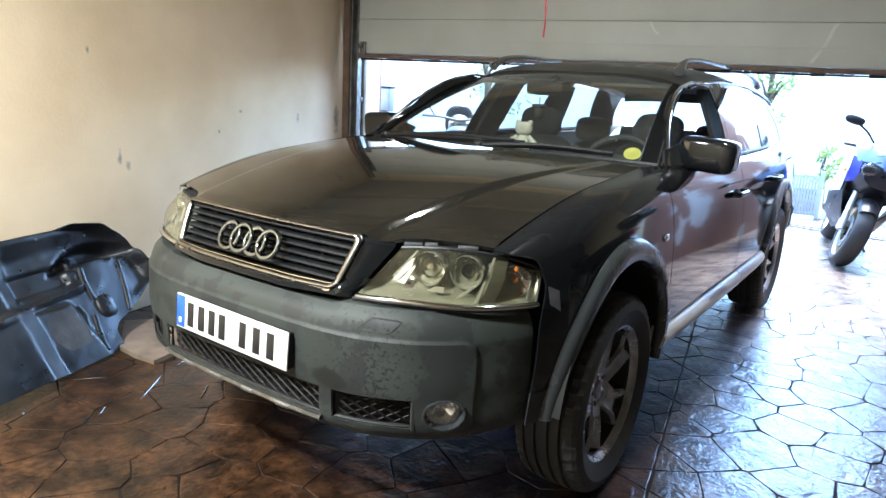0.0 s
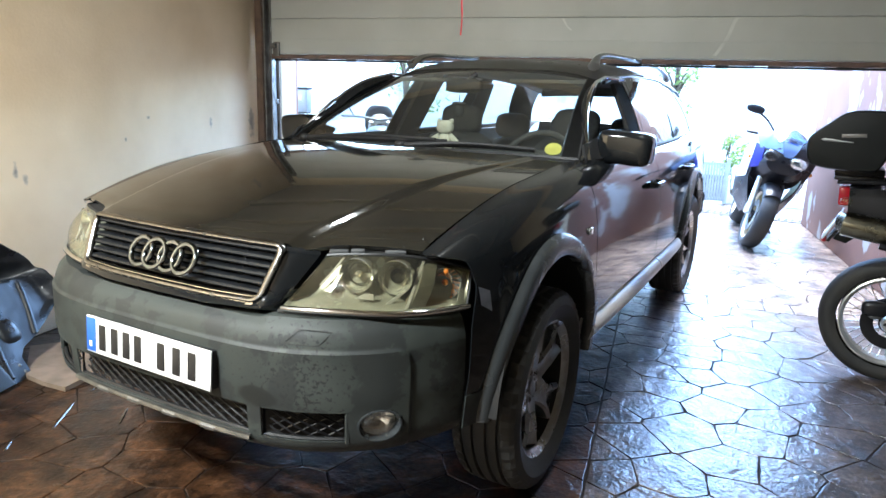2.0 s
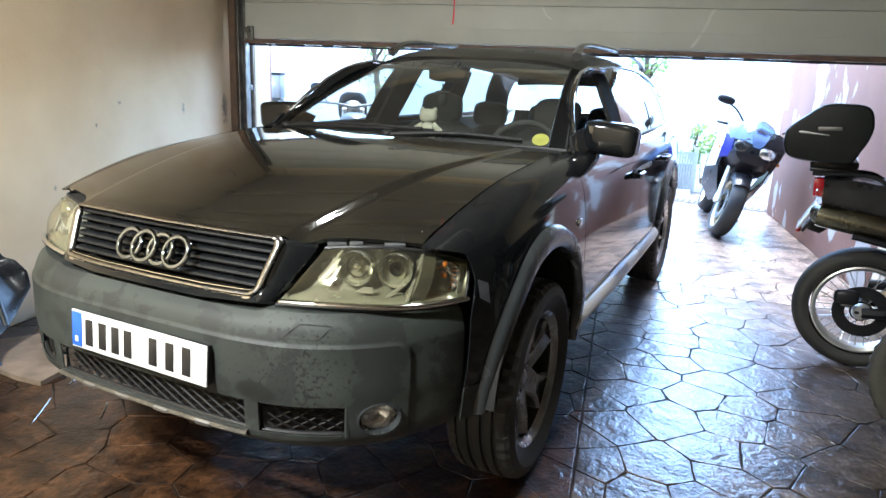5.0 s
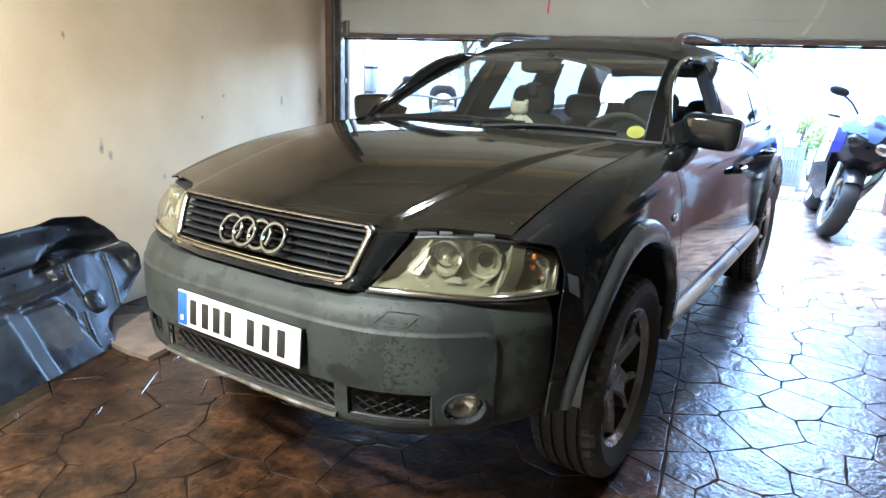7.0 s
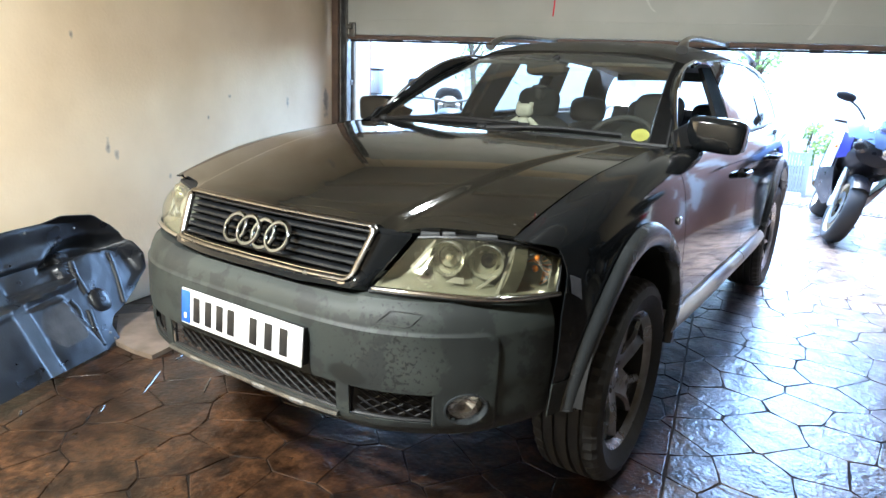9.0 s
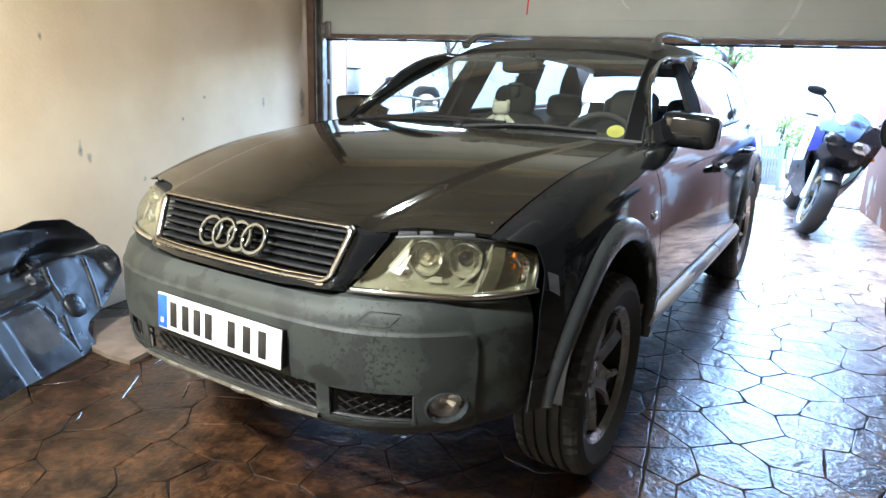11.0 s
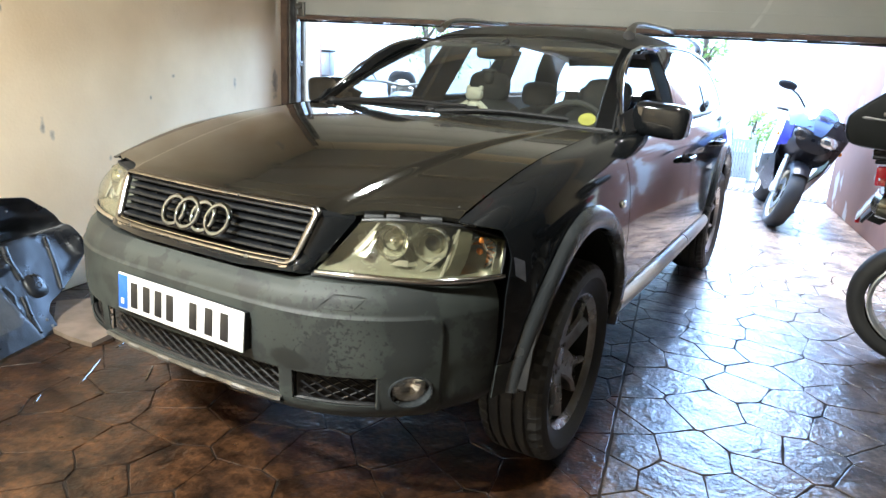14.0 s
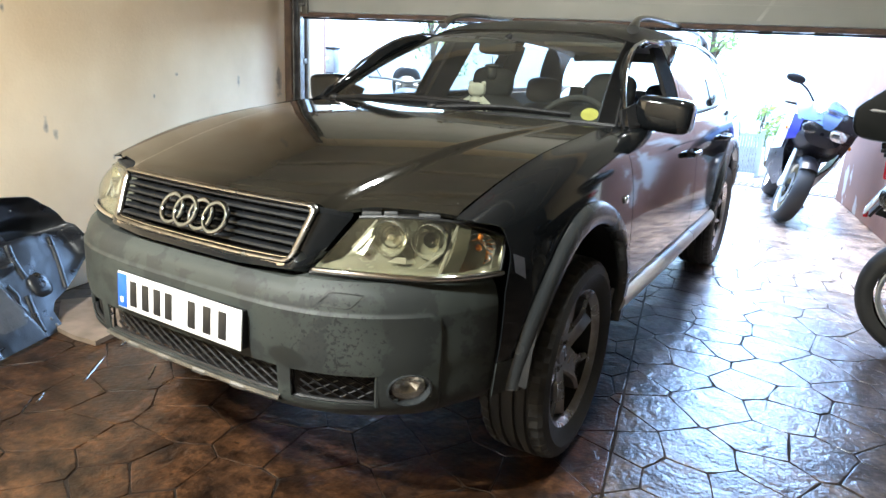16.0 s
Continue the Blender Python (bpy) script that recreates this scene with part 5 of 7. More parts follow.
# ---- wheels ----
def wheel(steer, x, y):
    """x axis points to the outer side."""
    w = part("wheel", lathe([(-0.07, 0.05), (-0.05, 0.10), (-0.02, 0.135), (-0.02, 0.06)], 32), DARK, car, "alloy road wheel with a worn tyre")
    prof = [(-0.085, 0.225), (-0.100, 0.250), (-0.112, 0.290), (-0.105, 0.322), (-0.092, 0.334)]
    for g0 in (-0.060, -0.022, 0.022, 0.060):
        prof += [(g0 - 0.0075, 0.340), (g0 - 0.0055, 0.329), (g0 + 0.0055, 0.329), (g0 + 0.0075, 0.340)]
    prof += [(0.092, 0.334), (0.105, 0.322), (0.112, 0.290), (0.100, 0.250), (0.085, 0.225)]
    ty = lathe(prof, 96)
    for v in ty.verts:
        r = math.hypot(v.co.y, v.co.z)
        if r > 0.3205 and abs(v.co.x) > 0.066:
            a = math.atan2(v.co.z, v.co.y)
            if int((a + (0.15 if v.co.x > 0 else 0) + 7) * 96 / (2 * math.pi)) % 2:
                f = (r - 0.0065) / r
                v.co.y, v.co.z = v.co.y * f, v.co.z * f
    part("tyre", ty, RUBBER, w, "worn black tyre with dried mud", angle=25)
    rim = part("rim", lathe([(0.060, 0.212), (0.078, 0.219), (0.086, 0.226), (0.091, 0.232), (0.088, 0.236), (0.078, 0.231)], 64), DULLALU, w, "scuffed silver alloy rim")
    part("barrel", lathe([(-0.085, 0.214), (-0.080, 0.205), (0.055, 0.203), (0.070, 0.206)], 64), DARK, rim, "brake-dusted inner barrel")
    for k in range(5):
        a0 = 2 * math.pi * k / 5 + 0.3
        bm = bmesh.new()
        rows = []
        for t in np.linspace(0, 1, 8):
            r = 0.045 + 0.172 * t
            hw = float(np.interp(t, (0, 0.3, 0.65, 0.85, 1), (0.052, 0.044, 0.050, 0.068, 0.092)))
            dx = float(np.interp(t, (0, 0.5, 1), (0.040, 0.066, 0.074)))
            rows.append([(r, s * hw, dx + o) for s, o in ((-1.0, -0.045), (-1.0, -0.010), (-0.8, 0.0), (-0.3, -0.004 - 0.016 * t), (0.3, -0.004 - 0.016 * t), (0.8, 0.0), (1.0, -0.010), (1.0, -0.045))])
        rot = Matrix.Rotation(a0, 4, "X")
        sheet([[rot @ Vector((dx, c, r)) for r, c, dx in row] for row in rows], bm=bm)
        part("spoke", bm, DULLALU, rim, angle=30)
    hub = part("hub", lathe([(-0.03, 0.075), (0.028, 0.070), (0.034, 0.060), (0.036, 0.034), (0.044, 0.032), (0.046, 0.001)], 32), DULLALU, w)
    for k in range(5):
        a = 2 * math.pi * (k + 0.5) / 5
        part("wheel_bolt", lathe([(0.02, 0.010), (0.040, 0.010), (0.042, 0.004)], 8, Matrix.Translation((0, 0.052 * math.cos(a), 0.052 * math.sin(a)))), STEEL, hub)
    part("brake_disc", lathe([(-0.035, 0.07), (-0.035, 0.150), (-0.020, 0.150), (-0.020, 0.07)], 40), STEEL, w, "rusty brake disc")
    part("caliper", block((0.07, 0.14, 0.07), (-0.025, 0.10, 0.09), 0.015), STEEL, w)
    w.matrix_basis = pose(x, y, 0.340, 0, 0, steer if x > 0 else 180 + steer)
    return w


for x, y, st in ((0.782, 0.0, 0.5), (-0.782, 0.0, 0.5), (0.785, 2.757, 0), (-0.785, 2.757, 0)):
    wheel(st, x, y)

# ---- cabin ----
def seat(x, y, wide=0.50, back=0.48, rest=True, n=1):
    s = part("seat", blob((wide, 0.52, 0.16), (x, y - 0.22, 0.62), 0.5), CLOTH, car, "dark cloth seat")
    part("backrest", blob((wide, 0.13, back), (x, y + 0.06, 0.62 + back * 0.5), 0.55, m=Matrix.Translation((0, y, 0.62)) @ Matrix.Rotation(radians(-12), 4, "X") @ Matrix.Translation((0, -y, -0.62))), CLOTH, s)
    for k in range(n):
        hx = x + (k - (n - 1) / 2) * (wide / n)
        hm = Matrix.Translation((hx, y + 0.17, 1.148 if n == 1 else 1.085)) @ Matrix.Rotation(radians(-8), 4, "X")
        part("headrest", blob((0.265, 0.095, 0.18), (0, 0, 0), 0.6, m=hm), CLOTH, s)
        for d in (-0.05, 0.05):
            part("headrest_post", tube([hm @ Vector((d, 0, -0.06)), hm @ Vector((d, 0.005, -0.17))], 0.006, 6), STEEL, s)
    return s


seat(0.37, 1.52), seat(-0.37, 1.55), seat(0.0, 2.50, 1.30, 0.42, n=3)
rows = []
for q, (y, z) in enumerate(((0.56, 1.045), (0.70, 1.040), (0.86, 1.030), (0.95, 1.005), (0.98, 0.94), (0.94, 0.70), (0.88, 0.55))):
    rows.append([Vector((x, y + 0.05 * (abs(x) / 0.7) ** 2, z - 0.012 * (abs(x) / 0.7) ** 2 + (0.035 if 0.16 < x < 0.58 and 1 < q < 4 else 0))) for x in np.linspace(-0.72, 0.72, 41)])
part("dashboard", sheet(rows, 0.006), CABIN, car, "dark grey dashboard")
sw = bmesh.new()
m = Matrix.Translation((0.37, 1.10, 0.96)) @ Matrix.Rotation(radians(-28), 4, "X") @ Matrix.Rotation(radians(90), 4, "X")
tube([m @ Vector((0.185 * math.cos(a), 0.185 * math.sin(a), 0)) for a in np.linspace(0, 2 * math.pi, 33)[:-1]], 0.015, 8, bm=sw, closed=True, up=(0.3, 1, 0.5))
wheel_s = part("steering_wheel", sw, CABIN, car, "black steering wheel")
part("boss", blob((0.17, 0.15, 0.06), (0, 0, 0), 0.7, m=m), CABIN, wheel_s)
for a in (0.0, math.pi, -math.pi / 2):
    part("spoke", tube([m @ Vector((0, 0, 0)), m @ Vector((0.18 * math.cos(a), 0.18 * math.sin(a), 0))], 0.018, 6, flat=0.5), CABIN, wheel_s)
part("cabin_floor", block((1.5, 2.9, 0.04), (0, 2.0, 0.37), 0.01), CABIN, car)
rv = part("rear_view_mirror", blob((0.205, 0.05, 0.070), (-0.045, 1.10, 1.338), 0.55), BLACKTRIM, car, "black rear-view mirror")
part("mirror_stalk", tube(spline([(-0.045, 1.12, 1.34), (-0.03, 1.13, 1.37), (0, 1.15, 1.40)], 6), 0.014, 8), BLACKTRIM, rv)
for sg in (1, -1):
    part("sun_visor", block((0.40, 0.16, 0.02), (sg * 0.33, 1.34, 1.372), 0.008, None), LINING, car)
    part("door_lining", sheet([[Vector((sg * 0.80, y, z)) for y in (0.75, 1.5, 2.4)] for z in (0.42, 1.03)], 0.02), CABIN, car)
    part("boot_lining", sheet([[Vector((sg * 0.70, y, z)) for y in (2.5, 3.0, 3.6)] for z in (0.42, 1.05)], 0.02), CABIN, car)
    part("pillar_lining", sheet([[Vector((sg * (0.755 - 0.17 * k), 1.53 + d + 0.06 * k, 1.03 + 0.35 * k)) for k in np.linspace(0, 1, 6)] for d in (0.0, 0.24)], 0.02), CABIN, car)
    part("pillar_lining", sheet([[Vector((sg * (0.76 - 0.165 * k), 2.42 + d * (1.7 - 0.7 * k) + 0.03 * k, 1.04 + 0.34 * k)) for k in np.linspace(0, 1, 6)] for d in (0.0, 0.19)], 0.01), LINING, car)


# ---- leaning splash shield ----
SHIELD = mat("black_shield_plastic", (0.009, 0.010, 0.013), (0.017, 0.019, 0.022), rough=0.33, scale=6, bump=0.12, bscale=140, rvar=0.1)
MUD = mat("dried_mud_plastic", (0.060, 0.062, 0.064), (0.028, 0.030, 0.033), rough=0.7, scale=12, bump=0.2, bscale=90)
E1, E2, E3 = Vector((-0.155, 0.988, 0)), Vector((-0.540, -0.085, 0.837)), Vector((0.827, 0.130, 0.547))
SHM = ROOM @ Matrix(((E1.x, E2.x, E3.x, -1.385), (E1.y, E2.y, E3.y, -0.576), (E1.z, E2.z, E3.z, 0.003), (0, 0, 0, 1)))


def shield_d(s, h):
    """Relief of the moulding, towards the viewer."""
    smx = shield_max(h)
    d = 0.055 * math.exp(-(((h - 0.63) / 0.055) ** 2)) + 0.05 * math.exp(-(((smx - s) / 0.05) ** 2)) * min(1, max(0, (h - 0.2) / 0.15))
    # long hollow under the upper rim
    a = ((s - 0.52) / 0.23) ** 2 + ((h - 0.505 + 0.22 * (s - 0.52) ** 2 * 4) / 0.045) ** 2
    d -= 0.095 * math.exp(-a ** 4)
    d += 0.045 * math.exp(-((((s - 0.435) / 0.055) ** 2 + ((h - 0.488) / 0.030) ** 2) ** 4))
    # raised lower field with a step
    t = min(1, max(0, (0.33 - s - 0.18 * h) / 0.03))
    d += 0.030 * t * min(1, max(0, (0.30 - h) / 0.03 + 0.5))
    d += 0.005 * noise.noise((s * 7, h * 7, 2.0)) + 0.0010 * noise.noise((s * 26, h * 26, 5.0))
    # sunken square panel and a ledge across the moulding
    if 0.02 < s < 0.34 and 0.37 < h < 0.49:
        d -= 0.022 * min(1, min(s - 0.02, 0.34 - s, h - 0.37, 0.49 - h) / 0.014)
    d += 0.030 * math.exp(-((h - 0.315 - 0.10 * s) / 0.018) ** 2) * (1 if s < 0.36 else math.exp(-((s - 0.36) / 0.02) ** 2))
    if s < 0.06:
        d += 0.06 * min(1, (0.06 - s) / 0.12)
    return d


def shield_max(h):
    return float(np.interp(h, (0, 0.094, 0.13, 0.158, 0.20, 0.286, 0.36, 0.425, 0.548, 0.607, 0.636), (0.427, 0.431, 0.47, 0.566, 0.66, 0.80, 0.812, 0.791, 0.704, 0.597, 0.42)))


def shield_min(h):
    return float(np.interp(h, (0, 0.4, 0.55, 0.636), (-0.46, -0.44, -0.30, -0.05)))


rows = []
for i in range(73):
    h = 0.636 * i / 72
    a, b = shield_min(h), shield_max(h)
    rows.append([Vector((a + (b - a) * j / 110, h, shield_d(a + (b - a) * j / 110, h))) for j in range(111)])
shield = part("splash_shield", sheet(rows, 0.005), SHIELD, angle=45)
shield.matrix_basis = SHM
tagged(shield, "black moulded plastic underbody splash shield leaning on the wall", "splash shield")
for pts, r, nm in ((((0.421, 0.437), (0.402, 0.36), (0.405, 0.274)), 0.016, "rib"), (((0.657, 0.42), (0.62, 0.30), (0.572, 0.165)), 0.013, "rib"), (((0.36, 0.20), (0.335, 0.11), (0.305, 0.025)), 0.015, "rib"), (((0.30, 0.27), (0.315, 0.22), (0.299, 0.178)), 0.012, "rib")):
    p = [Vector((s, h, shield_d(s, h) + 0.004)) for s, h in pts]
    part(nm, tube(spline(p, 10), r, 8, flat=0.8, up=(0, 0, 1)), SHIELD, shield)
lug = part("lug", blob((0.11, 0.12, 0.05), (0.452, 0.225, shield_d(0.452, 0.225)), 0.7), SHIELD, shield)
part("lug_hole", lathe([(0, 0.006), (0, 0.014), (0.004, 0.014)], 16, Matrix.Translation((0.45, 0.222, shield_d(0.452, 0.225) + 0.024)) @ Matrix.Rotation(radians(-90), 4, "Y")), ALU, lug)
part("mud_patch", sheet([[Vector((a + (b - a) * j / 8, h, shield_d(a + (b - a) * j / 8, h) + 0.006)) for j in range(9)] for h, a, b in ((0.085, 0.13, 0.245), (0.11, 0.10, 0.275), (0.15, 0.085, 0.30), (0.19, 0.075, 0.29), (0.225, 0.085, 0.265), (0.25, 0.10, 0.25), (0.27, 0.15, 0.24))]), MUD, shield, "dried grey mud")
for s, h in ((0.405, 0.03), (0.398, 0.065), (0.24, 0.612), (0.52, 0.585)):
    part("rivet", blob((0.016, 0.016, 0.008), (s, h, shield_d(s, h) + 0.005), 1.0, 10, 6), STEEL, shield)

# flat board lying by the wall
BOARD = mat("weathered_board", (0.24, 0.18, 0.13), (0.15, 0.11, 0.075), rough=0.75, scale=9, bump=0.2, bscale=40)
bd = part("board", prism([(-1.115, -0.452), (-1.150, -0.300), (-1.560, -0.060), (-1.70, -0.26), (-1.385, -0.462), (-1.25, -0.468)], 0.002, 0.024), BOARD)
tagged(bd, "flat weathered board lying on the floor by the wall", "board")

# toy on the dashboard and charm under the mirror
TOY = mat("pale_plush", (0.55, 0.54, 0.46), (0.46, 0.45, 0.38), rough=1.0, scale=30, bump=0.4, bscale=200)
ty = blob((0.070, 0.05, 0.075), (0, 0, 0.045), 0.9)
blob((0.090, 0.06, 0.066), (0, 0, 0.112), 0.7, bm=ty)
for sg in (1, -1):
    tube([(sg * 0.03, 0, 0.07), (sg * 0.07, -0.01, 0.04), (sg * 0.085, -0.015, 0.015)], [0.014, 0.016, 0.018], 8, bm=ty)
    tube([(sg * 0.02, 0, 0.02), (sg * 0.035, -0.03, 0.005)], [0.018, 0.018], 8, bm=ty)
    blob((0.022, 0.02, 0.026), (sg * 0.037, 0, 0.141), 0.6, 10, 8, bm=ty)
toy = part("plush_toy", ty, TOY)
toy.location = (-0.105, 1.02, 1.022)
tagged(toy, "pale plush toy sitting on the dashboard", "toy")
ch = blob((0.05, 0.05, 0.075), (0, 0, -0.075), 0.8)
tube([(0, 0, 0.0), (0.002, 0, -0.04)], 0.003, 6, bm=ch)
blob((0.075, 0.06, 0.02), (0, 0, -0.045), 0.8, bm=ch)
charm = part("hanging_charm", ch, CABIN)
charm.location = (-0.065, 1.09, 1.295)
tagged(charm, "dark charm hanging from the rear-view mirror", "charm")


# water left standing in the joints
WATER = mat("standing_water", (0.03, 0.022, 0.016), (0.02, 0.015, 0.012), rough=0.03, spec=1.0, coat=1.0, scale=20)
water = thing("water_trickle", "thin trickles of water lying in the paving joints", "water")
for pts in (((-0.851, -0.674), (-0.925, -0.580), (-0.995, -0.490)), ((-1.036, -0.393), (-1.055, -0.352), (-1.073, -0.313)), ((-0.677, -0.512), (-0.720, -0.463), (-0.769, -0.409)), ((-0.893, -0.799), (-0.866, -0.827), (-0.839, -0.856)), ((-1.084, -1.015), (-1.066, -1.026), (-1.048, -1.036))):
    part("trickle", tube(spline([(x, y, 0.001) for x, y in pts], 12), [0.002, 0.005, 0.006, 0.004, 0.006, 0.007, 0.006, 0.005, 0.006, 0.005, 0.004, 0.002], 10, flat=0.6), WATER, water)


# ---- lamp ----
LAMPON = bpy.data.materials.new("lit_tube")
LAMPON.use_nodes = True
LAMPON.node_tree.nodes["Principled BSDF"].inputs["Emission Color"].default_value = (1.0, 0.95, 0.84, 1)
LAMPON.node_tree.nodes["Principled BSDF"].inputs["Emission Strength"].default_value = 9.0
LWHITE = mat("white_lamp_body", (0.75, 0.75, 0.72), (0.68, 0.68, 0.65), rough=0.4, scale=8)


def tube_lamp(u, v, turn, watts, long=1.2):
    """A batten lamp under the ceiling."""
    m = ROOM @ pose(u, v, HC - 0.002, 0, 0, turn)
    l = thing("tube_lamp", "unseen white batten lamp with a lit tube under the ceiling", "ceiling lamp", m, "ceiling lamps")
    part("lamp_body", block((long + 0.05, 0.07, 0.05), (0, 0, -0.028), 0.006), LWHITE, l)
    part("lit_tube", tube([(-long / 2, 0, -0.075), (long / 2, 0, -0.075)], 0.014, 12), LAMPON, l, "glowing tube")
    for x in (-long / 2 - 0.01, long / 2 + 0.01):
        part("lamp_holder", block((0.02, 0.03, 0.05), (x, 0, -0.07), 0.004), LWHITE, l)
    d = bpy.data.lights.new("tube_light", "AREA")
    d.shape, d.size, d.size_y, d.energy, d.color = "RECTANGLE", long, 0.06, watts, (1.0, 0.96, 0.86)
    o = new("tube_light", d)
    o.matrix_basis = m @ pose(0, 0, -0.10)
    return l


tube_lamp(0.97, -0.06, 145, 3, 0.18)
# unseen lamp behind the camera, added to fill the car's front
tube_lamp(-0.60, -2.55, 25, 23, 0.42)


# ---- motorcycles ----
BLUE = mat("metallic_blue_fairing", (0.008, 0.014, 0.24), (0.006, 0.010, 0.18), rough=0.3, coat=0.2, scale=5)
PALEBLUE = mat("pale_blue_panel", (0.10, 0.16, 0.30), (0.08, 0.13, 0.25), rough=0.25, coat=0.3, scale=5)
WHITEP = mat("white_fairing", (0.72, 0.73, 0.76), (0.62, 0.63, 0.66), rough=0.25, coat=0.5, scale=5)
BIKEBLACK = mat("black_bike_plastic", (0.009, 0.009, 0.011), (0.015, 0.015, 0.017), spec=0.3, rough=0.32, scale=9, rvar=0.08)
SATIN = mat("satin_black_box", (0.005, 0.006, 0.006), (0.008, 0.009, 0.009), spec=0.18, rough=0.42, scale=6, bump=0.05, bscale=300, rvar=0.05)
REDL = mat("red_lamp_glass", (0.5, 0.01, 0.02), (0.4, 0.01, 0.02), rough=0.15, scale=10)
GOLD = mat("dull_gold_wheel", (0.55, 0.50, 0.36), (0.45, 0.40, 0.28), rough=0.35, metal=0.8, scale=8)
SILVER = mat("silver_rim", (0.62, 0.62, 0.60), (0.50, 0.50, 0.48), rough=0.34, metal=0.75, scale=8, rvar=0.08)
EXH = mat("brushed_exhaust", (0.24, 0.225, 0.17), (0.15, 0.14, 0.10), rough=0.24, metal=1.0, scale=8, rvar=0.1)
TINT = glass("smoked_screen", (0.45, 0.60, 0.80))


def bike_tyre(r, w, n=64, cuts=True):
    prof = []
    rim = r * 0.69
    for a in np.linspace(-2.3, 2.3, 15):
        prof.append((w / 2 * math.sin(a) if abs(a) < 1.57 else math.copysign(w / 2 * (1 - 0.25 * (abs(a) - 1.57)), a), r - (r - rim) * 0.5 * (1 - math.cos(a))))
    return lathe(prof, n)


def spoked_wheel(parent, m, r, w, rimmat, spokes=36, disc=True, name="rear_wheel"):
    t = bike_tyre(r, w)
    t.transform(m)
    wh = part("tyre", t, RUBBER, parent, "black motorcycle tyre", angle=60)
    rr = r * 0.70
    part("wheel_rim", lathe([(-w * 0.38, rr + 0.004), (-w * 0.40, rr - 0.004), (-w * 0.30, rr - 0.018), (w * 0.30, rr - 0.018), (w * 0.40, rr - 0.004), (w * 0.38, rr + 0.004)], 56, m), rimmat, wh, "bright spoked rim")
    part("wheel_hub", lathe([(-0.07, 0.02), (-0.07, 0.05), (-0.02, 0.035), (0.02, 0.035), (0.07, 0.05), (0.07, 0.02)], 24, m), BIKEBLACK, wh)
    sp = bmesh.new()
    for k in range(spokes):
        a = 2 * math.pi * k / spokes
        b = a + (0.35 if k % 2 else -0.35)
        x = 0.06 if k % 4 < 2 else -0.06
        tube([m @ Vector((x, 0.045 * math.cos(b), 0.045 * math.sin(b))), m @ Vector((0, (rr - 0.015) * math.cos(a), (rr - 0.015) * math.sin(a)))], 0.0022, 5, bm=sp)
    part("spokes", sp, SILVER, wh)
    if disc:
        part("brake_disc", lathe([(-0.078, 0.07), (-0.078, 0.125), (-0.073, 0.125), (-0.073, 0.07)], 36, m), BIKEBLACK, wh)
        for k in range(12):
            a = 2 * math.pi * k / 12
            part("disc_hole", lathe([(-0.080, 0.001), (-0.080, 0.006)], 8, m @ Matrix.Translation((0, 0.105 * math.cos(a), 0.105 * math.sin(a)))), DARK, wh)
        part("hub_cap", lathe([(-0.10, 0.001), (-0.10, 0.034), (-0.085, 0.042), (-0.07, 0.042)], 24, m), SILVER, wh)
        for k in range(3):
            a = 2 * math.pi * k / 3
            part("cap_slot", blob((0.008, 0.022, 0.016), (-0.101, 0.019 * math.cos(a), 0.019 * math.sin(a)), 0.8, 10, 6, m), DARK, wh)
    return wh


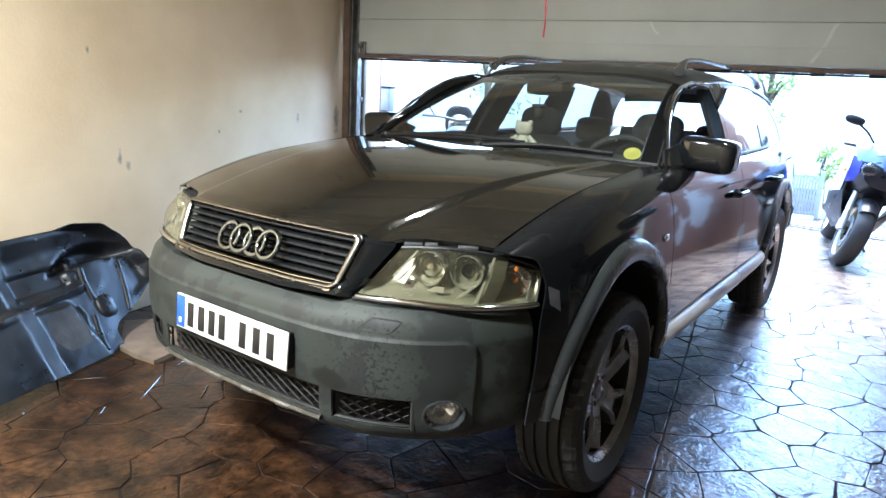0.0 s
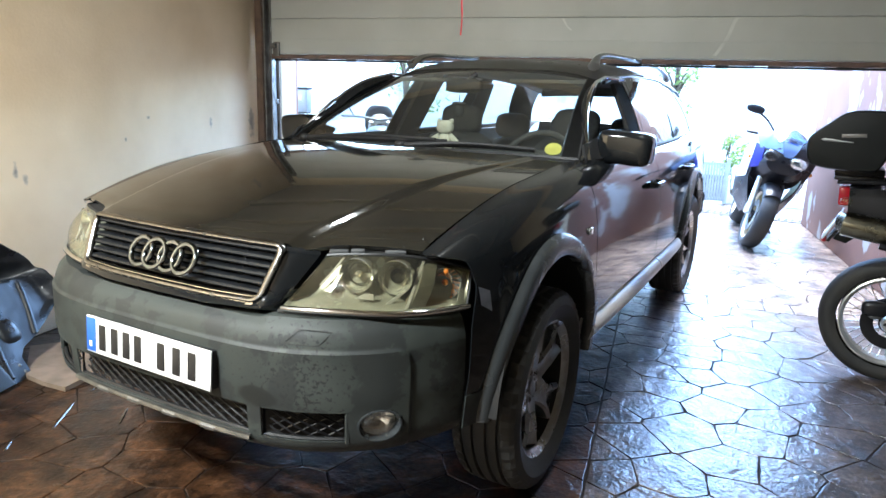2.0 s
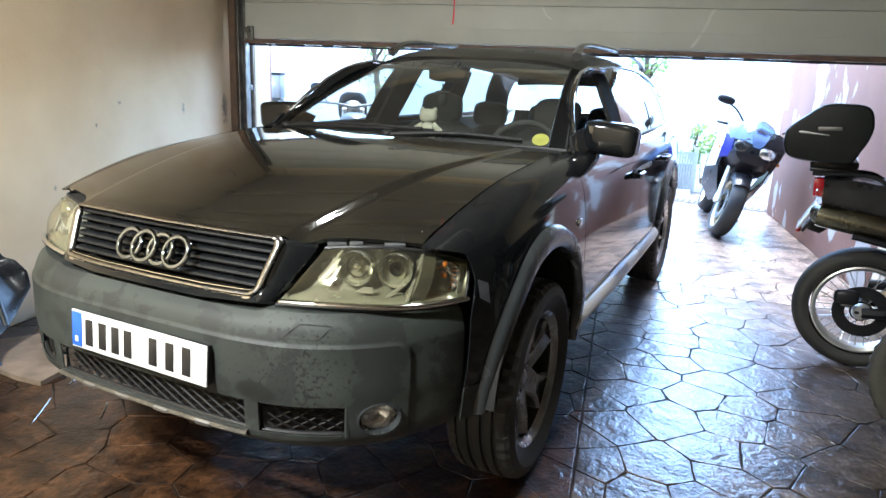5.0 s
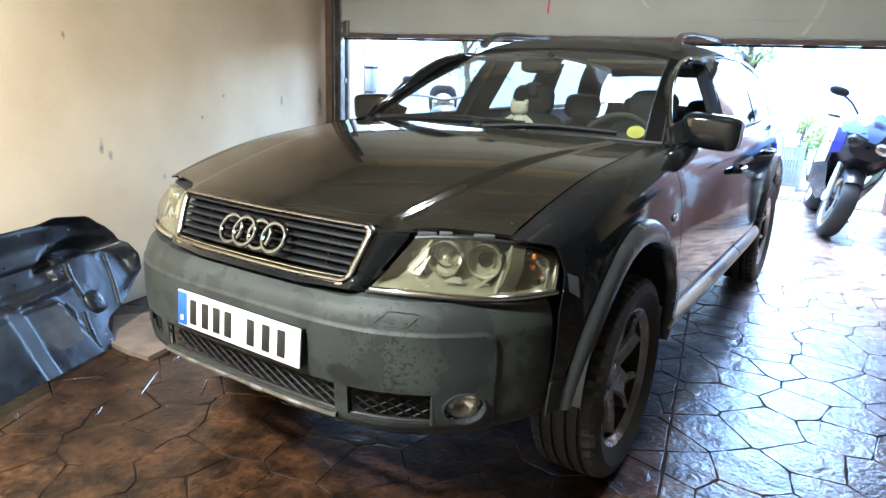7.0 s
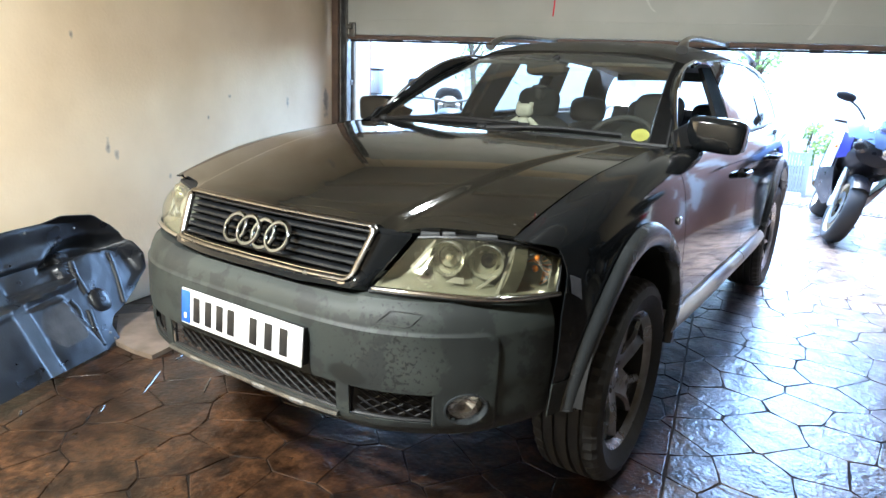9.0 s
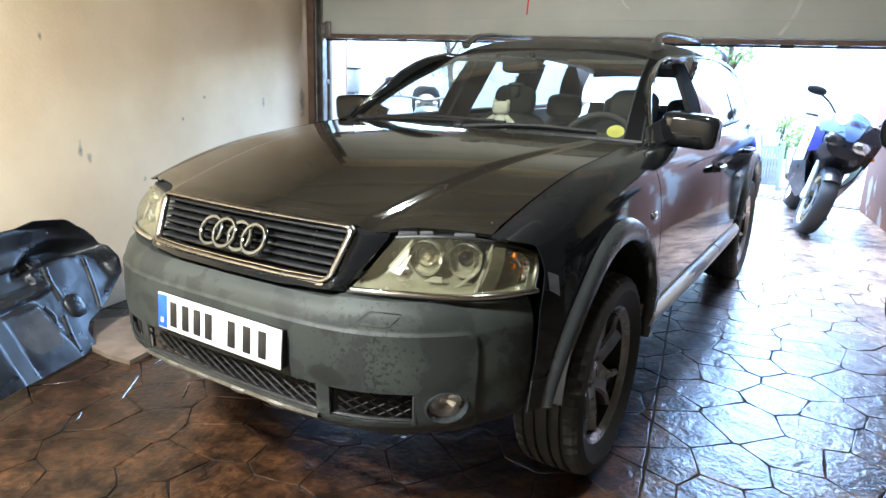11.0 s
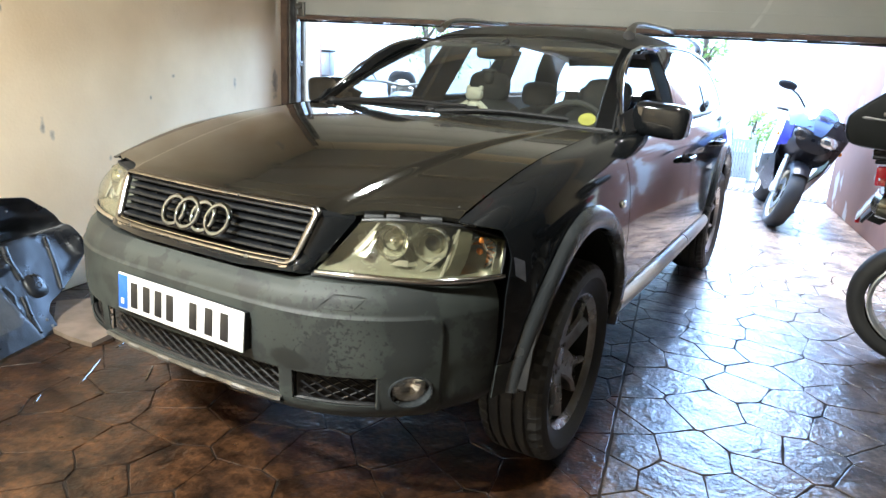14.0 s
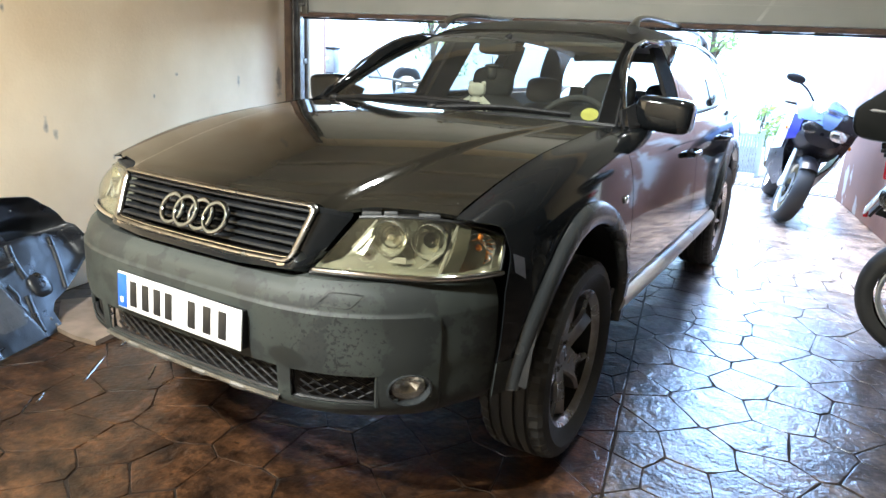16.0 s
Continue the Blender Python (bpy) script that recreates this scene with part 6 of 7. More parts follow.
def trail_bike():
    """Black trail bike; x runs to its front, the near side is -y."""
    b = thing("trail_motorcycle", "black trail motorcycle with a top box, parked on the paving", "motorcycle", pose(1.965, 1.71, 0, 0, -3, -3))
    side_m = Matrix.Rotation(radians(90), 4, "Z")       # wheel axis across
    R = 0.304
    spoked_wheel(b, Matrix.Translation((0.035, 0, R)) @ side_m, R, 0.135, SILVER)
    spoked_wheel(b, Matrix.Translation((1.50, 0, R + 0.02)) @ side_m, R + 0.02, 0.10, SILVER)
    part("swingarm", tube([(0.035, -0.105, R), (0.25, -0.10, R + 0.02), (0.56, -0.09, R + 0.06)], [0.026, 0.030, 0.034], 8), BIKEBLACK, b)
    part("swingarm", tube([(0.035, 0.105, R), (0.25, 0.10, R + 0.02), (0.56, 0.09, R + 0.06)], [0.026, 0.030, 0.034], 8), BIKEBLACK, b)
    part("caliper", blob((0.11, 0.06, 0.075), (-0.035, -0.10, R + 0.07), 0.6), BIKEBLACK, b)
    part("disc_guard", blob((0.06, 0.03, 0.05), (-0.03, -0.11, R + 0.05), 0.6), STEEL, b)
    part("chain_guard", block((0.40, 0.03, 0.05), (0.26, 0.10, R + 0.10), 0.012), BIKEBLACK, b)
    # tail
    part("tail_fairing", sheet([[Vector((x, y, z)) for y, z in ((-0.11, z0), (-0.12, z0 + 0.05), (-0.09, z1), (0, z1 + 0.012), (0.09, z1), (0.12, z0 + 0.05), (0.11, z0))] for x, z0, z1 in ((-0.187, 0.81, 0.935), (-0.05, 0.77, 0.935), (0.25, 0.72, 0.89), (0.7, 0.66, 0.86))], 0.006), BIKEBLACK, b, "dark green-black tail cover")
    part("seat", blob((0.72, 0.25, 0.10), (0.40, 0, 0.905), 0.5), BIKEBLACK, b, "black seat")
    part("tail_lamp", block((0.05, 0.14, 0.088), (-0.205, 0, 0.895), 0.008), REDL, b, "red tail lamp")
    for sg in (-1, 1):
        part("turn_signal", blob((0.05, 0.05, 0.04), (-0.195, sg * 0.16, 0.880), 0.8), LENSGLASS, b)
    mud = sheet([[Vector((x, y, z)) for y in (-0.085, 0, 0.085)] for x, z in ((-0.16, 0.84), (-0.20, 0.77), (-0.25, 0.70), (-0.262, 0.68))], 0.012)
    part("mudguard", mud, BIKEBLACK, b, "rear mudguard")
    part("mudguard_side", prism([(-0.15, 0.82), (-0.235, 0.69), (-0.182, 0.672), (-0.10, 0.74), (-0.08, 0.82)], -0.08, 0.08), SATIN, b).matrix_basis = Matrix.Rotation(radians(90), 4, "X")
    part("plate_edge", block((0.008, 0.20, 0.15), (0, 0, 0), 0.003, Matrix.Translation((-0.243, 0, 0.755)) @ Matrix.Rotation(radians(30), 4, "Y")), WHITEP, b, "edge of a white plate")
    part("reflector", block((0.02, 0.06, 0.03), (-0.274, -0.02, 0.682), 0.005), REDL, b)
    # exhaust silencer on the near side
    ex = part("silencer", tube(spline([(-0.19, -0.135, 0.775), (-0.165, -0.14, 0.770), (0.10, -0.145, 0.722), (0.34, -0.14, 0.665), (0.42, -0.135, 0.640)], 14), [0.036, 0.052] + [0.058] * 9 + [0.056, 0.05, 0.035], 16), EXH, b, "brushed steel silencer")
    part("tail_pipe", tube([(-0.215, -0.135, 0.782), (-0.18, -0.138, 0.772)], [0.022, 0.022], 12), STEEL, ex)
    part("heat_shield", tube([(-0.05, -0.185, 0.690), (0.30, -0.185, 0.615)], [0.030, 0.030], 8, flat=0.5), BIKEBLACK, ex)
    part("exhaust_pipe", tube(spline([(0.42, -0.135, 0.640), (0.58, -0.13, 0.42), (0.85, -0.12, 0.30), (1.10, -0.05, 0.42)], 12), 0.022, 10), EXH, b)
    # rack and box
    for sg in (-1, 1):
        part("rack_bar", tube(spline([(0.10, sg * 0.10, 0.90), (0.02, sg * 0.10, 0.955), (-0.10, sg * 0.09, 0.965), (-0.24, sg * 0.08, 0.962)], 12), 0.010, 8), BIKEBLACK, b)
    part("rack_plate", block((0.20, 0.22, 0.02), (-0.155, 0, 0.985), 0.006), BIKEBLACK, b)
    bmx = bmesh.new()
    outline = spline([(-0.374, 1.145), (-0.362, 1.182), (-0.296, 1.236), (-0.22, 1.286), (-0.12, 1.290), (-0.042, 1.274), (-0.018, 1.20), (-0.032, 1.13), (-0.055, 1.085), (-0.085, 1.030), (-0.13, 1.020), (-0.27, 1.030), (-0.346, 1.050), (-0.372, 1.090)], 48, True)
    prof = []
    for y, k in ((-0.226, 0.90), (-0.225, 0.94), (-0.216, 0.985), (-0.19, 1.0), (0.19, 1.0), (0.216, 0.985), (0.225, 0.94), (0.226, 0.90)):
        prof.append([Vector((-0.20 + (p.x + 0.20) * k, y, 1.15 + (p.y - 1.15) * k)) for p in outline])
    sheet(prof, wrap=True, bm=bmx)
    bmx.verts.ensure_lookup_table()
    bmx.faces.new(bmx.verts[:48]), bmx.faces.new(bmx.verts[-48:])
    box = part("top_box", bmx, SATIN, b, "black hard top box", angle=30)
    part("box_stripe", tube([(-0.362, -0.198, 1.168), (-0.30, -0.2235, 1.166), (-0.19, -0.2275, 1.152)], [0.010, 0.009, 0.002], 6, flat=0.8), SILVER, box, "pale reflecting stripe")
    part("box_badge", block((0.095, 0.004, 0.016), (-0.19, -0.2255, 1.182), 0.001), STEEL, box, "grey badge bar")
    part("box_base", block((0.20, 0.26, 0.032), (-0.155, 0, 1.010), 0.008), BIKEBLACK, box)
    # front half, mostly out of sight
    part("fuel_tank", blob((0.55, 0.34, 0.30), (0.92, 0, 0.93), 0.8), BIKEBLACK, b)
    part("engine", blob((0.45, 0.30, 0.40), (0.80, 0, 0.47), 0.6), STEEL, b)
    part("frame", tube(spline([(0.15, 0, 0.82), (0.55, 0, 0.70), (0.60, 0, 0.40), (1.0, 0, 0.30), (1.18, 0, 0.95)], 16), 0.022, 8), BIKEBLACK, b)
    for sg in (-1, 1):
        part("fork_leg", tube([(1.50, sg * 0.085, R + 0.02), (1.20, sg * 0.085, 1.05)], 0.022, 8), BIKEBLACK, b)
    part("handlebar", tube(spline([(1.02, -0.40, 1.10), (1.14, -0.18, 1.12), (1.14, 0.18, 1.12), (1.02, 0.40, 1.10)], 16), 0.012, 8), BIKEBLACK, b)
    part("front_fairing", blob((0.25, 0.34, 0.36), (1.30, 0, 1.02), 0.8), BIKEBLACK, b)
    part("shock", tube([(0.42, 0.02, 0.62), (0.52, 0.02, 0.40)], 0.035, 10), STEEL, b)
    part("side_stand", tube([(0.62, 0.12, 0.30), (0.60, 0.30, 0.012)], 0.012, 8), STEEL, b)
    return b


def sport_bike():
    """Blue, white and black sports bike; -y is its front, standing on its side stand."""
    m = pose(1.115, 4.70, 0, 0, 0, 9) @ pose(0, 0, 0, 0, 16, 0)
    b = thing("sport_motorcycle", "blue and white sports motorcycle leaning on its side stand", "motorcycle", m)
    R = 0.30
    st = Matrix.Translation((0, 0, R)) @ Matrix.Rotation(radians(4), 4, "Z")
    for nm, mm, r, w in (("front", st, R, 0.150), ("rear", Matrix.Translation((0, 1.40, R + 0.01)), R + 0.01, 0.18)):
        ty = bike_tyre(r, w)
        ty.transform(mm)
        wh = part("tyre", ty, RUBBER, b, "worn black sports tyre", angle=60)
        part("wheel_rim", lathe([(-w * 0.42, r * 0.75), (-w * 0.30, r * 0.70), (w * 0.30, r * 0.70), (w * 0.42, r * 0.75)], 48, mm), GOLD, wh, "pale gold cast rim")
        for k in range(5):
            a = 2 * math.pi * k / 5
            part("rim_spoke", tube([mm @ Vector((0, 0, 0)), mm @ Vector((0, r * 0.71 * math.cos(a), r * 0.71 * math.sin(a)))], [0.028, 0.018], 8), GOLD, wh)
        for x in (-0.06, 0.06):
            part("brake_disc", lathe([(x - 0.002, 0.09), (x - 0.002, 0.15), (x + 0.002, 0.15), (x + 0.002, 0.09)], 36, mm), STEEL, wh)
        part("hub", lathe([(-0.07, 0.001), (-0.07, 0.04), (0.07, 0.04), (0.07, 0.001)], 20, mm), BIKEBLACK, wh)
        if nm == "front":
            tube_pts = [[mm @ Vector((x, -(r + 0.012 + h) * math.sin(a), (r + 0.012 + h) * math.cos(a))) for x, h in ((-0.075, -0.06), (-0.07, -0.015), (-0.04, 0.008), (0, 0.014), (0.04, 0.008), (0.07, -0.015), (0.075, -0.06))] for a in np.linspace(-0.9, 0.75, 14)]
            part("front_mudguard", sheet(tube_pts, 0.004), BIKEBLACK, b, "black front mudguard")
            for x in (-0.105, 0.105):
                part("fork_leg", tube([mm @ Vector((x, 0, 0)), mm @ Vector((x, 0.22, 0.50))], [0.030, 0.024], 10), BIKEBLACK if x > 0 else SILVER, b)
                part("caliper", blob((0.05, 0.08, 0.11), (x * 0.95, 0.11, 0.03), 0.6, m=mm), SILVER, b)
    # nose fairing
    rows = []
    for y, z0, z1, w in ((-0.07, 0.80, 0.86, 0.06), (-0.05, 0.72, 0.94, 0.15), (0.03, 0.66, 1.02, 0.20), (0.15, 0.60, 1.05, 0.235), (0.30, 0.55, 1.02, 0.25)):
        c, h = (z0 + z1) / 2, (z1 - z0) / 2
        rows.append([Vector((w * math.copysign(abs(math.cos(a)) ** 0.8, math.cos(a)), y, c + h * math.copysign(abs(math.sin(a)) ** 0.8, math.sin(a)))) for a in np.linspace(0, 2 * math.pi, 25)[:-1]])
    nz = sheet(rows, wrap=True)
    nz.verts.ensure_lookup_table()
    nz.faces.new(nz.verts[:24])
    nose_f = part("nose_fairing", nz, BIKEBLACK, b, "black nose fairing")
    for sg in (-1, 1):
        lamp_s = part("head_lamp", blob((0.15, 0.045, 0.095), (sg * 0.105, -0.056 + 0.02 * (sg < 0), 0.848), 0.8, 18, 10), FOGBOWL if sg > 0 else BIKEBLACK, nose_f, "faceted clear headlamp", angle=8)
        part("lamp_glass", blob((0.17, 0.05, 0.11), (sg * 0.105, -0.064 + 0.02 * (sg < 0), 0.848), 0.8, 18, 10), CLEAR, lamp_s)
        part("upper_panel", sheet([[Vector((sg * x, y, z)) for x, y, z in r] for r in (((0.045, -0.075, 0.895), (0.12, -0.050, 0.910), (0.235, 0.02, 0.885)), ((0.06, -0.03, 0.975), (0.15, 0.0, 0.985), (0.27, 0.08, 0.945)), ((0.10, 0.05, 1.045), (0.18, 0.08, 1.04), (0.29, 0.18, 1.0)))], 0.008), BIKEBLACK if sg > 0 else PALEBLUE, nose_f, "black upper panel" if sg > 0 else "pale blue upper panel")
        part("cheek_panel", sheet([[Vector((sg * x, y, z)) for x, y, z in r] for r in (((0.20, -0.01, 0.90), (0.275, 0.10, 0.92)), ((0.19, -0.01, 0.82), (0.26, 0.10, 0.80)), ((0.16, 0.02, 0.74), (0.24, 0.13, 0.68)))], 0.006), BIKEBLACK if sg > 0 else BLUE, nose_f)
        part("side_fairing", sheet([[Vector((sg * x, y, z)) for x, y, z in r] for r in (((0.235, 0.10, 0.80), (0.29, 0.35, 0.84), (0.27, 0.75, 0.80)), ((0.215, 0.13, 0.60), (0.27, 0.38, 0.55), (0.27, 0.75, 0.55)), ((0.14, 0.22, 0.42), (0.21, 0.45, 0.33), (0.22, 0.8, 0.34)), ((0.07, 0.30, 0.30), (0.12, 0.5, 0.23), (0.14, 0.8, 0.25)))], 0.008), BIKEBLACK, b, "black side fairing")
        part("fairing_flash", sheet([[Vector((sg * (x + 0.008), y, z)) for x, y, z in r] for r in (((0.248, 0.12, 0.79), (0.295, 0.36, 0.82)), ((0.225, 0.17, 0.60), (0.275, 0.40, 0.55)))], 0.005), WHITEP, b, "white flash")
        part("fairing_stripe", sheet([[Vector((sg * x, y, z)) for x, y, z in r] for r in (((0.245, 0.09, 0.93), (0.30, 0.34, 0.95)), ((0.250, 0.11, 0.80), (0.302, 0.36, 0.82)))], 0.006), WHITEP, b)
        part("turn_signal", blob((0.045, 0.035, 0.035), (sg * 0.265, 0.16, 0.78), 0.8, 12, 8), AMBER, b, "amber turn signal")
        part("mirror_arm", tube(spline([(sg * 0.18, 0.10, 1.06), (sg * 0.27, 0.05, 1.13), (sg * 0.36, 0.04, 1.17)], 8), 0.009, 8), BIKEBLACK, b)
        part("mirror", blob((0.16, 0.05, 0.075), (sg * 0.40, 0.04, 1.19), 0.8, 16, 10), BIKEBLACK, b, "black oval mirror")
        part("grip", tube([(sg * 0.22, 0.34, 1.0), (sg * 0.36, 0.40, 0.985)], 0.017, 10), BIKEBLACK, b)
        part("lever", tube(spline([(sg * 0.20, 0.31, 1.01), (sg * 0.30, 0.30, 1.0), (sg * 0.38, 0.33, 0.985)], 8), 0.006, 6), STEEL, b)
    part("centre_panel", sheet([[Vector((x * w, y, z)) for x in (-1, -0.5, 0, 0.5, 1)] for y, z, w in ((-0.083, 0.875, 0.03), (-0.075, 0.92, 0.055), (-0.045, 0.97, 0.07), (0.0, 1.01, 0.08))], 0.006), PALEBLUE, b, "pale blue centre panel")
    part("windscreen", sheet([[Vector((x * w, y, z - 0.03 * abs(x) ** 2)) for x in np.linspace(-1, 1, 11)] for y, z, w in ((-0.02, 1.0, 0.12), (0.05, 1.06, 0.13), (0.15, 1.11, 0.11), (0.20, 1.12, 0.07))], 0.003), TINT, b, "smoked blue screen")
    part("fuel_tank", blob((0.36, 0.50, 0.26), (0, 0.62, 0.92), 0.75), BLUE, b, "blue fuel tank")
    part("seat", blob((0.28, 0.60, 0.10), (0, 1.10, 0.86), 0.6), BIKEBLACK, b, "black seat")
    part("tail_fairing", blob((0.24, 0.60, 0.16), (0, 1.42, 0.90), 0.7), WHITEP, b, "white tail")
    part("engine", blob((0.40, 0.55, 0.42), (0, 0.70, 0.48), 0.6), BIKEBLACK, b)
    part("frame", tube([(0.0, 0.30, 0.95), (0, 0.9, 0.60), (0, 1.40, 0.33)], 0.06, 8), BIKEBLACK, b)
    part("silencer", tube([(-0.17, 1.05, 0.34), (-0.20, 1.55, 0.52)], [0.05, 0.06], 14), EXH, b)
    part("side_stand", tube([(0.14, 0.85, 0.25), (0.285, 0.80, 0.075)], 0.012, 8), STEEL, b)
    return b


trail_bike()
sport_bike()

# wheel of another cycle standing nearer on the paving
ow = thing("scooter_wheel", "dusty knobbly scooter wheel standing on the paving", "wheel", pose(2.235, 0.87, 0, 0, -4, -14))
wm = Matrix.Translation((0, 0, 0.285)) @ Matrix.Rotation(radians(90), 4, "Z")
tw = bike_tyre(0.285, 0.11, 72)
for v in tw.verts:
    r = math.hypot(v.co.y, v.co.z)
    if r > 0.27 and int((math.atan2(v.co.z, v.co.y) + 7) * 72 / (2 * math.pi)) % 2:
        v.co.y, v.co.z = v.co.y * (r - 0.007) / r, v.co.z * (r - 0.007) / r
tw.transform(wm)
DUSTY = mat("dusty_rubber", (0.030, 0.028, 0.022), (0.05, 0.047, 0.037), rough=0.85, scale=9, bump=0.3, bscale=90)
part("tyre", tw, DUSTY, ow, "dusty tyre", angle=30)
part("wheel_rim", lathe([(-0.042, 0.214), (-0.03, 0.195), (-0.02, 0.06), (0.02, 0.06), (0.03, 0.195), (0.042, 0.214)], 48, wm), STEEL, ow)

# handlebar end of a motorcycle parked behind the car
b3 = thing("parked_motorcycle", "dark motorcycle parked outside beyond the car", "motorcycle", ROOM @ pose(-1.42, 3.75, 0, 0, 0, 205))
spoked_wheel(b3, Matrix.Translation((0, -0.68, 0.31)), 0.31, 0.11, SILVER, 18, False)
spoked_wheel(b3, Matrix.Translation((0, 0.68, 0.31)), 0.31, 0.14, SILVER, 18, False)
part("engine", blob((0.36, 0.50, 0.40), (0, -0.05, 0.48), 0.6), STEEL, b3)
part("fuel_tank", blob((0.30, 0.52, 0.24), (0, -0.12, 0.86), 0.8), BIKEBLACK, b3)
part("seat", blob((0.28, 0.66, 0.11), (0, 0.42, 0.84), 0.6), BIKEBLACK, b3)
part("head_lamp", blob((0.22, 0.20, 0.24), (0, -0.56, 0.96), 0.85), STEEL, b3)
part("handlebar", tube(spline([(-0.38, -0.30, 1.06), (-0.2, -0.42, 1.05), (0, -0.45, 1.02), (0.2, -0.42, 1.05), (0.38, -0.30, 1.06)], 16), 0.013, 8), STEEL, b3)
for sg in (-1, 1):
    part("fork_leg", tube([(sg * 0.09, -0.68, 0.31), (sg * 0.09, -0.46, 1.0)], 0.024, 8), SILVER, b3)
    part("mirror", blob((0.13, 0.04, 0.09), (sg * 0.36, -0.36, 1.20), 0.8, 14, 8), BIKEBLACK, b3)
    part("mirror_arm", tube([(sg * 0.26, -0.38, 1.06), (sg * 0.34, -0.36, 1.18)], 0.007, 6), BIKEBLACK, b3)
part("leg_shield", blob((0.30, 0.10, 0.34), (0, -0.60, 1.00), 0.75, 18, 12), BIKEBLACK, b3, "dark front cowl")
part("frame", tube(spline([(0, -0.44, 0.98), (0, -0.3, 0.35), (0, 0.2, 0.33), (0, 0.66, 0.33)], 12), 0.03, 8), BIKEBLACK, b3)


# ---- the yard outside ----
yard_r = thing("yard_wall", "worn pink rendered yard wall with peeling white patches", "wall", ROOM, kind="structure")
part("wall_body", block((0.22, 3.42, 2.9), (U1 + 0.11, VD + 0.225 + 1.71, 1.45), 0.01), PINK, yard_r)
edge = bmesh.new()
for i in range(24):
    z = 0.06 + i * 0.12
    block((0.20 + 0.03 * noise.noise((i, 1, 2)), 0.07 + 0.05 * noise.noise((i * 1.3, 5, 2)), 0.105), (U1 + 0.11, VD + 3.66, z), 0.012, bm=edge, segs=1)
BRICK = mat("broken_brick", (0.30, 0.15, 0.10), (0.42, 0.28, 0.22), rough=0.9, scale=12, bump=0.4, bscale=50)
part("broken_end", edge, BRICK, yard_r, "ragged brick end of the wall")
slab("yard_wall_left", (U0 - 0.32, VD + 0.225, 0), (U0 - 0.035, VD + 0.31, 2.6), PINK, "short pink rendered return wall outside", "wall")

METALBOX = mat("grey_meter_box", (0.30, 0.32, 0.34), (0.22, 0.24, 0.25), rough=0.4, scale=8)
mb = thing("meter_box", "grey meter box with a dark lower part on a bracket", "meter box", ROOM @ pose(-1.955, 3.22, 1.10))
part("case", block((0.12, 0.10, 0.20), (0, 0, 0.10), 0.012), METALBOX, mb)
part("lid", block((0.13, 0.11, 0.02), (0, 0, 0.21), 0.005), BIKEBLACK, mb)
part("window", block((0.06, 0.006, 0.07), (-0.01, -0.052, 0.11), 0.002), CLEAR, mb)
part("base", block((0.10, 0.09, 0.05), (0, 0, -0.02), 0.01), BIKEBLACK, mb)
part("post", tube([(0, 0.03, 0.0), (0, 0.03, -1.10)], 0.022, 10), STEEL, mb)

# channel grating across the yard
gr = thing("drain_grating", "steel drain grating set across the paving", "drain", ROOM @ pose(1.75, 6.40, 0.004, 0, 0, -16))
part("grating_frame", block((4.3, 0.02, 0.012), (0.55, -0.10, 0.0), 0.002), STEEL, gr)
part("grating_frame", block((4.3, 0.02, 0.012), (0.55, 0.10, 0.0), 0.002), STEEL, gr)
for i in range(60):
    part("bar", block((0.034, 0.18, 0.012), (-1.55 + i * 0.071, 0, 0.004), 0.002), STEEL, gr)
part("channel", block((4.2, 0.18, 0.003), (0.55, 0, 0.0), 0.001), DARK, gr)

# slatted gate and low planting beyond
GATE = mat("grey_slatted_gate", (0.34, 0.36, 0.35), (0.26, 0.28, 0.27), rough=0.6, scale=7)
gate = thing("slatted_gate", "low grey slatted gate in the yard", "gate", ROOM @ pose(1.28, 7.15, 0))
for i in range(22):
    part("slat", block((0.028, 0.016, 0.50), (i * 0.034, 0, 0.29), 0.003), GATE, gate)
for z in (0.06, 0.52):
    part("gate_bar", block((0.76, 0.022, 0.035), (0.357, 0.02, z), 0.004), GATE, gate)
for x in (-0.03, 0.745):
    part("gate_post", block((0.045, 0.045, 0.60), (x, 0.01, 0.30), 0.005), GATE, gate)
HOUSE = wall_paint("white_render", (0.80, 0.78, 0.74), (0.72, 0.70, 0.66), (0.6, 0.58, 0.55), 0.7)
slab("yard_wall_far", (-7.0, 11.0, 0), (9.0, 11.25, 2.3), HOUSE, "sunlit white rendered wall beyond the yard", "wall")
slab("planter_wall", (2.05, 7.25, 0), (4.4, 7.5, 0.34), HOUSE, "low white rendered planter wall", "wall")
slab("yard_wall_side", (-4.3, 2.62, 0), (-4.1, 11.0, 2.0), HOUSE, "white rendered side wall of the yard", "wall")

LEAF = mat("leaf_green", (0.09, 0.16, 0.035), (0.12, 0.20, 0.05), rough=0.5, scale=3, coords="Object")
lt = LEAF.node_tree
ltr, lmx = lt.nodes.new("ShaderNodeBsdfTranslucent"), lt.nodes.new("ShaderNodeMixShader")
ltr.inputs[0].default_value = (0.20, 0.28, 0.08, 1)
lmx.inputs[0].default_value = 0.6
lt.links.new(lt.nodes["Principled BSDF"].outputs[0], lmx.inputs[1])
lt.links.new(ltr.outputs[0], lmx.inputs[2])
lt.links.new(lmx.outputs[0], lt.nodes["Material Output"].inputs[0])
BARK = mat("bark", (0.12, 0.09, 0.06), (0.07, 0.05, 0.035), rough=0.95, scale=12, bump=0.5, bscale=40)


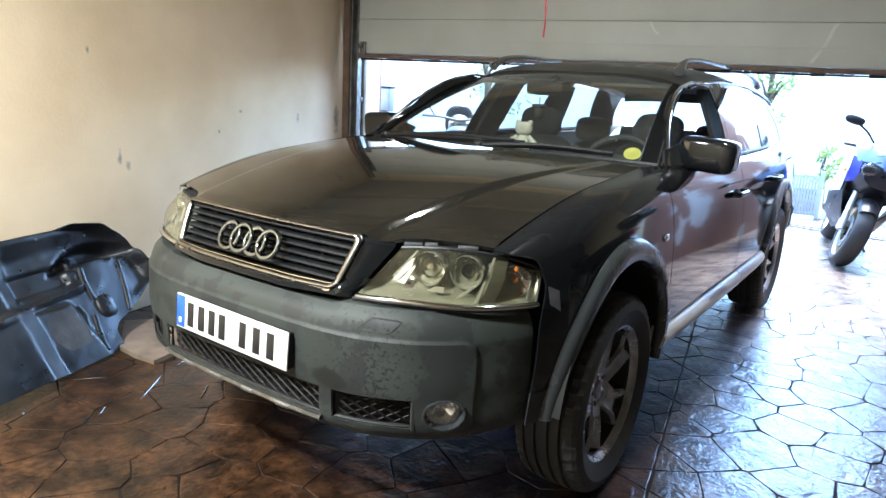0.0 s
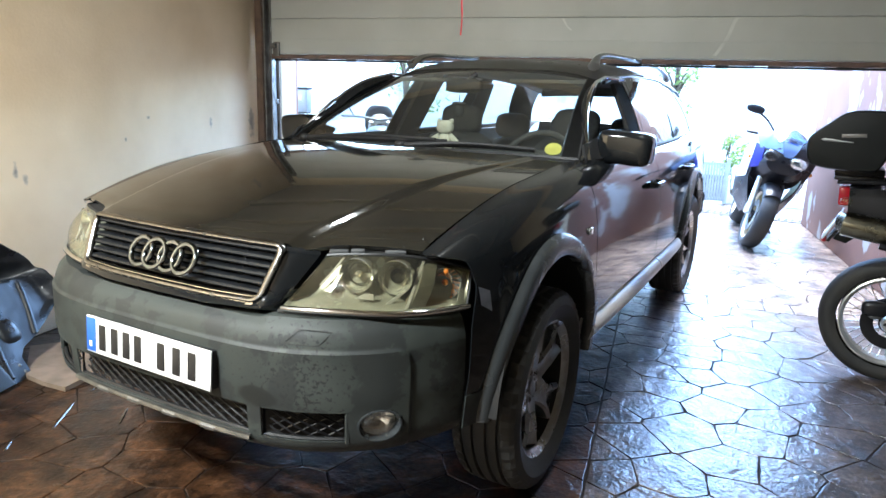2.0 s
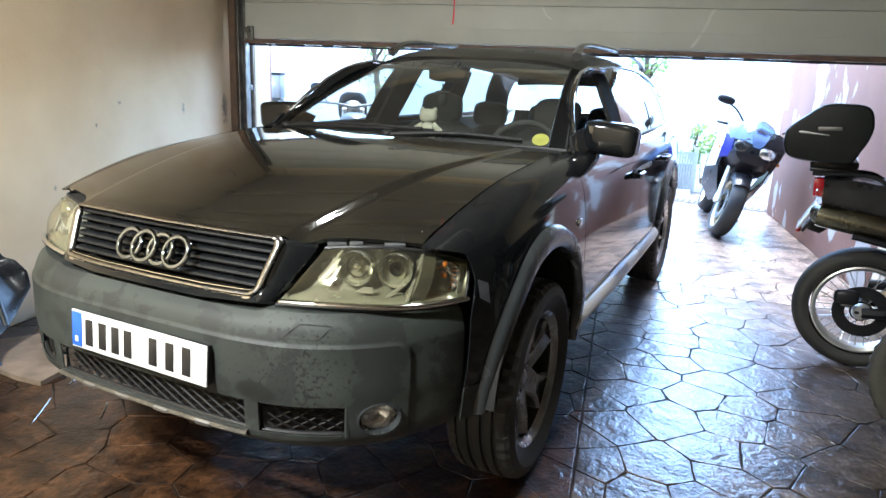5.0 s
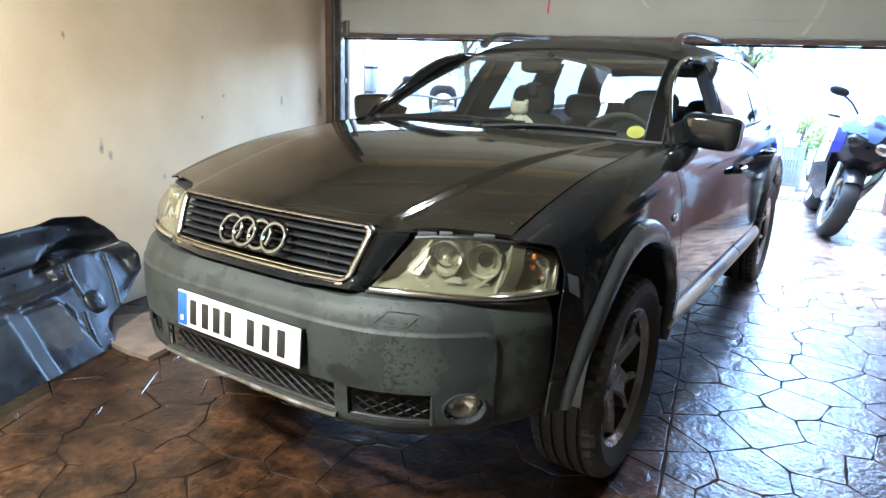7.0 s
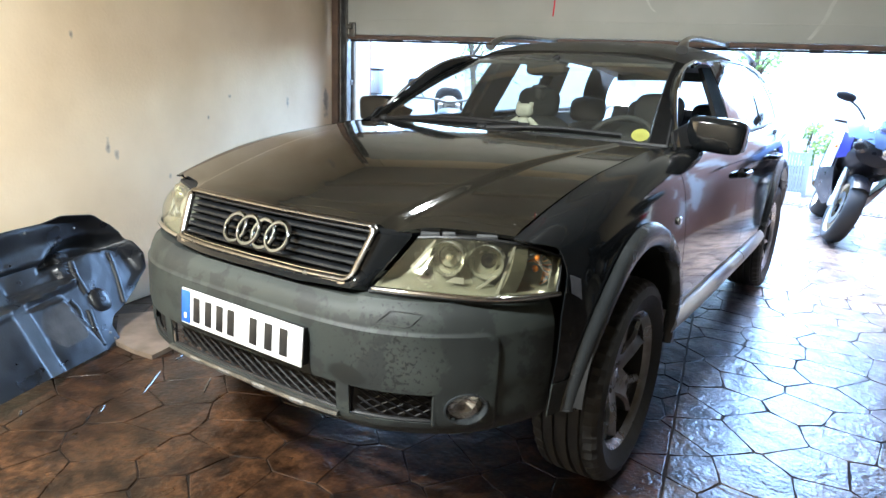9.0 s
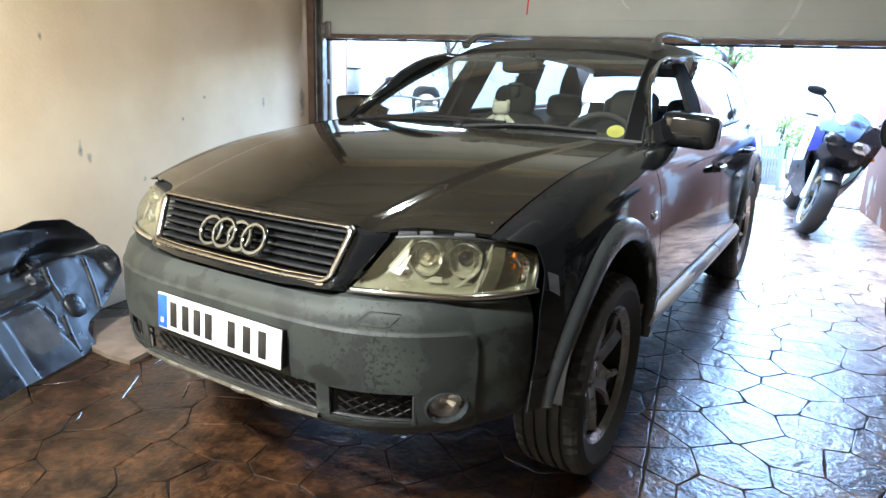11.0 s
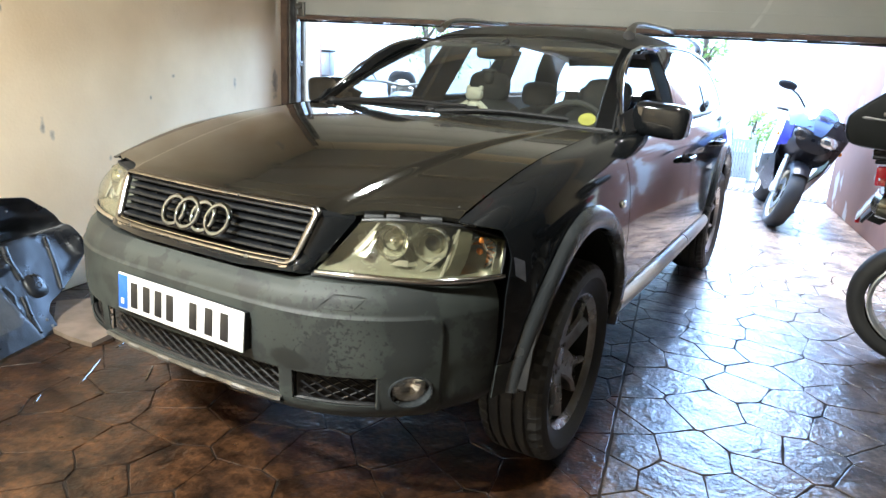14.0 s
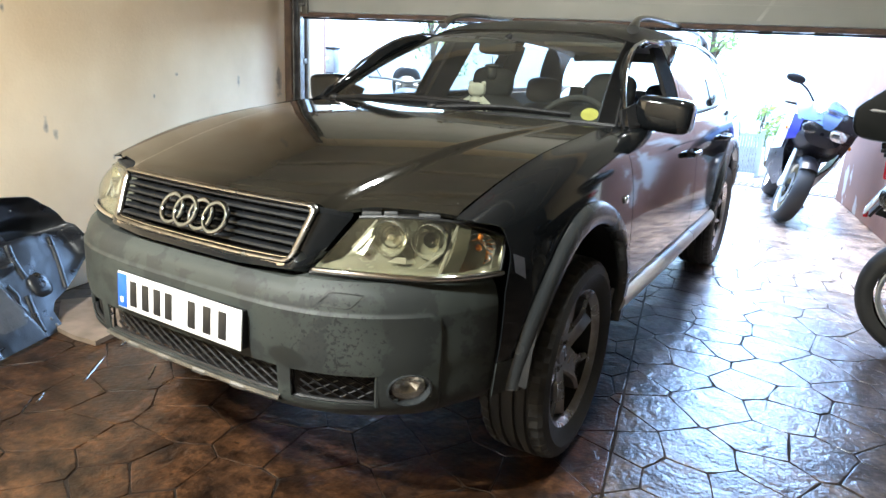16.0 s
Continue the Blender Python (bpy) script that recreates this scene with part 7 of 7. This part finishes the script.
def tree(name, at, height, spread, leaves, label, cat="tree", trunk=0.07, low=0.35, seed=1):
    rnd = random.Random(seed)
    t = thing(name, label, cat, ROOM @ pose(*at), "yard planting")
    bm = tube(spline([(0, 0, 0), (0.05, 0.03, height * 0.3), (-0.03, 0.02, height * 0.6), (0, 0, height * 0.9)], 9), [trunk * (1 - 0.1 * i) for i in range(9)], 8)
    tips = []
    for i in range(14):
        a, z = rnd.uniform(0, 6.28), height * rnd.uniform(low, 0.85)
        r = spread * rnd.uniform(0.5, 1.0)
        tip = Vector((r * math.cos(a), r * math.sin(a), z + height * rnd.uniform(0.05, 0.25)))
        mid = Vector((0, 0, z)).lerp(tip, 0.5) + Vector((0, 0, 0.06))
        tube(spline([Vector((0, 0, z * 0.95)), mid, tip], 6), [trunk * 0.4, trunk * 0.34, trunk * 0.28, trunk * 0.2, trunk * 0.14, trunk * 0.06], 5, bm=bm)
        tips += [tip, mid.lerp(tip, 0.5), mid]
    part("trunk", bm, BARK, t, "branching trunk")
    vs, fs = [], []
    for i in range(leaves):
        c = rnd.choice(tips) + Vector((rnd.gauss(0, 1), rnd.gauss(0, 1), rnd.gauss(0, 0.8))) * spread * 0.20
        d = Vector((rnd.gauss(0, 1), rnd.gauss(0, 1), rnd.gauss(-0.3, 0.7))).normalized()
        n = d.orthogonal().normalized()
        n.rotate(Matrix.Rotation(rnd.uniform(0, 6.28), 3, d))
        l = rnd.uniform(0.05, 0.10)
        k = len(vs)
        vs += [c, c + d * l * 0.5 + n * l * 0.25, c + d * l, c + d * l * 0.5 - n * l * 0.25]
        fs.append((k, k + 1, k + 2, k + 3))
    me = bpy.data.meshes.new("crown")
    me.from_pydata([tuple(v) for v in vs], [], fs)
    me.materials.append(LEAF)
    o = new("crown", me)
    o.parent = t


tree("young_tree", (1.32, 9.0, 0), 2.7, 0.36, 700, "young leafy tree in the sunlit yard", seed=3, low=0.3)
tree("shrub", (2.12, 8.3, 0), 0.80, 0.16, 200, "small green shrub behind the low gate", "shrub", 0.025, 0.2, seed=5)
tree("shrub", (2.45, 7.9, 0.0), 0.70, 0.32, 900, "small green shrub behind the planter wall", "shrub", 0.025, 0.2, seed=8)
tree("young_tree", (-2.9, 8.2, 0), 2.9, 0.8, 1300, "young leafy tree by the yard wall", seed=11, low=0.35)


# ---- paving stones ----
def clip(poly, a, b, c):
    """The part of poly where a*x + b*y <= c."""
    out = []
    n = len(poly)
    for i in range(n):
        p, q = poly[i], poly[(i + 1) % n]
        dp, dq = a * p[0] + b * p[1] - c, a * q[0] + b * q[1] - c
        if dp <= 0:
            out.append(p)
        if dp * dq < 0:
            t = dp / (dp - dq)
            out.append((p[0] + t * (q[0] - p[0]), p[1] + t * (q[1] - p[1])))
    return out


rnd = random.Random(7)
SU, SV = 0.270, 0.195
seeds = []
for j in range(-22, 45):
    for i in range(-10, 21):
        seeds.append(((i + 0.5 * (j % 2)) * SU + rnd.uniform(-0.105, 0.105), j * SV + rnd.uniform(-0.078, 0.078)))
GAP = 0.0030


def cell(k):
    x, y = seeds[k]
    poly = [(x - 0.5, y - 0.5), (x + 0.5, y - 0.5), (x + 0.5, y + 0.5), (x - 0.5, y + 0.5)]
    for q, (a, b) in enumerate(seeds):
        if q == k or abs(a - x) > 0.75 or abs(b - y) > 0.75:
            continue
        dx, dy = a - x, b - y
        l = math.hypot(dx, dy)
        poly = clip(poly, dx / l, dy / l, (dx * (a + x) / 2 + dy * (b + y) / 2) / l - GAP * 0.5)
        if len(poly) < 3:
            return []
    return poly


def stone_mesh(poly, z1):
    """A stone with a soft wavy edge, its middle at the origin."""
    n = len(poly)
    cx, cy = sum(p[0] for p in poly) / n, sum(p[1] for p in poly) / n
    pts = []
    for i in range(n):
        p, q = poly[i], poly[(i + 1) % n]
        l = math.hypot(q[0] - p[0], q[1] - p[1])
        k = max(1, int(l / 0.045))
        for t in range(k):
            f = t / k
            x, y = p[0] + (q[0] - p[0]) * f, p[1] + (q[1] - p[1]) * f
            s = 1 - (0.003 / max(0.05, math.hypot(x - cx, y - cy))) * (1.0 if t == 0 else 0.0)
            wob = 0.0065 * noise.noise(((x + cx) * 11, (y + cy) * 11, 0.3))
            d = max(0.04, math.hypot(x - cx, y - cy))
            pts.append(((x - cx) * (s + wob / d), (y - cy) * (s + wob / d)))
    m = len(pts)
    vs = [(x, y, -0.008) for x, y in pts]
    for inset, z in ((0.0004, z1 - 0.0020), (0.0012, z1 - 0.0006), (0.0032, z1)):
        for x, y in pts:
            d = max(0.02, math.hypot(x, y))
            f = max(0.2, 1 - inset / d)
            vs.append((x * f, y * f, z))
    fs = []
    for r in range(3):
        for i in range(m):
            a, b = r * m + i, r * m + (i + 1) % m
            fs.append((a, b, b + m, a + m))
    fs.append(tuple(range(3 * m, 4 * m)))
    return (cx, cy), vs, fs


STRIP0, STRIP1 = 2.28, 2.49
JOINT_U = 1.005
pieces = []
for k, (x, y) in enumerate(seeds):
    if not (-2.3 < x < 5.0 and -4.0 < y < 8.2):
        continue
    base = cell(k)
    if len(base) < 3:
        continue
    for ua, ub in ((UL + 0.01, JOINT_U - 0.004), (JOINT_U + 0.004, UR - 0.01)):
        for va, vb in ((VB + 0.01, STRIP0 - 0.005), (STRIP1 + 0.005, 7.6)):
            lo, hi = ua, ub
            if va > 2:
                lo, hi = (-4.0, ub) if ua < 0 else (ua, 4.6)
            p = base
            for a, b, c in ((1, 0, hi), (-1, 0, -lo), (0, 1, vb), (0, -1, -va)):
                p = clip(p, a, b, c)
                if len(p) < 3:
                    break
            if len(p) < 3:
                continue
            ar = 0.5 * abs(sum(p[i][0] * p[(i + 1) % len(p)][1] - p[(i + 1) % len(p)][0] * p[i][1] for i in range(len(p))))
            if ar > 0.0003:
                pieces.append(p)
# a course of small blocks under the door
u = U0 + 0.02
while u < U1 - 0.1:
    w = 0.17 + rnd.uniform(-0.02, 0.02)
    pieces.append([(u, STRIP0 + 0.002), (u + w - 0.006, STRIP0 + 0.002), (u + w - 0.006, STRIP1 - 0.002), (u, STRIP1 - 0.002)])
    u += w

floor = thing("floor", "brown stamped concrete paving with a glossy sealed surface", "floor", ROOM, kind="structure")
near, far = [], []
for p in pieces:
    cx, cy = sum(q[0] for q in p) / len(p), sum(q[1] for q in p) / len(p)
    (near if -1.6 < cx < 2.7 and -1.3 < cy < 4.4 else far).append((abs(cx - 1.2) + abs(cy - 1.0), p))
near.sort(key=lambda e: e[0])
far += near[298:]
for _, p in near[:298]:
    (cx, cy), vs, fs = stone_mesh(p, rnd.uniform(-0.0006, 0.0006))
    me = bpy.data.meshes.new("stone")
    me.from_pydata(vs, [], fs)
    me.materials.append(DAYSTONE if cy > STRIP0 else PALESTONE if cx > JOINT_U else STONE)
    o = new("stone", me)
    o.parent = floor
    o.location = (cx, cy, 0)
allv, allf, alln = [], [], []
for _, p in far:
    (cx, cy), vs, fs = stone_mesh(p, rnd.uniform(-0.0006, 0.0006))
    k = len(allv)
    allv += [(x + cx, y + cy, z) for x, y, z in vs]
    allf += [tuple(i + k for i in f) for f in fs]
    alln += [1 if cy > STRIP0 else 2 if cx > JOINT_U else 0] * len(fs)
me = bpy.data.meshes.new("paving")
me.from_pydata(allv, [], allf)
me.materials.append(STONE)
me.materials.append(DAYSTONE)
me.materials.append(PALESTONE)
me.polygons.foreach_set("material_index", alln)
o = new("paving", me)
o.parent = floor
o["kind"] = "stuff"
